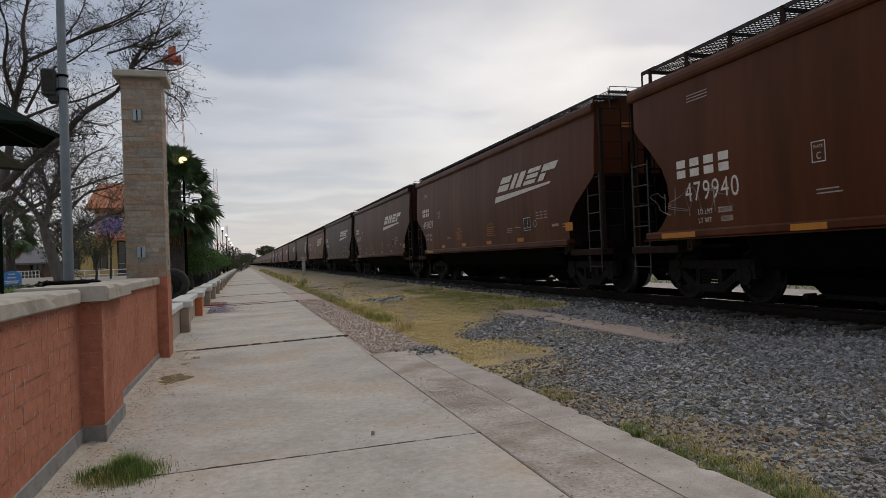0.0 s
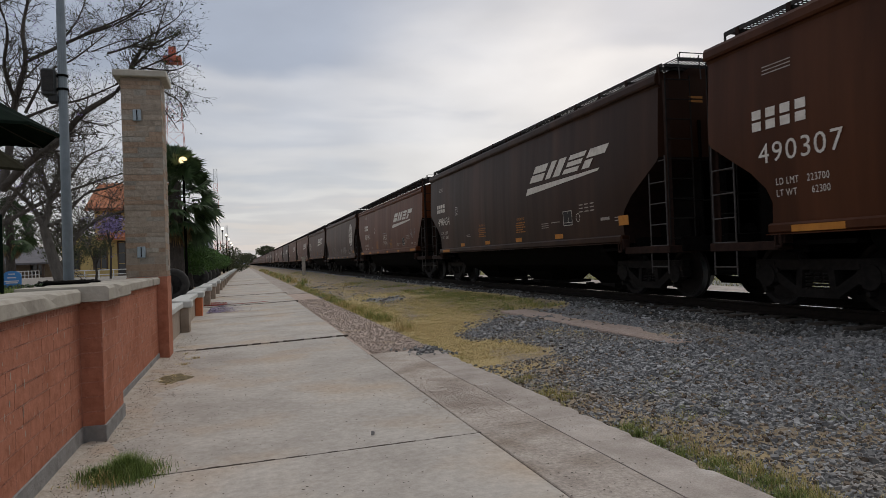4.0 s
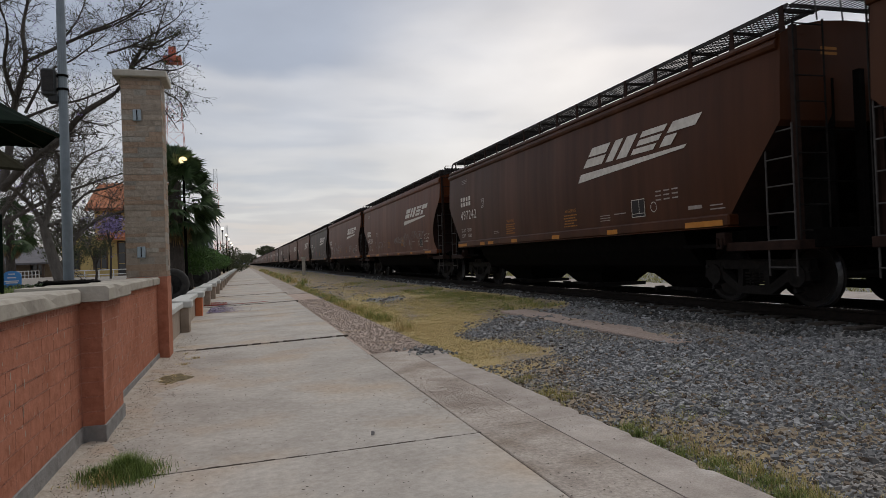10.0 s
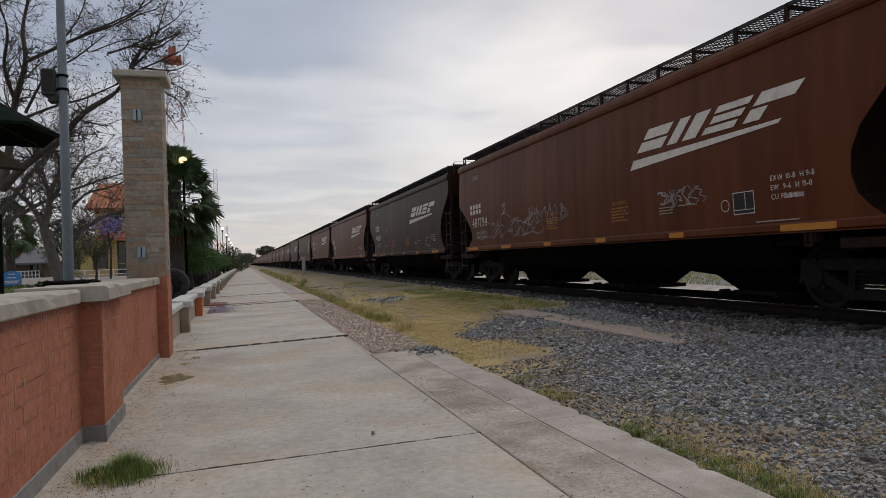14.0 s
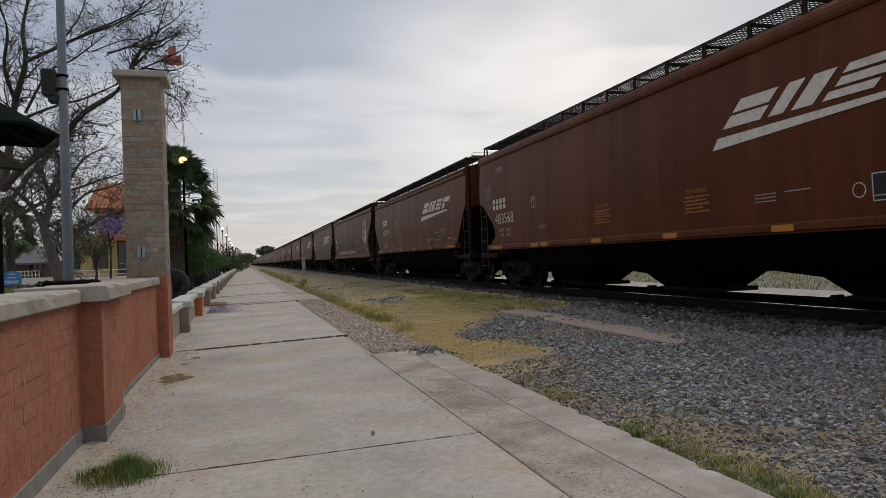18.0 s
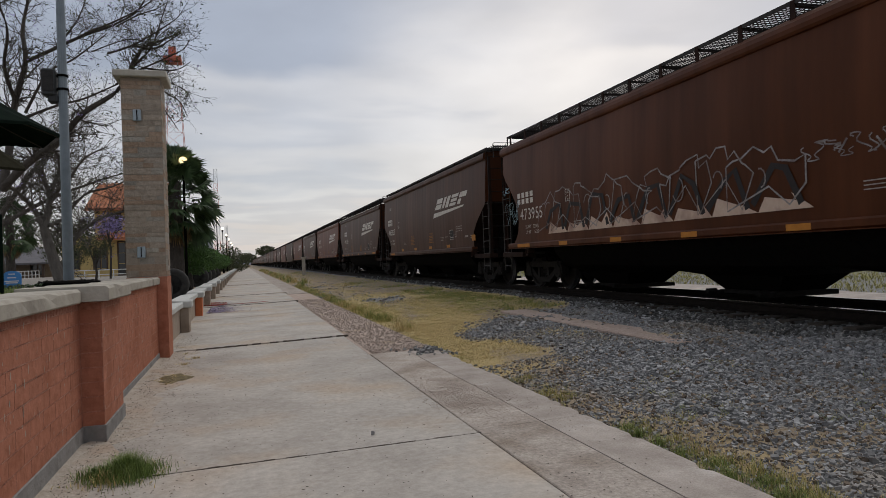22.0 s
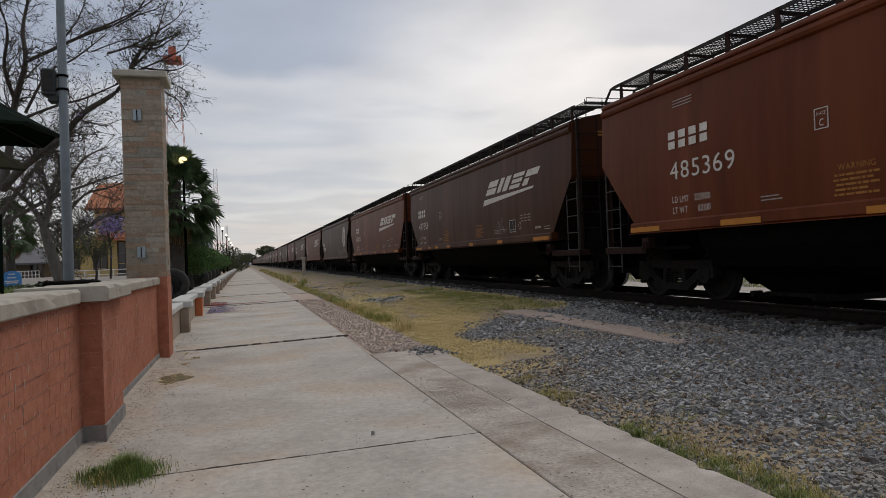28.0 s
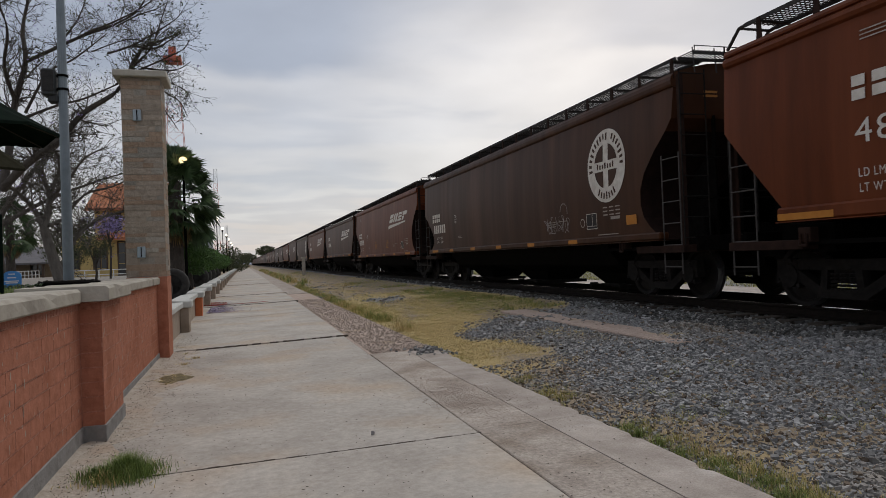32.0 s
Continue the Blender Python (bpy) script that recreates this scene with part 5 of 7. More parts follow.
for x in (-0.12, 0.12):
    bm = bmesh.new()
    tube(bm, (x, 0.0, 0.0), (x, 0.0, 0.08), 0.015, sides=6)
    part("leg", bm, M_POLE, board)
for z, w in ((0.345, 0.06), (0.27, 0.08), (0.20, 0.13), (0.165, 0.11)):
    bm = bmesh.new()
    box(bm, -w, w, -0.026, -0.021, z, z + 0.020)
    part("lettering_bar", bm, M_WHITE, board)


def umbrella(x, y, apex, edge, r, label, canopy, tilt=0.0):
    ob = base("patio_umbrella", x, y, GZ, label, "umbrella", "patio umbrellas")
    bm = bmesh.new()
    tip = bm.verts.new((0, 0, apex - GZ))
    ring, low, belly = [], [], []
    for k in range(16):
        rb = r * (0.56 if k % 2 == 0 else 0.545)
        belly.append(bm.verts.new((rb * math.cos(2 * math.pi * k / 16), rb * math.sin(2 * math.pi * k / 16), edge - GZ + (apex - edge) * (0.60 if k % 2 == 0 else 0.57))))
        a = 2 * math.pi * k / 16
        sag = 0.0 if k % 2 == 0 else 0.06
        rr = r if k % 2 == 0 else r * 0.955
        ring.append(bm.verts.new((rr * math.cos(a), rr * math.sin(a), edge - GZ + sag)))
        low.append(bm.verts.new((rr * math.cos(a), rr * math.sin(a), edge - GZ + sag - 0.035)))
    for k in range(16):
        bm.faces.new((tip, belly[k], belly[(k + 1) % 16]))
        bm.faces.new((belly[k], ring[k], ring[(k + 1) % 16], belly[(k + 1) % 16]))
        bm.faces.new((ring[k], low[k], low[(k + 1) % 16], ring[(k + 1) % 16]))
    lean = Matrix.Translation((0, 0, apex - GZ)) @ Matrix.Rotation(radians(-tilt), 4, "X") @ Matrix.Translation((0, 0, GZ - apex))
    cn = part("canopy", bm, canopy, ob)
    cn.matrix_basis = lean
    sol = cn.modifiers.new("cloth", "SOLIDIFY")
    sol.thickness = 0.01
    for k in range(8):
        a = 2 * math.pi * k / 8
        bm = bmesh.new()
        tube(bm, (0, 0, apex - GZ - 0.06), (r * 0.98 * math.cos(a), r * 0.98 * math.sin(a), edge - GZ - 0.03), 0.009, sides=5)
        part("rib", bm, M_TIE, ob).matrix_basis = lean
    bm = bmesh.new()
    tube(bm, (0, 0, 0.08), (0, 0, apex - GZ), 0.024, sides=10)
    part("mast", bm, M_TIE, ob)
    bm = bmesh.new()
    lathe(bm, ((0.28, 0.0), (0.28, 0.06), (0.06, 0.12), (0.05, 0.3)), 18)
    part("foot", bm, M_BLACK, ob)
    return ob


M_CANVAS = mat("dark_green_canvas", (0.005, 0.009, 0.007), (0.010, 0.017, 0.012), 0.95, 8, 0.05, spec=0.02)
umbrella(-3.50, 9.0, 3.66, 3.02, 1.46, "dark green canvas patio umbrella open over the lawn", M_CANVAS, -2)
umbrella(-4.45, 11.0, 3.75, 2.88, 1.47, "faded olive canvas patio umbrella standing open", mat("olive_canvas", (0.018, 0.017, 0.010), (0.03, 0.028, 0.018), 0.95, 8, 0.05, spec=0.02), -10)
post = base("green_post", -2.69, 9.0, GZ + 0.1, "thin dark green steel post on the lawn", "post")
bm = bmesh.new()
tube(bm, (0, 0, 0), (0, 0, 0.96), 0.03, sides=8)
part("shaft", bm, M_CANVAS, post)

# ---- trees ----
M_BARK = mat("dark_bark", (0.045, 0.038, 0.032), (0.085, 0.072, 0.06), 0.95, 14, 0.4, stretch=(1, 1, 0.4))
M_MIDBARK = mat("brown_bark", (0.085, 0.076, 0.066), (0.145, 0.13, 0.112), 0.95, 10, 0.4, stretch=(1, 1, 0.4))
M_PALEBARK = mat("pale_bark", (0.13, 0.11, 0.09), (0.21, 0.18, 0.15), 0.95, 10, 0.4, stretch=(1, 1, 0.4))
M_LEAF = mat("hedge_leaf", (0.036, 0.090, 0.016), (0.082, 0.160, 0.032), 0.7, 3, 0.0, vary=0.45, island=True)
M_DULL = mat("dull_leaf", (0.045, 0.055, 0.022), (0.075, 0.085, 0.035), 0.8, 3, 0.0, vary=0.4, island=True)
M_VIOLET = mat("violet_blossom", (0.22, 0.175, 0.38), (0.33, 0.275, 0.50), 0.8, 3, 0.0, vary=0.3, island=True)
M_PALM = mat("palm_frond", (0.024, 0.052, 0.017), (0.066, 0.105, 0.036), 0.6, 4, 0.0, vary=0.35, island=True)
M_THATCH = mat("dead_frond", (0.20, 0.13, 0.06), (0.30, 0.21, 0.11), 0.9, 6, 0.1, vary=0.3, island=True)


def curve_pts(pts, per=4):
    """Smooths a few points into a bending line."""
    out = []
    P = [Vector(p) for p in pts]
    for i in range(len(P) - 1):
        a, b, c, d = P[max(0, i - 1)], P[i], P[i + 1], P[min(len(P) - 1, i + 2)]
        for k in range(per):
            t = k / per
            out.append(0.5 * ((2 * b) + (c - a) * t + (2 * a - 5 * b + 4 * c - d) * t * t + (3 * b - a - 3 * c + d) * t ** 3))
    return out + [P[-1]]


def leaf(soup, p, s, flat=0.5):
    u = Vector((R.gauss(0, 1), R.gauss(0, 1), R.gauss(0, flat))).normalized()
    v = u.cross(Vector((R.gauss(0, 1), R.gauss(0, 1), R.gauss(0, 1)))).normalized()
    soup.add([tuple(p - u * s), tuple(p + v * s * 0.45), tuple(p + u * s), tuple(p - v * s * 0.45)], [(0, 1, 2, 3)])


def twig(soup, tips, p, d, length, r, depth, droop, kids):
    n = 5
    pts = [Vector(p)]
    d = Vector(d).normalized()
    for k in range(n):
        d = (d + Vector((R.gauss(0, 0.20), R.gauss(0, 0.20), R.gauss(0, 0.16) + droop))).normalized()
        pts.append(pts[-1] + d * (length / n))
    soup.line([tuple(q) for q in pts], r, r * 0.45, 4 if r > 0.01 else 3)
    if depth == 0:
        tips.append(pts[-1])
        return
    for _ in range(kids):
        i = R.randrange(1, n + 1)
        dd = (pts[i] - pts[i - 1]).normalized() + Vector((R.gauss(0, 0.6), R.gauss(0, 0.6), R.gauss(0, 0.5)))
        twig(soup, tips, pts[i], dd, length * R.uniform(0.45, 0.75), r * 0.55, depth - 1, droop, max(2, kids - 1))


def farther(pts, k):
    """Moves points away from the walkway's viewing end, keeping their bearing."""
    return [(x * k, y * k, 1.4 + (z - 1.4) * k) for x, y, z in pts]


def bare_tree(name, label, trunk, limbs, r_trunk, radii, twigs, tw_len, leaves, leaf_mat, bark, depth=2, kids=4, leaf_size=0.03, droop=0.02, violet=0.0, boughs=()):
    ob = base(name, trunk[0][0], trunk[0][1], GZ, label, "tree")
    off = Vector((trunk[0][0], trunk[0][1], GZ))
    s = Soup()
    tp = [Vector(p) - off for p in trunk]
    tp[0].z = 0.0
    s.line([tuple(q) for q in curve_pts(tp)], r_trunk, r_trunk * 0.72, 10)
    s.make("trunk", bark, ob, smooth=True)
    tips = []
    fine = Soup()
    for limb, (ra, rb) in zip(limbs, radii):
        pts = curve_pts([Vector(p) - off for p in limb])
        s = Soup()
        s.line([tuple(q) for q in pts], ra, rb, 7)
        s.make("limb", bark, ob, smooth=True)
        n = len(pts)
        total = sum((pts[i + 1] - pts[i]).length for i in range(n - 1))
        for _ in range(int(twigs * total)):
            i = R.randrange(n // 5, n - 1)
            f = i / (n - 1)
            d = (pts[i + 1] - pts[i]).normalized() * 0.7 + Vector((R.gauss(0, 0.7), R.gauss(0, 0.6), R.gauss(0.15, 0.6)))
            twig(fine, tips, pts[i], d, tw_len * R.uniform(0.5, 1.2) * (1 - 0.35 * f), (ra + (rb - ra) * f) * 0.28 + 0.0028, depth, droop, kids)
    # outer boughs: thin, close-set and leafier
    for limb in boughs:
        pts = curve_pts([Vector(p) - off for p in limb])
        s = Soup()
        s.line([tuple(q) for q in pts], 0.026, 0.006, 6)
        s.make("limb", bark, ob, smooth=True)
        n = len(pts)
        for _ in range(20):
            i = R.randrange(1, n - 1)
            d = (pts[i + 1] - pts[i]).normalized() * 0.5 + Vector((R.gauss(0, 0.8), R.gauss(0, 0.5), R.gauss(0.1, 0.8)))
            twig(fine, tips, pts[i], d, R.uniform(0.22, 0.50), 0.0060, 2, droop, 3)
    tagged(fine.make("twig_mass", bark, ob), kind="stuff")
    lv, bl = Soup(), Soup()
    for p in tips:
        if R.random() < leaves:
            tgt = bl if R.random() < violet else lv
            for _ in range(R.randrange(3, 8)):
                leaf(tgt, p + Vector((R.gauss(0, 0.05), R.gauss(0, 0.05), R.gauss(0, 0.05))), leaf_size * R.uniform(0.6, 1.3))
    if bl.v:
        tagged(bl.make("blossom", M_VIOLET, ob), kind="stuff")
    if lv.v:
        tagged(lv.make("leaves", leaf_mat, ob), kind="stuff")
    return ob


bare_tree("jacaranda_tree", "large nearly leafless dark tree with long spreading limbs",
          farther([(-4.7, 13, 1.0), (-4.4, 13, 2.0), (-3.95, 13, 2.7)], 1.32),
          [farther(q, 1.32) for q in [[(-3.82, 13, 2.8), (-3.42, 12.8, 3.18), (-2.84, 12.5, 3.55), (-2.43, 12.4, 3.99), (-1.89, 12.4, 4.4), (-1.55, 12.5, 5.09), (-1.25, 12.6, 5.30), (-1.0, 12.6, 5.42)],
           [(-3.82, 13, 2.8), (-3.75, 13.2, 3.55), (-3.7, 13.4, 4.37), (-3.58, 13.6, 5.12), (-3.66, 13.8, 5.78), (-3.56, 14, 6.58)],
           [(-3.7, 13.4, 4.37), (-3.74, 13, 4.85), (-3.57, 12.6, 5.39), (-3.63, 12, 5.89)],
           [(-3.58, 13.6, 5.12), (-2.99, 13.2, 5.28), (-2.49, 12.9, 5.43), (-1.99, 12.6, 5.53), (-1.55, 12.3, 5.71), (-1.28, 12, 6.07)],
           [(-3.5, 13.2, 4.13), (-3.09, 13, 4.78), (-2.61, 12.6, 4.92), (-2.05, 12.4, 5.32)],
           [(-3.55, 13.1, 4.0), (-2.93, 12.8, 4.18), (-2.46, 12.6, 4.27), (-1.9, 12.5, 4.52)],
           [(-3.56, 14, 6.58), (-2.84, 13.5, 6.85), (-2.1, 13, 7.1)],
           [(-2.99, 13.2, 5.28), (-2.66, 13.4, 5.91), (-2.5, 13.6, 6.61)],
           [(-1.89, 12.4, 4.4), (-1.65, 12.2, 4.71), (-1.33, 12, 5.0), (-1.13, 11.8, 5.45), (-1.0, 11.6, 5.7)],
           [(-1.95, 12.6, 5.5), (-1.6, 12.6, 5.72), (-1.3, 12.6, 5.85), (-1.1, 12.5, 5.95)],
           [(-2.3, 12.4, 5.0), (-1.75, 12.3, 5.2), (-1.4, 12.2, 5.15), (-1.15, 12.1, 5.05)],
           [(-1.4, 12.5, 5.2), (-1.2, 12.4, 4.9), (-1.08, 12.4, 4.6), (-1.02, 12.4, 4.35)]]],
          0.20, [(0.098, 0.012), (0.098, 0.028), (0.050, 0.015), (0.048, 0.012), (0.036, 0.010), (0.036, 0.014), (0.030, 0.01), (0.025, 0.008), (0.03, 0.006), (0.02, 0.006), (0.015, 0.005), (0.012, 0.004)],
          8.0, 0.72, 0.20, M_DULL, M_BARK, depth=2, kids=4, leaf_size=0.030, violet=0.12,
          boughs=[[(-2.57, 16.4, 5.46), (-2.06, 16.1, 5.71), (-1.51, 15.8, 5.9), (-1.08, 15.5, 6.05), (-0.95, 15.2, 6.15)],
                  [(-2.72, 16.4, 6.14), (-2.16, 16.1, 6.26), (-1.6, 15.8, 6.51), (-1.2, 15.5, 6.7), (-1.05, 15.2, 6.78)],
                  [(-2.34, 16.4, 5.66), (-1.78, 16.1, 5.54), (-1.3, 15.8, 5.35), (-1.05, 15.5, 5.13), (-0.95, 15.2, 4.9)],
                  [(-2.04, 16.4, 5.86), (-1.54, 16.1, 5.73), (-1.2, 15.8, 5.70), (-0.95, 15.5, 5.78)],
                  [(-2.23, 16.4, 5.47), (-1.74, 16.1, 5.1), (-1.45, 15.8, 4.67), (-1.25, 15.5, 4.33)],
                  [(-3.16, 16.4, 6.55), (-2.54, 16.1, 6.74), (-1.93, 15.8, 6.98), (-1.44, 15.5, 7.26)],
                  [(-1.78, 16.1, 5.54), (-1.5, 15.9, 5.2), (-1.2, 15.7, 4.95), (-1.05, 15.5, 4.6)],
                  [(-2.16, 16.1, 6.26), (-1.7, 15.9, 6.15), (-1.35, 15.7, 6.3), (-1.1, 15.5, 6.4)]])
bare_tree("jacaranda_tree", "spreading bare tree with a pale trunk and violet blossom",
          [(-5.04, 22, 1.0), (-5.24, 22, 1.75), (-5.45, 22, 2.63)],
          [[(-5.45, 22, 2.63), (-5.7, 22, 3.21), (-5.97, 21.5, 3.64), (-6.23, 21, 3.9), (-6.9, 20.5, 4.6)],
           [(-5.45, 22, 2.63), (-5.38, 22.4, 3.56), (-5.77, 23, 4.47), (-5.98, 23, 5.32)],
           [(-5.38, 22.4, 3.56), (-4.8, 22, 4.01), (-4.24, 21.5, 4.59), (-3.56, 21, 4.84)],
           [(-5.10, 22, 1.25), (-4.85, 22.5, 2.2), (-4.28, 23, 2.91), (-3.64, 23.5, 3.2), (-3.0, 23.6, 3.5)],
           [(-5.38, 22.4, 3.56), (-5.12, 22.8, 4.61), (-4.87, 23.2, 5.71), (-4.61, 23.6, 6.41)],
           [(-5.35, 22, 2.71), (-5.02, 22.5, 2.98), (-4.57, 23, 3.7), (-3.84, 23.4, 3.99), (-3.2, 23.4, 4.3)]],
          0.17, [(0.09, 0.02), (0.11, 0.02), (0.06, 0.015), (0.075, 0.015), (0.065, 0.012), (0.06, 0.015)],
          12.0, 1.10, 0.16, M_DULL, M_MIDBARK, depth=2, kids=5, leaf_size=0.032, violet=0.12)
bare_tree("jacaranda_tree", "bare tree behind the garden, thick with fine twigs",
          [(-9.0, 30, 1.0), (-9.1, 30, 2.5), (-9.0, 30, 3.5)],
          [[(-9.0, 30, 3.5), (-8.0, 30, 5.0), (-7.0, 29.5, 6.0), (-6.0, 29, 6.8)], [(-9.0, 30, 3.5), (-9.2, 30, 5.5), (-9.0, 30, 7.5)],
           [(-9.0, 30, 3.2), (-7.5, 31, 4.3), (-5.8, 31, 5.0), (-4.6, 31, 5.4)], [(-9.0, 30, 3.5), (-10.2, 30, 4.6), (-11.2, 29.5, 5.4)]],
          0.26, [(0.12, 0.03), (0.14, 0.03), (0.10, 0.02), (0.1, 0.03)], 2.6, 1.5, 0.12, M_DULL, M_BARK, depth=2, kids=4, leaf_size=0.04)


def leafy_tree(name, x, y, z0, trunk_h, r_trunk, centre_z, rx, rz, count, size, leaf_mat, label, trunk_mat=None, group=""):
    """A trunk with limbs and an uneven crown of many leaves."""
    ob = base(name, x, y, z0, label, "tree", group)
    s = Soup()
    s.line([(0, 0, 0), (0.03, 0, trunk_h * 0.5), (0, 0.02, trunk_h)], r_trunk, r_trunk * 0.75, 8)
    for k in range(5):
        a = 6.28 * k / 5 + R.uniform(-0.3, 0.3)
        s.line([(0, 0, trunk_h * 0.9), (rx * 0.35 * math.cos(a), rx * 0.35 * math.sin(a), centre_z - rz * 0.3), (rx * 0.7 * math.cos(a), rx * 0.7 * math.sin(a), centre_z + rz * R.uniform(-0.2, 0.5))], r_trunk * 0.5, r_trunk * 0.12, 5)
    s.make("trunk", trunk_mat or M_BARK, ob, smooth=True)
    lv = Soup()
    seed = R.uniform(0, 100)
    for _ in range(count):
        d = Vector((R.gauss(0, 1), R.gauss(0, 1), R.gauss(0, 1))).normalized()
        lump = 1.0 + 0.28 * noise.noise(d * 1.9 + Vector((seed, 0, 0))) + 0.14 * noise.noise(d * 5 + Vector((0, seed, 0)))
        rad = lump * (R.random() ** 0.28)
        leaf(lv, Vector((d.x * rx * rad, d.y * rx * rad, centre_z + d.z * rz * rad)), size * R.uniform(0.6, 1.4), 0.8)
    lv.make("crown", leaf_mat, ob)
    return ob


for k, (x, y, rx) in enumerate(((-1.80, 25.7, 0.70), (-1.85, 31.5, 0.74), (-1.95, 36.5, 0.80), (-2.0, 41, 0.9), (-2.05, 48.0, 0.95), (-2.1, 55, 1.0), (-2.1, 66, 1.0))):
    leafy_tree("clipped_tree", x, y, 0.52, 0.62, 0.07, 1.20, rx, 0.62, 6500 if k < 3 else 2600, 0.036 + 0.006 * k, M_LEAF, "clipped round ficus tree in the planting strip", group="row of clipped trees")
for k, (x, y, h, w) in enumerate(((-0.6, 112, 4.0, 1.6), (0.6, 128, 3.2, 1.6), (-1.6, 96, 2.6, 1.2), (-2.6, 140, 5.5, 2.4))):
    leafy_tree("roadside_tree", x - 1.0, y, 0.0, 1.0, 0.1, h * 0.55, w, h * 0.48, 1500, 0.14, M_DULL, "dark scrubby tree at the end of the walkway", group="trees at the walkway's end")
leafy_tree("field_tree", 13.5, 425, 0.0, 6.0, 0.35, 8.6, 6.2, 3.2, 2200, 0.5, M_DULL, "lone broad tree on the horizon beyond the train")
leafy_tree("field_tree", 3.5, 560, 0.0, 4.0, 0.35, 6.0, 7.0, 4.0, 1500, 0.6, M_DULL, "dark tree on the horizon beyond the walkway")
for k in range(7):
    leafy_tree("far_side_tree", 34 + R.uniform(0, 10), 4 + 9 * k, 0.0, 1.6, 0.18, 3.4, 2.6, 2.2, 1300, 0.16, M_LEAF if k % 2 else M_DULL, "leafy green tree beyond the railway track", group="trees beyond the track")


def fan_palm(x, y, z0, trunk_h, r, fronds, flen, label, skirt=True):
    ob = base("fan_palm", x, y, z0, label, "palm")
    s = Soup()
    n = 14
    s.line([(0.02 * math.sin(k), 0.02 * math.cos(k * 1.3), trunk_h * k / (n - 1)) for k in range(n)], r * 1.25, r, 12)
    s.make("trunk", M_BARK if skirt else M_PALEBARK, ob)
    live, dead = Soup(), Soup()
    for k in range(fronds):
        old = skirt and k < fronds * 0.12
        el = radians((-84 if old else -58 + 138 * ((k + 0.5) / fronds) ** 1.25) + R.uniform(-8, 8))
        az = k * 2.39996 + R.uniform(-0.2, 0.2)
        d = Vector((math.cos(el) * math.cos(az), math.cos(el) * math.sin(az), math.sin(el)))
        top = Vector((0, 0, trunk_h - 1.3 * (1 - k / fronds) + 0.1)) + Vector((d.x, d.y, 0)) * r * (3.0 if old else 0.5)
        pet = flen * (0.2 if old else R.uniform(0.30, 0.62) + 0.14 * (1 - k / fronds))
        hub = top + d * pet + Vector((0, 0, -0.10 * pet))
        soup = dead if old else live
        soup.line([tuple(top), tuple(top + d * pet * 0.5), tuple(hub)], 0.018, 0.009, 4)
        side = d.cross(Vector((0, 0, 1)))
        side = side.normalized() if side.length > 0.05 else Vector((1, 0, 0))
        up = side.cross(d).normalized()
        roll = R.gauss(0, 0.75)
        side, up = side * math.cos(roll) + up * math.sin(roll), up * math.cos(roll) - side * math.sin(roll)
        m = 25
        for i in range(m):
            a = radians(-78 + 156 * i / (m - 1))
            ll = flen * R.uniform(0.46, 0.58) * (0.72 + 0.28 * math.cos(a))
            dd = (d * math.cos(a) + side * math.sin(a) + up * 0.10 * math.cos(2 * a)).normalized()
            w = up.cross(dd).normalized() * ll * 0.066
            mid = hub + dd * ll * 0.55
            end = hub + dd * ll + Vector((0, 0, -0.24 * ll * R.uniform(0.5, 1.5)))
            soup.add([tuple(hub), tuple(mid + w + up * 0.012), tuple(end), tuple(mid - w + up * 0.012)], [(0, 1, 2, 3)])
    live.make("fronds", M_PALM, ob)
    if dead.v:
        dead.make("dead_fronds", M_THATCH, ob)
    return ob


fan_palm(-2.13, 24.55, 0.52, 3.75, 0.20, 96, 1.28, "bushy green fan palm with a thatch of dead fronds")
fan_palm(-10.05, 35.0, GZ, 2.95, 0.16, 60, 1.0, "small fan palm with drooping brown fronds", True)

# dusty olive scrub under the bare trees
for x, y, w, zc, n in ((-5.95, 27.0, 0.95, 1.25, 950), (-5.55, 29.5, 0.6, 1.3, 420)):
    leafy_tree("garden_shrub", x, y, GZ, 0.5, 0.05, zc, w, w * 0.85, n * 4, 0.036, M_DULL, "dusty olive shrub under the bare trees", group="garden shrubs")

for x, y, zc, w in ((-18.2, 61.0, 4.2, 2.6), (-14.8, 63.0, 4.6, 2.8), (-11.6, 62.0, 4.1, 2.4)):
    leafy_tree("backdrop_tree", x, y, GZ, 1.8, 0.16, zc - GZ, w, w * 0.72, 1700, 0.10, M_DULL, "grey-green tree standing behind the low hall", group="trees behind the hall")

# a violet-blossomed branch cluster near the yellow house
vt = base("blossom_shrub", -5.2, 30.5, GZ, "slender tree with bright violet blossom before the house", "tree")
s = Soup()
s.line([(0, 0, 0), (0.05, 0, 1.2), (-0.1, 0, 2.1)], 0.05, 0.03, 6)
for k in range(9):
    a = 6.28 * k / 9
    s.line([(0, 0, 1.4), (0.3 * math.cos(a), 0.3 * math.sin(a), 1.9), (0.65 * math.cos(a), 0.5 * math.sin(a), 2.2 + 0.25 * math.sin(3 * a))], 0.02, 0.006, 4)
s.make("trunk", M_BARK, vt)
s = Soup()
for _ in range(900):
    d = Vector((R.gauss(0, 0.33), R.gauss(0, 0.3), R.gauss(0, 0.22)))
    leaf(s, Vector((0, 0, 2.15)) + d, 0.05 * R.uniform(0.6, 1.4), 1.0)
s.make("blossom", M_VIOLET, vt)

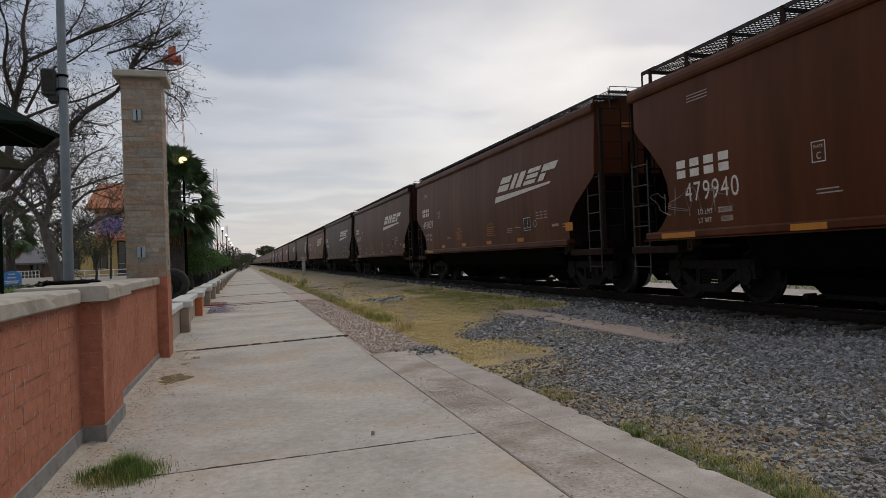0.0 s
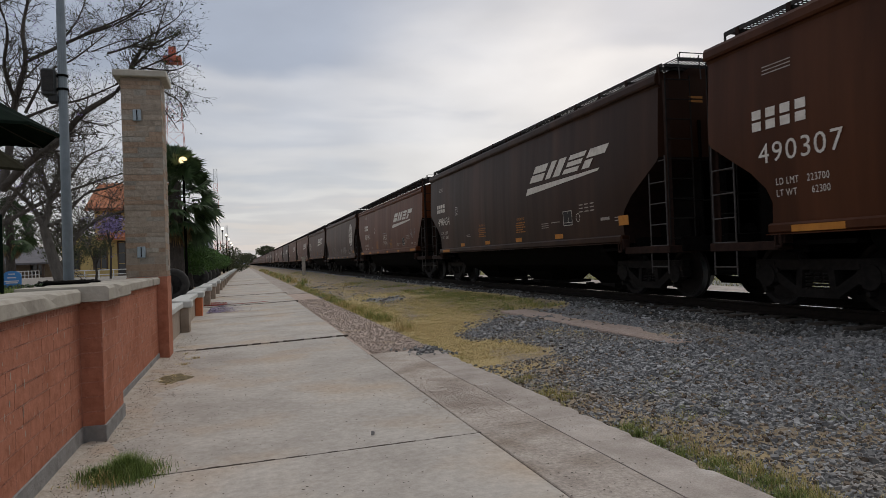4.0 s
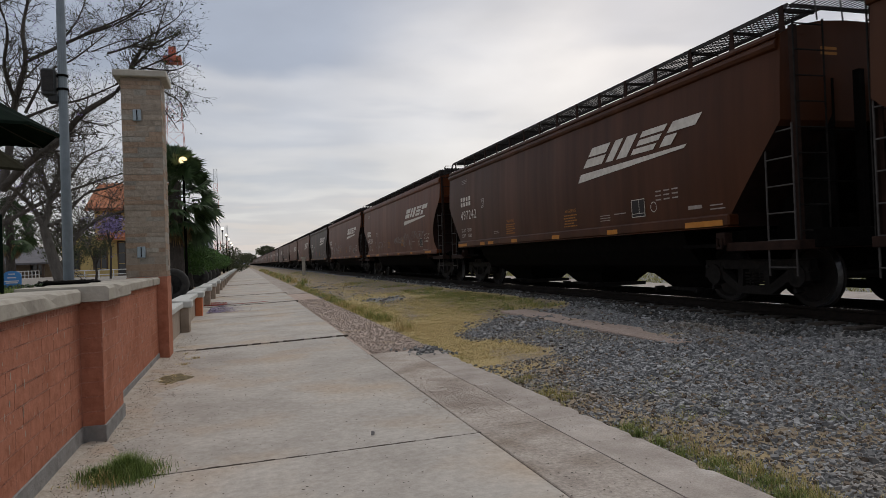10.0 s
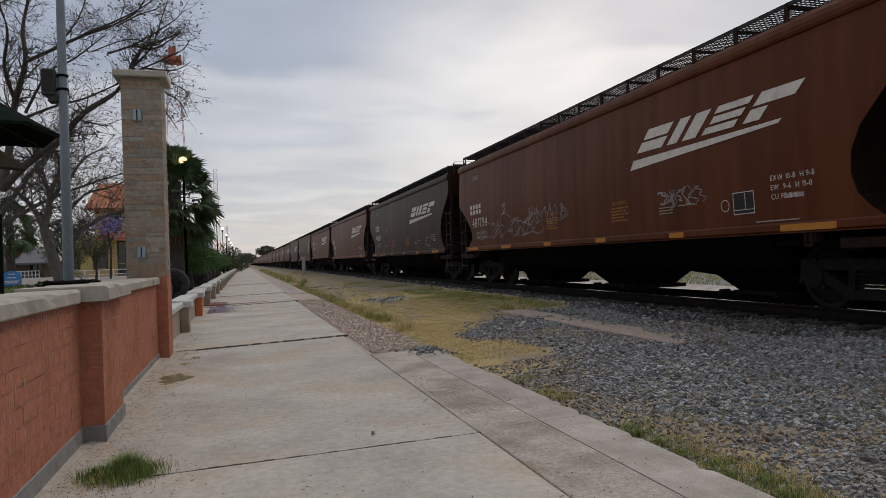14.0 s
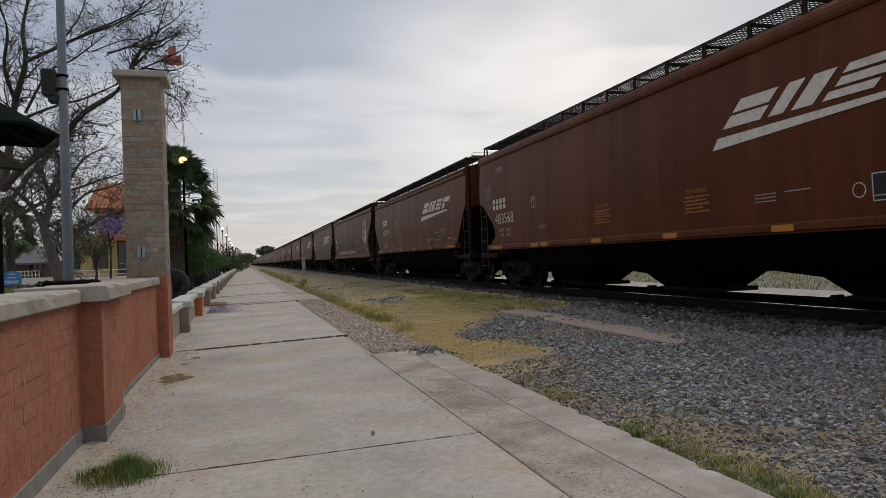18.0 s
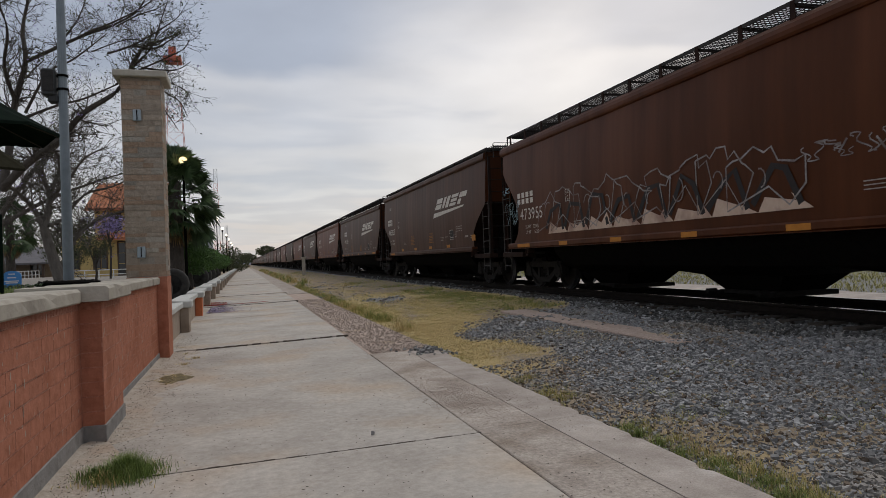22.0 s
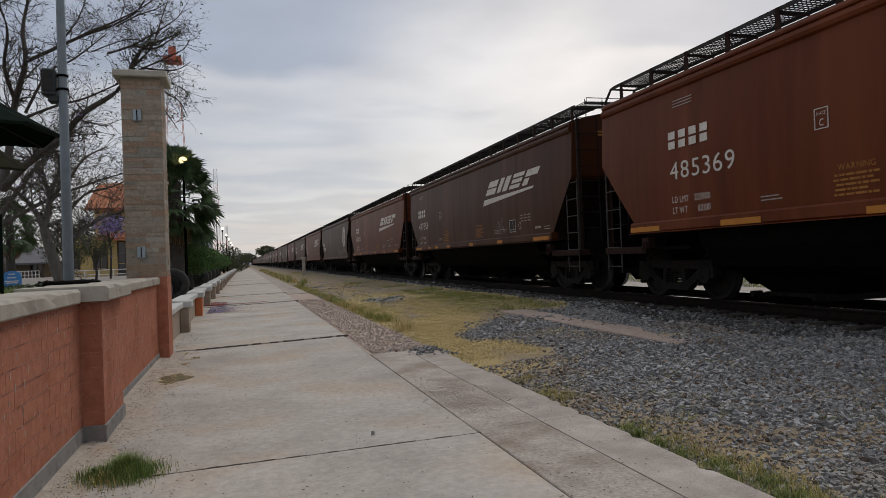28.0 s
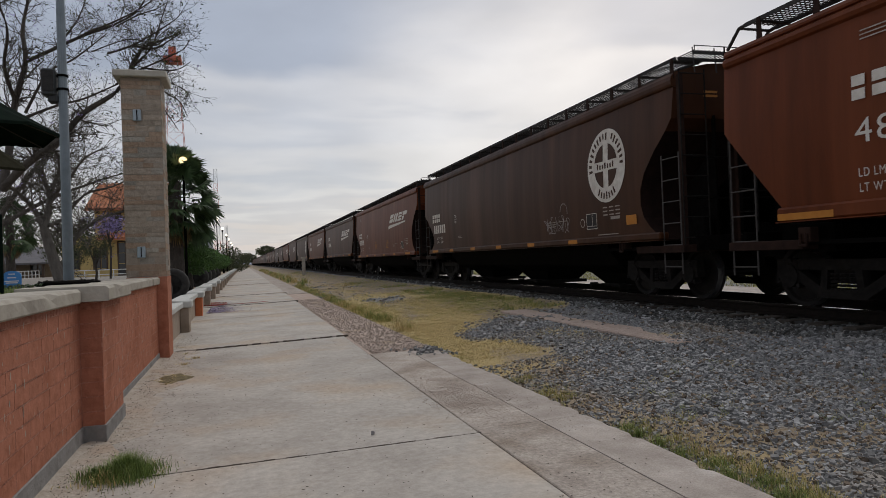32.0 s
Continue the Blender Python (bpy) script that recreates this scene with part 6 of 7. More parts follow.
# ---- lamps, masts, posts ----
M_GLOBE = glow("lit_globe", (1.0, 0.90, 0.74), 1.5)
M_WARMGLOBE = glow("warm_lit_globe", (1.0, 0.74, 0.40), 1.5)
for k in range(8):
    y = 27.0 + 16.75 * k if k else 24.2
    low = 0.0 if k else -0.372
    lp = base("street_lamp", -2.06 if k else -1.82, y, 0.52, "black park lamp post with a lit white globe", "street lamp", "row of park lamps")
    bm = bmesh.new()
    lathe(bm, ((0.10, 0.0), (0.10, 0.25), (0.05, 0.35), (0.033, 4.40 + low), (0.07, 4.45 + low), (0.12, 4.60 + low), (0.13, 4.63 + low)), 12)
    part("post", bm, M_BLACK, lp)
    bm = bmesh.new()
    gr = 0.165 if k else 0.135
    lathe(bm, [(0.0001 + gr * math.sin(math.pi * i / 8), 4.77 + low - gr * math.cos(math.pi * i / 8)) for i in range(9)], 16)
    part("globe", bm, M_GLOBE if k else M_WARMGLOBE, lp, "glowing white globe", smooth=True)

M_REDSTEEL = mat("red_mast_paint", (0.42, 0.10, 0.06), (0.50, 0.14, 0.08), 0.6, 4, 0.0)
M_GALV = mat("galvanised_steel", (0.34, 0.35, 0.37), (0.42, 0.43, 0.45), 0.5, 4, 0.0, metal=0.3)


def lattice(x, y, z1, w0, w1, label, red_top, name="lattice_mast", step=1.6, r=0.04, z_lo=0.0):
    ob = base(name, x, y, 0, label, "mast")
    corners = ((-1, -1), (1, -1), (1, 1), (-1, 1))
    n = int((z1 - z_lo) / step)
    for k0 in range(0, n, 4):
        tgt = Soup()
        for k in range(k0, min(n, k0 + 4)):
            za, zb = z_lo + step * k, z_lo + step * (k + 1)
            wa, wb = (w0 + (w1 - w0) * q / z1 for q in (za, zb))
            for i, (cx, cy) in enumerate(corners):
                dx, dy = corners[(i + 1) % 4]
                tgt.line([(cx * wa, cy * wa, za), (cx * wb, cy * wb, zb)], r, r, 4)
                tgt.line([(cx * wa, cy * wa, za), (dx * wb, dy * wb, zb)], r * 0.5, r * 0.5, 3)
                tgt.line([(cx * wb, cy * wb, zb), (dx * wb, dy * wb, zb)], r * 0.5, r * 0.5, 3)
        tagged(tgt.make("mast_section", M_GALV if (k0 // 4) % 2 else M_REDSTEEL, ob), kind="stuff")
    if red_top:
        bm = bmesh.new()
        box(bm, -red_top, red_top, -red_top, red_top, z1 - 0.2, z1 + 0.35, 0.05)
        box(bm, -red_top * 0.4, red_top * 0.4, -red_top * 0.4, red_top * 0.4, z1 + 0.35, z1 + 1.5, 0.05)
        part("platform", bm, M_REDSTEEL, ob, "orange platform and beacon")
    return ob


lattice(-6.75, 80, 24.0, 1.6, 0.52, "tall red and white lattice tower with orange platform", 0.95, r=0.032)
lattice(-7.4, 220, 33.0, 0.9, 0.45, "slender distant red and white lattice mast", 0.0, step=2.2, r=0.055)
lattice(-3.16, 150, 10.7, 0.25, 0.12, "thin distant steel mast over the trees", 0.0, step=1.6, r=0.05)
pst = base("concrete_post", 5.72, 69, 0, "short grey concrete marker post in the gravel", "post")
bm = bmesh.new()
box(bm, -0.16, 0.16, -0.14, 0.14, -0.1, 1.70, 0.03)
part("shaft", bm, M_COPING, pst)
bm = bmesh.new()
box(bm, -0.26, 0.26, -0.18, 0.18, 1.70, 1.90, 0.03)
part("head", bm, M_COPING, pst)

# upright old tyres along the planting strip
M_RUBBER = mat("old_rubber", (0.022, 0.021, 0.020), (0.045, 0.043, 0.040), 0.85, 8, 0.1, spec=0.2)
for k, (x, y) in enumerate(((-1.84, 15.2), (-1.80, 19.3), (-1.78, 29.4), (-1.85, 34), (-1.85, 39), (-1.85, 44))):
    ty = base("tyre", x, y, 0.52 + 0.42, "old black rubber tyre set upright in the planting strip", "tyre", "upright tyres", rz=74)
    bm = bmesh.new()
    prof = [(0.26, -0.09), (0.34, -0.12), (0.405, -0.10), (0.42, 0.0), (0.405, 0.10), (0.34, 0.12), (0.26, 0.09), (0.25, 0.0)]
    lathe(bm, [(r, h) for r, h in prof + prof[:1]], 26, "X")
    part("tread", bm, M_RUBBER, ty, smooth=True)
    bm = bmesh.new()
    lathe(bm, ((0.0001, 0.04), (0.14, 0.04), (0.25, 0.02), (0.25, -0.02), (0.14, -0.04), (0.0001, -0.04)), 20, "X")
    part("rim", bm, M_GALV, ty)

# ---- houses ----
M_OCHRE = mat("ochre_stucco", (0.46, 0.335, 0.125), (0.55, 0.41, 0.17), 0.9, 4, 0.1, stain=(0.42, 0.30, 0.11), stain_scale=0.6)
M_TILE = mat("terracotta_tile", (0.33, 0.12, 0.058), (0.44, 0.18, 0.090), 0.85, 5, 0.1, vary=0.25)
M_SLATE = mat("grey_roof_sheet", (0.09, 0.085, 0.09), (0.13, 0.125, 0.13), 0.8, 3, 0.1)
M_GLASS = mat("dark_pane", (0.015, 0.018, 0.02), (0.02, 0.024, 0.028), 0.08, 4, 0.0, spec=0.6)
M_WOOD = mat("brown_joinery", (0.05, 0.03, 0.02), (0.08, 0.05, 0.03), 0.7, 8, 0.05)
M_WHITEPAINT = mat("white_rail_paint", (0.62, 0.62, 0.60), (0.72, 0.72, 0.70), 0.6, 6, 0.0)


def window(parent, x, y, z, w, h, name="window", frame_mat=M_WOOD, cols=2, rows=2):
    """A framed window on a wall that faces -y."""
    bm = bmesh.new()
    box(bm, x - w / 2, x + w / 2, y - 0.02, y + 0.05, z, z + 0.08)
    box(bm, x - w / 2, x + w / 2, y - 0.02, y + 0.05, z + h - 0.08, z + h)
    for k in range(cols + 1):
        xx = x - w / 2 + (w - 0.07) * k / cols
        box(bm, xx, xx + 0.07, y - 0.022, y + 0.05, z + 0.08, z + h - 0.08)
    win = part(name, bm, frame_mat, parent)
    for i in range(cols):
        for j in range(rows):
            bm = bmesh.new()
            x0 = x - w / 2 + w * i / cols + 0.05
            z0 = z + 0.09 + (h - 0.18) * j / rows
            box(bm, x0, x0 + w / cols - 0.08, y + 0.005, y + 0.02, z0 + 0.015, z0 + (h - 0.18) / rows - 0.015)
            part("pane", bm, M_GLASS, win)
    return win


house = base("yellow_house", 0, 42, GZ, "two-storey ochre yellow station house with terracotta roofs", "house")
bm = bmesh.new()
box(bm, -9.6, -4.3, 0.0, 8.0, -0.1, 2.25)
part("wall", bm, M_OCHRE, house)
bm = bmesh.new()
box(bm, -8.0, -4.3, 0.6, 8.0, 2.25, 3.9)
part("wall", bm, M_OCHRE, house)
for x0, x1, y0, y1, z0, z1 in ((-7.7, -4.2, -0.9, 0.6, 2.05, 2.42), (-8.4, -4.1, -0.1, 4.0, 3.75, 5.6)):
    roof = part("roof", bmesh.new(), M_TILE, house)
    bm = bmesh.new()
    v = [bm.verts.new(p) for p in ((x0, y0, z0), (x1, y0, z0), (x1, y1, z1), (x0, y1, z1), (x0, y0, z0 - 0.08), (x1, y0, z0 - 0.08), (x1, y1, z1 - 0.08), (x0, y1, z1 - 0.08))]
    for q in ((0, 1, 2, 3), (7, 6, 5, 4), (0, 4, 5, 1), (1, 5, 6, 2), (2, 6, 7, 3), (3, 7, 4, 0)):
        bm.faces.new([v[i] for i in q])
    bm.to_mesh(roof.data)
    bm.free()
    n = int((x1 - x0) / 0.24)
    ang = math.degrees(math.atan2(z1 - z0, y1 - y0))
    ln = math.hypot(y1 - y0, z1 - z0)
    bm = bmesh.new()
    for i in range(7):
        a0, a1 = math.pi * i / 7, math.pi * (i + 1) / 7
        bm.faces.new([bm.verts.new(p) for p in ((0.1 * math.cos(a0), 0, 0.07 * math.sin(a0)), (0.1 * math.cos(a1), 0, 0.07 * math.sin(a1)), (0.1 * math.cos(a1), ln, 0.07 * math.sin(a1)), (0.1 * math.cos(a0), ln, 0.07 * math.sin(a0)))])
    tile_me = bpy.data.meshes.new("roof_tile")
    bm.to_mesh(tile_me)
    bm.free()
    tile_me.materials.append(M_TILE)
    for k in range(n):
        t = new("roof_tile", tile_me)
        t.parent = roof
        t.matrix_basis = pose(x0 + 0.12 + 0.24 * k, y0 - 0.02, z0 + 0.01, ang)
window(house, -7.65, -0.01, 0.35, 0.75, 1.25)
window(house, -9.05, -0.01, 0.35, 0.75, 1.25)
window(house, -6.35, -0.01, 0.0, 0.85, 1.95, "door", rows=3)
window(house, -6.9, 0.59, 2.55, 0.6, 1.0)
for x in (-7.4, -5.4):
    bm = bmesh.new()
    box(bm, x - 0.05, x + 0.05, -0.75, 0.0, 1.98, 2.05)
    box(bm, x - 0.05, x + 0.05, -0.08, 0.0, 1.5, 2.05)
    part("bracket", bm, M_WOOD, house)

hall = base("grey_roofed_hall", -15, 50, GZ, "long low hall with a grey sheet roof and veranda", "building")
bm = bmesh.new()
box(bm, -8, 2.6, 2.2, 9, -0.1, 1.1)
part("wall", bm, mat("tan_stucco", (0.22, 0.17, 0.12), (0.28, 0.22, 0.16), 0.9, 3, 0.1), hall)
bm = bmesh.new()
v = [bm.verts.new(p) for p in ((-8.5, 0, 0.99), (2.9, 0, 0.99), (2.0, 5, 2.15), (-8.5, 5, 2.15), (-8.5, 0, 0.87), (2.9, 0, 0.87), (2.0, 5, 2.0), (-8.5, 5, 2.0))]
for q in ((0, 1, 2, 3), (7, 6, 5, 4), (0, 4, 5, 1), (1, 5, 6, 2), (2, 6, 7, 3), (3, 7, 4, 0)):
    bm.faces.new([v[i] for i in q])
part("roof", bm, M_SLATE, hall)
for k in range(7):
    bm = bmesh.new()
    x = -7.5 + 1.65 * k
    box(bm, x - 0.07, x + 0.07, 0.25, 0.4, -0.05, 0.90)
    part("veranda_post", bm, M_WOOD, hall)
for k in range(4):
    window(hall, -6.5 + 2.7 * k, 2.19, 0.05, 0.9, 0.9)


def railing(x0, x1, y0, y1, z, h, posts, label, name="railing"):
    ob = base(name, 0, 0, 0, label, "railing", "white railings")
    for q in (0.45, 1.0):
        bm = bmesh.new()
        tube(bm, (x0, y0, z + h * q), (x1, y1, z + h * q), 0.022, sides=6)
        part("rail", bm, M_WHITEPAINT, ob)
    for k in range(posts):
        f = k / (posts - 1)
        bm = bmesh.new()
        tube(bm, (x0 + (x1 - x0) * f, y0 + (y1 - y0) * f, z), (x0 + (x1 - x0) * f, y0 + (y1 - y0) * f, z + h), 0.024, sides=6)
        part("baluster", bm, M_WHITEPAINT, ob)
    return ob


railing(-8.2, -3.4, 35, 31, GZ, 0.36, 8, "low white tubular railing before the yellow house")
railing(-19, -12.4, 48.6, 48.6, GZ, 0.45, 34, "white balustrade along the hall veranda")
shed = base("dark_shed", -3.15, 58, 0.52, "dark flat-roofed kiosk beyond the palms", "building")
bm = bmesh.new()
box(bm, -1.6, 0.7, 0, 4, 0, 3.1, 0.02)
part("wall", bm, M_SLATE, shed)
bm = bmesh.new()
box(bm, -1.7, 0.8, -0.3, 4.2, 3.1, 3.25, 0.02)
part("roof", bm, M_PLINTH, shed)
bm = bmesh.new()
box(bm, 0.25, 0.85, -0.6, -0.5, 2.1, 2.75, 0.02)
part("sign_board", bm, M_GALV, shed, "pale blank sign board")

# ---- beyond the track ----
bm = bmesh.new()
box(bm, 13.5, 15.6, -20, 300, -0.1, 0.06)
tagged(part("far_platform", bm, M_KERB, None), "pale concrete platform strip beyond the track", "platform", kind="structure")
s = Soup()
for _ in range(9000):
    x, y = R.uniform(15.7, 30), R.uniform(6, 60)
    h = 0.10 + 0.22 * max(0, noise.noise((x * 0.3, y * 0.2, 9)))
    for _ in range(3):
        blade(s, x + R.gauss(0, 0.1), y + R.gauss(0, 0.1), 0.0, h * R.uniform(0.5, 1.2), 0.014, h * 0.8)
tagged(s.make("far_grass", M_OLIVE), "rough yellow-green grass field beyond the platform", "grass", kind="stuff")
yard = base("low_white_wall", 31, 0, 0, "low whitewashed boundary wall beyond the field", "wall", kind="structure")
bm = bmesh.new()
box(bm, 0, 0.25, -10, 140, -0.1, 1.2)
part("wall_body", bm, M_WHITEPAINT, yard)
ridge_v = []
for k in range(61):
    x = -2200 + 4400 * k / 60
    h = 14 + 26 * (0.5 + 0.5 * noise.noise((k * 0.21, 0.4, 2.0)))
    ridge_v += [(x, 3900, -5), (x, 3900 + 60, h)]
me = bpy.data.meshes.new("backdrop")
me.from_pydata(ridge_v, [], [(2 * k, 2 * k + 2, 2 * k + 3, 2 * k + 1) for k in range(60)])
tagged(part_of("backdrop", me, mat("hazy_blue_hill", (0.30, 0.34, 0.42), (0.33, 0.37, 0.44), 1.0, 0.01, 0.0), None), "hazy blue line of distant hills", "hills", kind="structure")

# ---- bricks and stone strips, nearest first ----
courses(wall, WALL_X, 3.3, 6.08, PZ0, PZ1, "y")
courses(wall, 6.09, WALL_X + 0.005, -1.115, PZ0, PZ1, "x", bl=0.30)
courses(wall, -1.115, 6.10, 6.98, PZ0, PZ1, "y")
s = Soup()
row, z = 0, 0.10
while z + 0.03 < PZ1:
    p = 7.00 - (BR_L / 2 if row % 2 else 0)
    while p < 11.2:
        a, b = max(p, 7.00), min(p + BR_L, 11.22)
        if b - a > 0.03:
            x1 = WALL_X + 0.0008 + R.uniform(-0.0005, 0.0005)
            z1 = min(z + BR_H, PZ1)
            x0 = x1 - 0.02
            s.add([(x0, a, z), (x1, a, z), (x1, b, z), (x0, b, z), (x0, a, z1), (x1, a, z1), (x1, b, z1), (x0, b, z1)], [(0, 1, 5, 4), (1, 2, 6, 5), (2, 3, 7, 6), (4, 5, 6, 7), (0, 3, 2, 1)])
        p += BR_L + JT
    z += BR_H + JT
    row += 1
tagged(s.make("brickwork", mat("red_brick_far", (0.355, 0.138, 0.082), (0.49, 0.200, 0.127), 0.92, 11.0, 0.22, stain=(0.29, 0.098, 0.050), stain_scale=1.6, stain_at=0.52, vary=0.045, spec=0.15, island=True), wall), kind="stuff")
bm = bmesh.new()
box(bm, -CW - 0.006, CW + 0.012, -CW - 0.014, CW, 0.0, 1.26)
part("red_base", bm, M_BRICK, column, "red brick painted lower shaft")
strips(-CW, -CW, CW, 1.27, 4.29, "x")
strips(CW, -CW, CW, 1.27, 4.29, "y")

# pale flecks where the red wash has come off, and joints rubbed pale or dirty
flecks, pale, dirty = Soup(), Soup(), Soup()


def on_wall(y, lift):
    return (-1.115 if 6.09 < y < 6.98 else WALL_X) + lift


for _ in range(190):
    y, z = R.uniform(3.6, 11.0), R.uniform(0.2, 1.1)
    x = on_wall(y, 0.0035)
    l, w = R.uniform(0.008, 0.032), R.uniform(0.003, 0.008)
    flecks.add([(x, y - w, z - l), (x, y + w * 0.6, z - l * 0.7), (x, y + w, z + l), (x, y - w * 0.5, z + l * 0.8)], [(0, 1, 2, 3)])
for _ in range(360):
    k = R.randrange(1, 9)
    y, z = R.uniform(3.5, 11.0), PZ0 + k * (BR_H + JT) - JT / 2 + R.uniform(-0.003, 0.003)
    y1 = y + R.uniform(0.04, 0.30)
    if on_wall(y, 0) != on_wall(y1, 0) or z > PZ1 - 0.02:
        continue
    x, h = on_wall(y, 0.003), R.uniform(0.0010, 0.0026)
    (pale if R.random() < 0.62 else dirty).add([(x, y, z - h), (x, (y + y1) / 2, z - h * R.uniform(0.3, 1.4)), (x, y1, z - h * 0.4), (x, y1, z + h * 0.5), (x, (y + y1) / 2, z + h), (x, y, z + h * 0.6)], [(0, 1, 2, 3, 4, 5)])
tagged(flecks.make("whitewash_flecks", M_COPING), "pale flecks and drips on the red brick wall", "flecks", kind="stuff")
tagged(pale.make("rubbed_joints", mat("rubbed_mortar", (0.43, 0.22, 0.15), (0.52, 0.30, 0.22), 0.95, 20, 0.1)), "pale rubbed mortar joints on the red brick wall", "mortar", kind="stuff")
tagged(dirty.make("dirty_joints", mat("dirty_mortar", (0.20, 0.078, 0.050), (0.27, 0.108, 0.070), 0.95, 20, 0.1)), "dark dirty mortar joints on the red brick wall", "mortar", kind="stuff")


# ---- lettering, patches and spray paint on the wagons' near sides ----
def on_side(L, a, z, lift=0.007):
    """A point on the near side: a metres behind the front coupling line, z over the rail."""
    return (-side_x(z) - 0.011 - lift, -L / 2 + a, z)


def quad(bm, L, pts, lift=0.007):
    bm.faces.new([bm.verts.new(on_side(L, a, z, lift)) for a, z in pts])


def bar(bm, L, a0, a1, z0, z1, lift=0.007):
    quad(bm, L, ((a0, z0), (a1, z0), (a1, z1), (a0, z1)), lift)


glyphs = {}


def glyph(ch):
    """Triangles of a character of the built-in font, one unit high, and its advance."""
    if ch not in glyphs:
        cu = bpy.data.curves.new("glyph", "FONT")
        cu.body = ch
        cu.resolution_u = 3
        ob = bpy.data.objects.new("glyph", cu)
        me = bpy.data.meshes.new_from_object(ob)
        vs = [(v.co.x, v.co.y) for v in me.vertices]
        fs = [tuple(p.vertices) for p in me.polygons]
        w = max((v[0] for v in vs), default=0.3) + 0.10
        bpy.data.objects.remove(ob)
        bpy.data.curves.remove(cu)
        bpy.data.meshes.remove(me)
        glyphs[ch] = (vs, fs, w)
    return glyphs[ch]


def words(bm, L, text, a, z, h, squeeze=0.8, lift=0.007):
    """Writes text from a (its left end as one reads it) towards the wagon's front."""
    s = h / 0.70
    pen = 0.0
    for ch in text:
        if ch == " ":
            pen += 0.35
            continue
        vs, fs, w = glyph(ch)
        made = [bm.verts.new(on_side(L, a - (pen + x) * s * squeeze, z + y * s, lift)) for x, y in vs]
        for f in fs:
            bm.faces.new([made[i] for i in f])
        pen += w
    return a - pen * s * squeeze


def flat_part(name, car, material, draw, label=""):
    bm = bmesh.new()
    draw(bm)
    bmesh.ops.recalc_face_normals(bm, faces=bm.faces[:])
    return part(name, bm, material, car, label)


def big_logo(bm, L, a):
    """Four slanted blocks, split in different ways, over a tapering underline."""
    splits = (((2.69, 2.86, 0.0, 0.78), (2.90, 3.07, 0.0, 0.74)), ((2.69, 3.07, 0.0, 0.28), (2.69, 3.07, 0.42, 0.78)),
              ((2.69, 2.79, 0.0, 0.74), (2.83, 2.93, 0.05, 0.76), (2.97, 3.07, 0.02, 0.78)), ((2.69, 2.86, 0.0, 0.34), (2.90, 3.07, 0.0, 0.78)))
    for k, pieces in enumerate(splits):
        l = a - 0.24 - 0.93 * k
        for z0, z1, p, q in pieces:
            sh = (z0 - 2.69) * 1.05
            sh2 = (z1 - 2.69) * 1.05
            quad(bm, L, ((l - p - sh, z0), (l - q - sh, z0), (l - q - sh2, z1), (l - p - sh2, z1)))
    quad(bm, L, ((a, 2.40), (a - 3.72, 2.575), (a - 3.80, 2.63), (a - 0.12, 2.57)))


def ring_arc(bm, L, ac, zc, r0, r1, t0, t1, n, lift):
    for k in range(n):
        p, q = t0 + (t1 - t0) * k / n, t0 + (t1 - t0) * (k + 1) / n
        quad(bm, L, [(ac - r * math.cos(t), zc + r * math.sin(t)) for r, t in ((r0, p), (r1, p), (r1, q), (r0, q))], lift)


def emblem(car, L, P, worn=False, ac=2.95, zc=2.63, r=0.74):
    disc = flat_part("round_emblem", car, M_DIM if worn else M_WHITE, lambda bm: ring_arc(bm, L, ac, zc, 0.02, r, 0, 2 * math.pi, 40, 0.007), "faded white round emblem with a cross")

    if worn:
        flat_part("fresh_quarter", disc, M_WHITE, lambda bm: ring_arc(bm, L, ac, zc, 0.02, r, -2.0, 0.12, 16, 0.009))

    for k in range(4):
        t = math.pi / 2 * k + math.pi / 4
        pts = [(ac - 0.45 * math.cos(t - 0.56 + 1.12 * j / 6), zc + 0.45 * math.sin(t - 0.56 + 1.12 * j / 6)) for j in range(7)]
        pts.append((ac - 0.138 * math.cos(t), zc + 0.138 * math.sin(t)))
        flat_part("emblem_sector", disc, P, lambda bm: quad(bm, L, pts, 0.011))

    for n, t0, t1 in ((18, 3.35, -0.10), (7, -2.15, -0.95)):
        for k in range(n):
            if n == 18 and k == 10:
                continue
            t = t0 + (t1 - t0) * (k + 0.5) / n
            d = abs(t1 - t0) / n * 0.24
            flat_part("emblem_lettering_bar", disc, P, lambda bm: ring_arc(bm, L, ac, zc, r * (0.74 if k % 3 else 0.70), r * 0.90, t - d, t + d, 2, 0.011))
    for k in range(7):
        flat_part("emblem_lettering_bar", disc, P, lambda bm: bar(bm, L, ac + 0.34 - 0.10 * k, ac + 0.285 - 0.10 * k, zc - 0.055, zc + (0.065 if k % 3 == 0 else 0.035), 0.011))


def ribbon(bm, L, pts, w, lift=0.009):
    """One unbroken stroke of even width along points."""
    line = [Vector(q) for q in pts]
    line = [q for k, q in enumerate(line) if not k or (q - line[k - 1]).length > 1e-4]
    pairs = []
    for k, q in enumerate(line):
        d = line[min(k + 1, len(line) - 1)] - line[max(k - 1, 0)]
        if d.length < 1e-4:
            d = Vector((0, 1))
        n = Vector((-d.y, d.x)).normalized() * w
        pairs.append([bm.verts.new(on_side(L, q.x + e * n.x, q.y + e * n.y, lift)) for e in (1, -1)])
    for (a, b), (c, d) in zip(pairs, pairs[1:]):
        bm.faces.new((a, c, d, b))


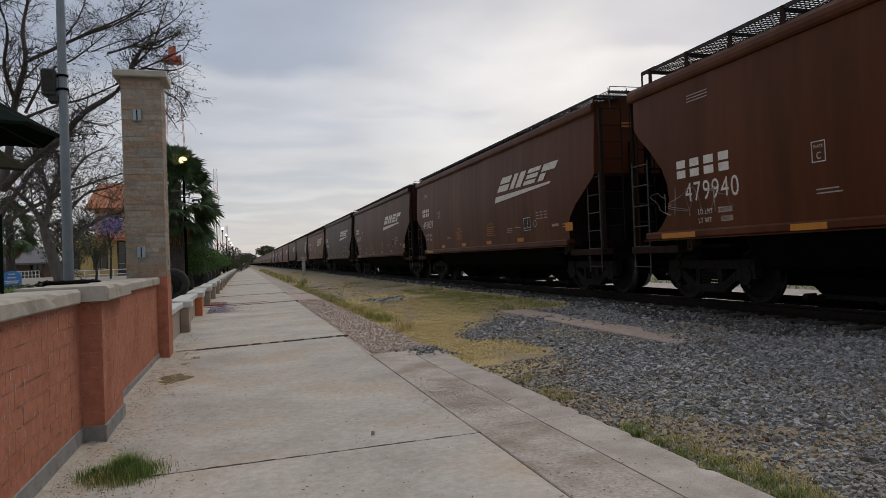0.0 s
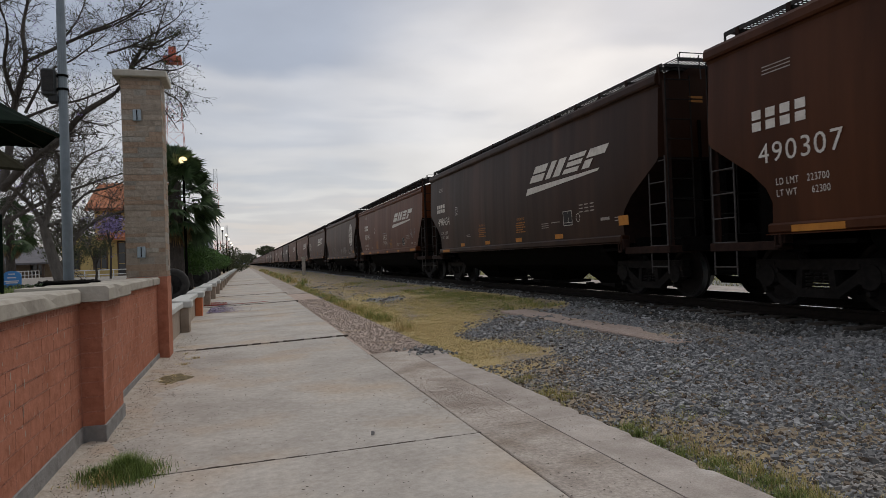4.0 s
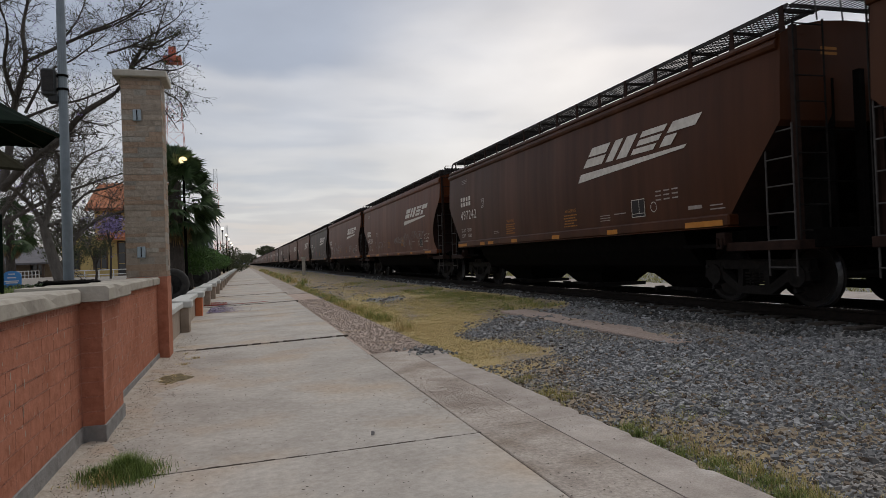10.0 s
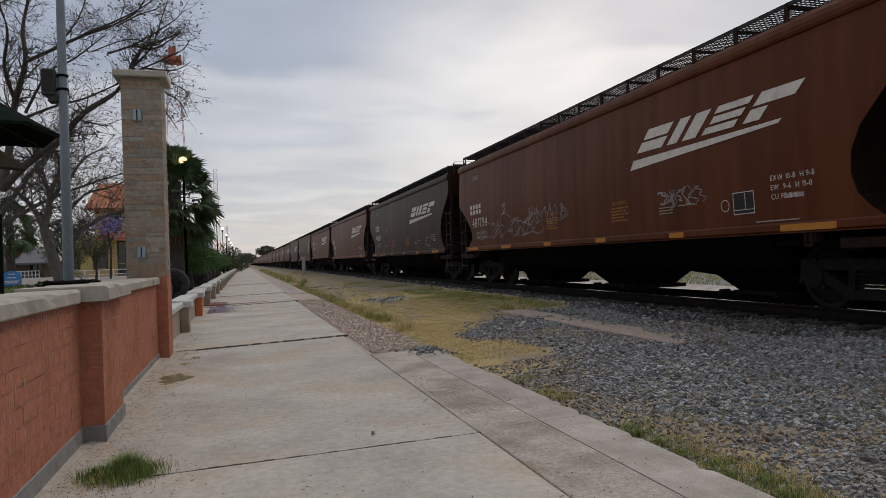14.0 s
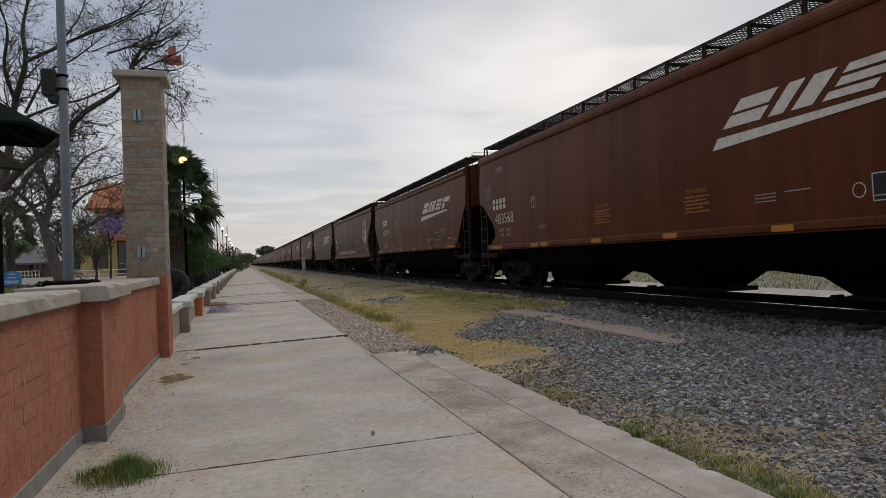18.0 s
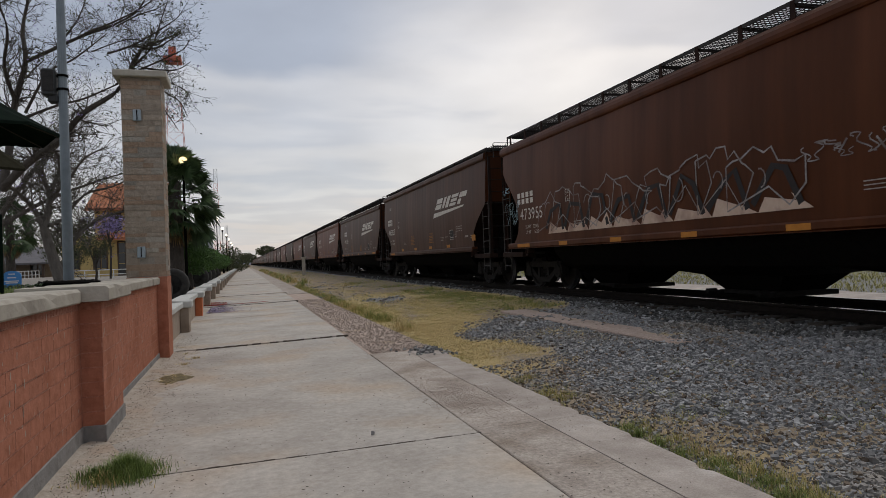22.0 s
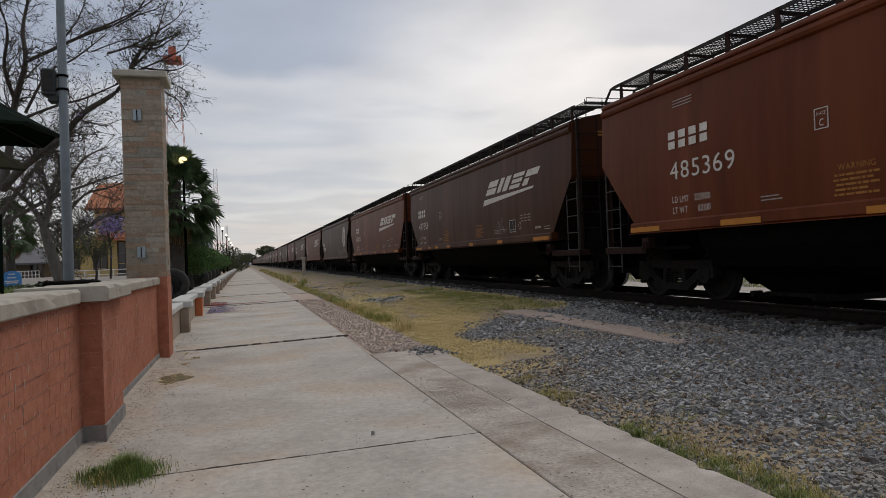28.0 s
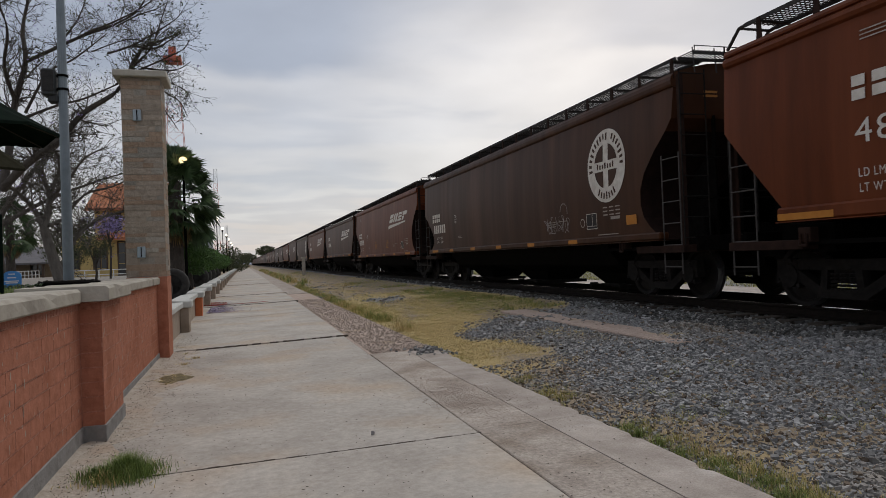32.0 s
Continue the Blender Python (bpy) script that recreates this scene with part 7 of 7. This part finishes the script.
def scrawl(draw, L, a0, a1, z0, z1, seed, loops, w):
    """A row of looping strokes with no meaning."""
    q = random.Random(seed)
    n = loops
    for k in range(n):
        c = a0 + (a1 - a0) * (k + 0.5) / n
        half = abs(a1 - a0) / n * q.uniform(0.4, 0.65)
        zc, hz = (z0 + z1) / 2 + q.uniform(-0.12, 0.12) * (z1 - z0), (z1 - z0) / 2 * q.uniform(0.6, 1.05)
        f1, f2, p1, p2 = q.choice((1, 1, 2)), q.choice((1, 2, 3)), q.uniform(0, 6.28), q.uniform(0, 6.28)
        m = 22
        end = q.uniform(3.2, 6.0)
        pts = [(c + half * math.cos(f1 * end * j / m + p1) + 0.06 * math.sin(j), zc + hz * math.sin(f2 * end * j / m * 0.8 + p2)) for j in range(m + 1)]
        draw(pts, w * q.uniform(0.45, 0.8))
        if q.random() < 0.5:
            x = c + q.uniform(-half, half)
            draw([(x, z0 + q.uniform(0, 0.1)), (x + q.uniform(-0.15, 0.15), z1 - q.uniform(0, 0.1))], w)


def block_outline(draw, L, a0, a1, z0, z1, seed, n, w):
    """Jagged overlapping outlines, as of a large sprayed piece."""
    q = random.Random(seed)
    for k in range(n):
        c0 = a0 + (a1 - a0) * (k - 0.15 + q.uniform(-0.15, 0.1)) / n
        c1 = a0 + (a1 - a0) * (k + 1.2 + q.uniform(-0.1, 0.2)) / n
        top = z0 + (z1 - z0) * q.uniform(0.62, 1.0)
        peak = q.uniform(0.2, 0.8)
        pts = []
        for j in range(9):
            f = j / 8
            pts.append((c0 + (c1 - c0) * f + q.uniform(-0.12, 0.12), top - abs(f - peak) * 0.5 * (z1 - z0) + q.uniform(-0.09, 0.09)))
        pts += [(c1 + q.uniform(-0.15, 0.15), z0 + q.uniform(0.15, 0.5) * (z1 - z0)), (c1 - (c1 - c0) * 0.2, z0 + 0.03), ((c0 + c1) / 2 + q.uniform(-0.15, 0.15), z0 + q.uniform(0.1, 0.5) * (z1 - z0)), (c0 + q.uniform(-0.1, 0.2), z0 + 0.02), pts[0]]
        draw(pts, w)
        cc = c0 + (c1 - c0) * q.uniform(0.3, 0.7)
        s0 = q.uniform(0.08, 0.22)
        st = q.uniform(0, 6)
        draw([(cc + s0 * math.cos(t * 0.55 + st), (z0 + top) / 2 + s0 * 1.3 * math.sin(t * 0.55 + st)) for t in range(q.randrange(5, 10))], w * 0.8)


M_PINK = mat("pale_spray_fill", (0.50, 0.36, 0.27), (0.60, 0.46, 0.36), 0.8, 5, 0.0, stain=(0.20, 0.10, 0.08), stain_scale=2.0, stain_at=0.5)
M_DARKFILL = mat("dark_spray_fill", (0.010, 0.009, 0.009), (0.022, 0.016, 0.015), 0.7, 4, 0.0)
M_CYAN = mat("pale_blue_spray", (0.25, 0.38, 0.44), (0.38, 0.5, 0.55), 0.8, 6, 0.0)
M_PURPLE = mat("purple_spray", (0.14, 0.05, 0.13), (0.20, 0.08, 0.18), 0.8, 6, 0.0)

# rear lettering by shape of wagon: the number's start from the rear coupling line, its foot, height and width; then the mark's start, foot and width
REAR = {"angular": (2.86, 2.085, 0.29, 1.66, 2.84, 2.60, 1.12), "chamfered": (1.70, 2.06, 0.275, 1.48, 1.60, 2.53, 1.06), "curved": (1.96, 1.80, 0.29, 1.42, 1.82, 2.215, 1.08), "scooped": (1.96, 1.80, 0.29, 1.42, 1.82, 2.215, 1.08)}
ODD = {"497242": (1.90, 2.11, 0.29, 1.60, 1.92, 2.55, 1.08), "496820": (2.43, 1.905, 0.28, 1.34, 2.36, 2.395, 1.06), "479940": (2.26, 1.676, 0.31, 1.32, 2.07, 2.075, 1.40), "477359": (2.07, 2.04, 0.275, 1.48, 2.02, 2.535, 1.14)}


def letter_car(i, car, kind, P, num, L):
    rear, zn, nh, nw, mark, zm, mw = ODD.get(num, REAR[kind])
    a0 = L - rear
    full = i < 20
    emb = i in (5, 12, 18, 22)
    faded = i == 12
    text_mat = M_FADED if i == 5 else M_WHITE
    for k in range(4):
        l, w = L - mark - mw * k / 4, mw / 4

        def block(bm):
            bar(bm, L, l, l - w * 0.66, zm, zm + 0.128)
            bar(bm, L, l, l - w * 0.66, zm + 0.165, zm + 0.295)
        flat_part("reporting_mark_block", car, text_mat, block)
    if num:
        flat_part("running_number", car, text_mat, lambda bm: words(bm, L, num, a0, zn, nh, nw / (sum(glyph(c)[2] for c in num) * nh / 0.70)), f"pale running number {num}")
    elif full or i < 30:
        flat_part("running_number_bar", car, text_mat, lambda bm: [bar(bm, L, a0 - 0.26 * k, a0 - 0.26 * k - 0.19, zn, zn + 0.3) for k in range(6)])
    if not emb:
        flat_part("company_logo", car, M_WHITE, lambda bm: big_logo(bm, L, 6.60), "faded white slanted logo blocks over an underline")
    else:
        emblem(car, L, P, faded)

    # yellow patches along the sill
    zs = (SILL[kind][0] + 0.03, SILL[kind][0] + 0.085)
    spots = [(1.95, 0.92)] + [(5.0 + 2.55 * k, 0.40) for k in range(4)] + [(L - 2.55, 0.92), (L - 5.0, 0.45)]
    if kind == "chamfered":
        spots = [(L - 3.15, 0.85)]
        for a, w, z0, z1 in [(1.80, 0.36, 1.40, 1.59)] + [(4.62 + 2.43 * k, 0.42, 1.24, 1.345) for k in range(4)]:
            flat_part("reflective_patch", car, M_YELLOW, lambda bm: bar(bm, L, a, a + w, z0, z1, 0.008))
    elif emb:
        spots = [(4.2 + 2.3 * k, 0.42) for k in range(5)] + [(L - 2.6, 0.8)]
        flat_part("reflective_patch", car, M_YELLOW, lambda bm: bar(bm, L, 1.92, 2.28, 1.40, 1.58, 0.008))
    for a, w in spots:
        bm = bmesh.new()
        x = -1.672
        bm.faces.new([bm.verts.new(p) for p in ((x, -L / 2 + a, zs[0]), (x, -L / 2 + a, zs[1] + 0.035), (x, -L / 2 + a + w, zs[1] + 0.035), (x, -L / 2 + a + w, zs[0]))])
        part("reflective_patch", bm, M_YELLOW, car)
    if not full:
        return

    # weights
    ld, lt = {"479940": ("223500", "62500"), "495039": ("224900", "61100"), "477359": ("224200", "61800"), "485369": ("223900", "62100"), "483568": ("223700", "62300"), "487879": ("223200", "62800"), "497242": ("224400", "61600"), "496820": ("223000", "63000"), "482304": ("224000", "62000"), "495007": ("225300", "60700")}.get(num, ("223700", "62300"))
    wa = a0 - (0.30 if kind != "angular" else 0.02)
    z1, z2, hh = {"angular": (0.40, 0.58, 0.105), "chamfered": (0.33, 0.49, 0.095)}.get(kind, (0.23, 0.37, 0.085))
    flat_part("load_limit_lettering", car, text_mat, lambda bm: (words(bm, L, "LD LMT", wa, zn - z1, hh), words(bm, L, ld, wa - 5.7 * hh, zn - z1, hh), words(bm, L, "LT WT", wa, zn - z2, hh), words(bm, L, lt, wa - 6.4 * hh, zn - z2, hh)))

    def outline(bm, a, b, z0, z1, w):
        bar(bm, L, a, b, z0, z0 + w)
        bar(bm, L, a, b, z1 - w, z1)
        bar(bm, L, a, a - w, z0 + w, z1 - w)
        bar(bm, L, b + w, b, z0 + w, z1 - w)

    pa = a0 - (2.06 if num == "497242" else {"angular": 3.10, "chamfered": 2.16}.get(kind, 2.65))

    def plate(bm):
        outline(bm, pa, pa - 0.22, zn + 0.27, zn + 0.54, 0.012)
        words(bm, L, "PLATE", pa - 0.03, zn + 0.45, 0.042)
        words(bm, L, "C", pa - 0.075, zn + 0.31, 0.09)
    flat_part("clearance_plate_mark", car, text_mat, plate, "white outlined square reading PLATE C")
    if not emb:
        flat_part("stencil_line", car, M_DIM, lambda bm: [bar(bm, L, a0 - 0.1, a0 - 0.62, 3.30 + 0.05 * k, 3.316 + 0.05 * k) for k in range(3)])

    # warning panels in dull yellow
    for a in () if emb else (7.40, 10.45 if kind != "angular" else 11.0):
        def warn(bm):
            words(bm, L, "WARNING", a - 0.08, 1.80, 0.075, 0.95)
            # lines of worn text, broken into words
            for k in range(5):
                e, p = a - 0.70 + 0.07 * (k % 2), a - 0.02 * (k % 3)
                for j in range(12):
                    w = 0.05 + 0.035 * ((3 * k + 5 * j) % 4)
                    if p - w < e:
                        break
                    bar(bm, L, p, p - w, 1.485 + 0.060 * k, 1.513 + 0.060 * k)
                    p -= w + 0.018
        flat_part("warning_lettering", car, M_YTEXT, warn, "dull yellow warning text over bars")

    # test plate, roundel and small data near the front end
    fa = 4.55 if kind not in ("curved", "scooped") else 3.85
    fz = 1.52 if kind not in ("curved", "scooped") else 1.38

    def test_plate(bm):
        outline(bm, fa, fa - 0.44, fz, fz + 0.33, 0.013)
        bar(bm, L, fa, fa - 0.44, fz + 0.06, fz + 0.07)
        bar(bm, L, fa - 0.25, fa - 0.26, fz + 0.07, fz + 0.31)
    tp = flat_part("test_plate", car, M_WHITE, test_plate, "white framed black test plate")
    flat_part("plate_panel", tp, M_DARKFILL, lambda bm: bar(bm, L, fa, fa - 0.44, fz, fz + 0.33, 0.004))
    side = -0.72 if kind not in ("curved", "scooped") else 0.18
    flat_part("roundel_mark", car, M_WHITE, lambda bm: ring_arc(bm, L, fa + side, fz + 0.15, 0.082, 0.094, 0, 6.283, 18, 0.007))

    d0 = fa - (0.80 if kind not in ("curved", "scooped") else 0.72)
    data = [(d0 - 0.24 * j, d0 - 0.24 * j - 0.17, fz + 0.25 + 0.075 * k, fz + 0.29 + 0.075 * k) for k in range(3) for j in range(3)]
    if num in ("481794", "482304"):
        data = []
        for k, text in enumerate(("EXW 10-8  H 9-8", "EW  9-6  H 15-0", "CU FT 5161")):
            flat_part("dimension_lettering", car, M_WHITE, lambda bm: words(bm, L, text, d0 - 0.05, fz + 0.42 - 0.13 * k, 0.075, 0.9))
    data += [(5.75, 5.35, 1.52 + 0.05 * k, 1.545 + 0.05 * k) for k in range(3)]
    data += [(5.2, 4.75, 1.62, 1.65), (L - 4.95, L - 5.35, 1.54, 1.57), (L - 4.95, L - 5.30, 1.59, 1.62), (2.85, 2.5, 1.54, 1.64)]
    data += [(2.3, 1.95, 1.50, 1.53), (2.3, 2.0, 1.56, 1.59)] if kind not in ("curved", "scooped") else [(3.4, 2.6, 1.24, 1.27)]
    for q in data:
        flat_part("small_data_bar", car, M_DIM, lambda bm: bar(bm, L, q[0], q[1], q[2], q[2] + (q[3] - q[2]) * 0.6))
    # dull yellow bars on the end sheets
    for s in (-1, 1):
        bm = bmesh.new()
        for k in range(2):
            y = s * (L / 2 - 0.655)
            bm.faces.new([bm.verts.new((x, y, z)) for x, z in ((-1.0, 3.50 + 0.07 * k), (-0.72, 3.50 + 0.07 * k), (-0.72, 3.54 + 0.07 * k), (-1.0, 3.54 + 0.07 * k))])
        part("end_notice_bar", bm, M_YTEXT, car)
    # tow loop and jacking pad under the sill ends
    for s in (-1, 1):
        bm = bmesh.new()
        y = s * (L / 2 - (2.05 if kind not in ("curved", "scooped") else 2.4))
        box(bm, -1.65, -1.50, y - 0.10, y + 0.10, 0.93, 1.13, 0.01)
        tube(bm, (-1.665, y + 0.05, 1.05), (-1.665, y + 0.05, 0.90), 0.02, sides=5)
        tube(bm, (-1.665, y - 0.05, 1.05), (-1.665, y - 0.05, 0.90), 0.02, sides=5)
        tube(bm, (-1.665, y - 0.06, 0.89), (-1.665, y + 0.06, 0.89), 0.02, sides=5)
        part("tow_loop", bm, M_SOOT, car)


for i, (car, y, L0, (kind, pk, num, L)) in enumerate(TRAIN):
    if i < 36:
        letter_car(i, car, kind, PAINTS[pk], num, L)


def tag_on(i, draw, material=M_CHALK, label="scrawled pale spray paint"):
    car, _, _, (_, _, _, L) = TRAIN[i]

    def stroke(pts, w, lift=0.009, solid=False):
        bm = bmesh.new()
        if solid:
            quad(bm, L, pts, lift)
        else:
            ribbon(bm, L, pts, w, lift)
        part("spray_stroke", bm, material, car, label)
    draw(stroke, L)


tag_on(0, lambda d, L: scrawl(d, L, L - 1.3, L - 3.4, 1.42, 1.95, 3, 4, 0.008))
tag_on(4, lambda d, L: (d([(8.93, 1.63), (9.03, 2.275), (8.5, 2.24), (7.97, 2.235)], 0.016), d([(7.97, 2.235), (7.89, 1.663), (8.13, 1.650)], 0.016), d([(8.57, 1.592), (8.27, 1.585)], 0.012)))
STROKES = {"W": (((0, 1), (0.22, 0), (0.45, 0.7), (0.72, 0.05), (0.95, 1)),), "H": (((0.1, 1), (0.12, 0)), ((0.1, 0.5), (0.8, 0.52)), ((0.8, 1), (0.78, 0))),
           "E": (((0.9, 0.98), (0.15, 1), (0.15, 0), (0.9, 0.04)), ((0.15, 0.52), (0.75, 0.52))), "T": (((0, 0.98), (1.1, 1)), ((0.55, 1), (0.52, 0)), ((0.2, 0.02), (0.95, 0))),
           "P": (((0.12, -0.25), (0.15, 0.9), (0.6, 1.0), (0.85, 0.6), (0.5, 0.25), (0.1, 0.3)),), "A": (((0.05, 0), (0.45, 1), (0.9, 0)), ((0.2, 0.35), (0.75, 0.35))),
           "I": (((0.1, 1), (0.9, 1)), ((0.5, 1), (0.5, 0)), ((0.1, 0), (0.9, 0))), "N": (((0.1, 0), (0.12, 1), (0.8, 0), (0.85, 1)),)}


def sprayed(bm, L, text, a0, a1, z0, z1, fall):
    """Hand-sprayed capitals from a0 to a1, between z0 and z1, sinking by fall along the word."""
    step = (a1 - a0) / len(text)
    for k, ch in enumerate(text):
        for pts in STROKES[ch]:
            ribbon(bm, L, [(a0 + step * (k + 0.9 * x), z0 + (z1 - z0) * y * (1 - 0.08 * k) + fall * (k + x) / len(text)) for x, y in pts], 0.013)


for text, z0, z1, fall in (("WHET", 1.90, 2.17, 0.035), ("PAINT", 1.69, 1.84, -0.01)):
    flat_part("sprayed_word", TRAIN[4][0], M_WHITE, lambda bm: sprayed(bm, TRAIN[4][3][3], text, 8.89, 8.00, z0, z1, fall), "white sprayed word " + text)
tag_on(4, lambda d, L: scrawl(d, L, 2.95, 2.05, 1.82, 2.2, 8, 5, 0.016))
tag_on(5, lambda d, L: (scrawl(d, L, 12.9, 12.1, 1.45, 1.95, 11, 3, 0.010), block_outline(d, L, 12.0, 8.7, 1.3, 2.05, 12, 5, 0.012)))
tag_on(5, lambda d, L: (scrawl(d, L, 8.0, 7.2, 1.35, 1.8, 13, 3, 0.018), scrawl(d, L, 6.7, 5.2, 1.42, 1.9, 14, 7, 0.018)))
tag_on(7, lambda d, L: (scrawl(d, L, 8.8, 7.2, 1.62, 1.9, 15, 8, 0.012), scrawl(d, L, 7.1, 5.3, 1.4, 2.0, 16, 5, 0.02), scrawl(d, L, 5.2, 3.2, 1.75, 2.05, 17, 7, 0.012)))
tag_on(7, lambda d, L: scrawl(d, L, 14.0, 10.5, 1.45, 1.9, 18, 8, 0.010))
tag_on(8, lambda d, L: (block_outline(d, L, L - 3.0, L - 7.0, 1.38, 2.05, 21, 5, 0.018), scrawl(d, L, L - 6.4, L - 8.6, 1.6, 2.1, 22, 8, 0.016), scrawl(d, L, L - 2.3, L - 3.2, 1.4, 1.7, 23, 4, 0.016)))
tag_on(8, lambda d, L: scrawl(d, L, 5.7, 4.5, 1.62, 1.92, 24, 7, 0.018))
tag_on(9, lambda d, L: scrawl(d, L, L - 5.6, L - 7.6, 1.5, 1.9, 25, 6, 0.02), M_PURPLE, "dull purple spray paint scrawl")
tag_on(9, lambda d, L: d(((L - 1.95, 1.40), (L - 2.1, 1.40), (L - 2.1, 1.52), (L - 1.95, 1.52)), 0, 0.009, True), mat("red_sticker", (0.5, 0.06, 0.05), (0.55, 0.08, 0.06), 0.6, 5, 0), "small red sticker")
tag_on(10, lambda d, L: (scrawl(d, L, L - 0.95, L - 1.7, 2.75, 2.98, 26, 4, 0.007), scrawl(d, L, L - 1.15, L - 1.75, 2.5, 2.7, 27, 4, 0.007), scrawl(d, L, L - 1.35, L - 1.85, 2.28, 2.45, 28, 3, 0.007)))
tag_on(11, lambda d, L: scrawl(d, L, 12.6, 12.3, 1.45, 1.6, 29, 2, 0.01))
tag_on(12, lambda d, L: block_outline(d, L, L - 3.3, L - 11.2, 1.42, 2.55, 31, 9, 0.015), M_CHALK, "large white outlined spray painted piece")
tag_on(12, lambda d, L: [d(((L - 3.6 - 1.0 * k, 1.38), (L - 4.6 - 1.0 * k, 1.38), (L - 4.45 - 0.97 * k, 1.52 + 0.09 * (k % 3)), (L - 4.1 - 1.03 * k, 1.50), (L - 3.75 - 1.0 * k, 1.66 - 0.07 * (k % 2))), 0, 0.005, True) for k in range(8)], M_PINK, "pale pink spray fill")
tag_on(12, lambda d, L: [d([(L - 3.5 - 1.0 * k, 1.5), (L - 3.8 - 1.02 * k, 1.9 + 0.11 * (k % 3)), (L - 4.3 - 0.98 * k, 2.05 - 0.1 * (k % 2)), (L - 4.4 - 1.0 * k, 1.45)], 0.055, 0.006) for k in range(8)], M_DARKFILL, "black spray shadow")
tag_on(12, lambda d, L: (scrawl(d, L, L - 1.0, L - 1.9, 1.70, 2.3, 33, 3, 0.009), scrawl(d, L, L - 0.85, L - 1.2, 2.55, 2.75, 34, 2, 0.01)), M_CYAN, "pale blue spray painted tag")
tag_on(12, lambda d, L: scrawl(d, L, 6.6, 4.8, 1.95, 2.2, 35, 7, 0.014))
tag_on(16, lambda d, L: scrawl(d, L, 5.6, 4.9, 1.5, 1.9, 36, 3, 0.010))
tag_on(18, lambda d, L: (scrawl(d, L, 5.9, 4.7, 1.38, 1.75, 37, 5, 0.014), d([(4.9 + 0.18 * math.cos(t * 0.5), 1.85 + 0.18 * math.sin(t * 0.5)) for t in range(8)], 0.014)))


# ---- the train's run ----
def run(t):
    """Metres run since the start: it speeds up a little."""
    return 8.85592 * t + 0.0194158 * t * t - 0.000234626 * t ** 3


def motions():
    times = [2.0 * k for k in range(17)]
    for car, y, _, _ in TRAIN:
        walk(car, [(t, pose(XC, y - run(t), RZ)) for t in times])
    # wheelsets of one kind share the same turning
    first = {}
    for s, ws in WHEELSETS:
        if s not in first:
            rows, k = [], 0
            while k < 32 * 15:
                t = k / 15
                rows.append((t, Matrix.Translation((0, s * 0.89, 0.457)) @ Matrix.Rotation(run(t) / 0.457, 4, "X")))
                k += 1
            rows.append((32.0, Matrix.Translation((0, s * 0.89, 0.457)) @ Matrix.Rotation(run(32.0) / 0.457, 4, "X")))
            walk(ws, rows)
            first[s] = ws
        else:
            ws.rotation_mode = "QUATERNION"
            keys = ws.animation_data_create()
            keys.action = first[s].animation_data.action
            keys.action_slot = first[s].animation_data.action_slot


motions()
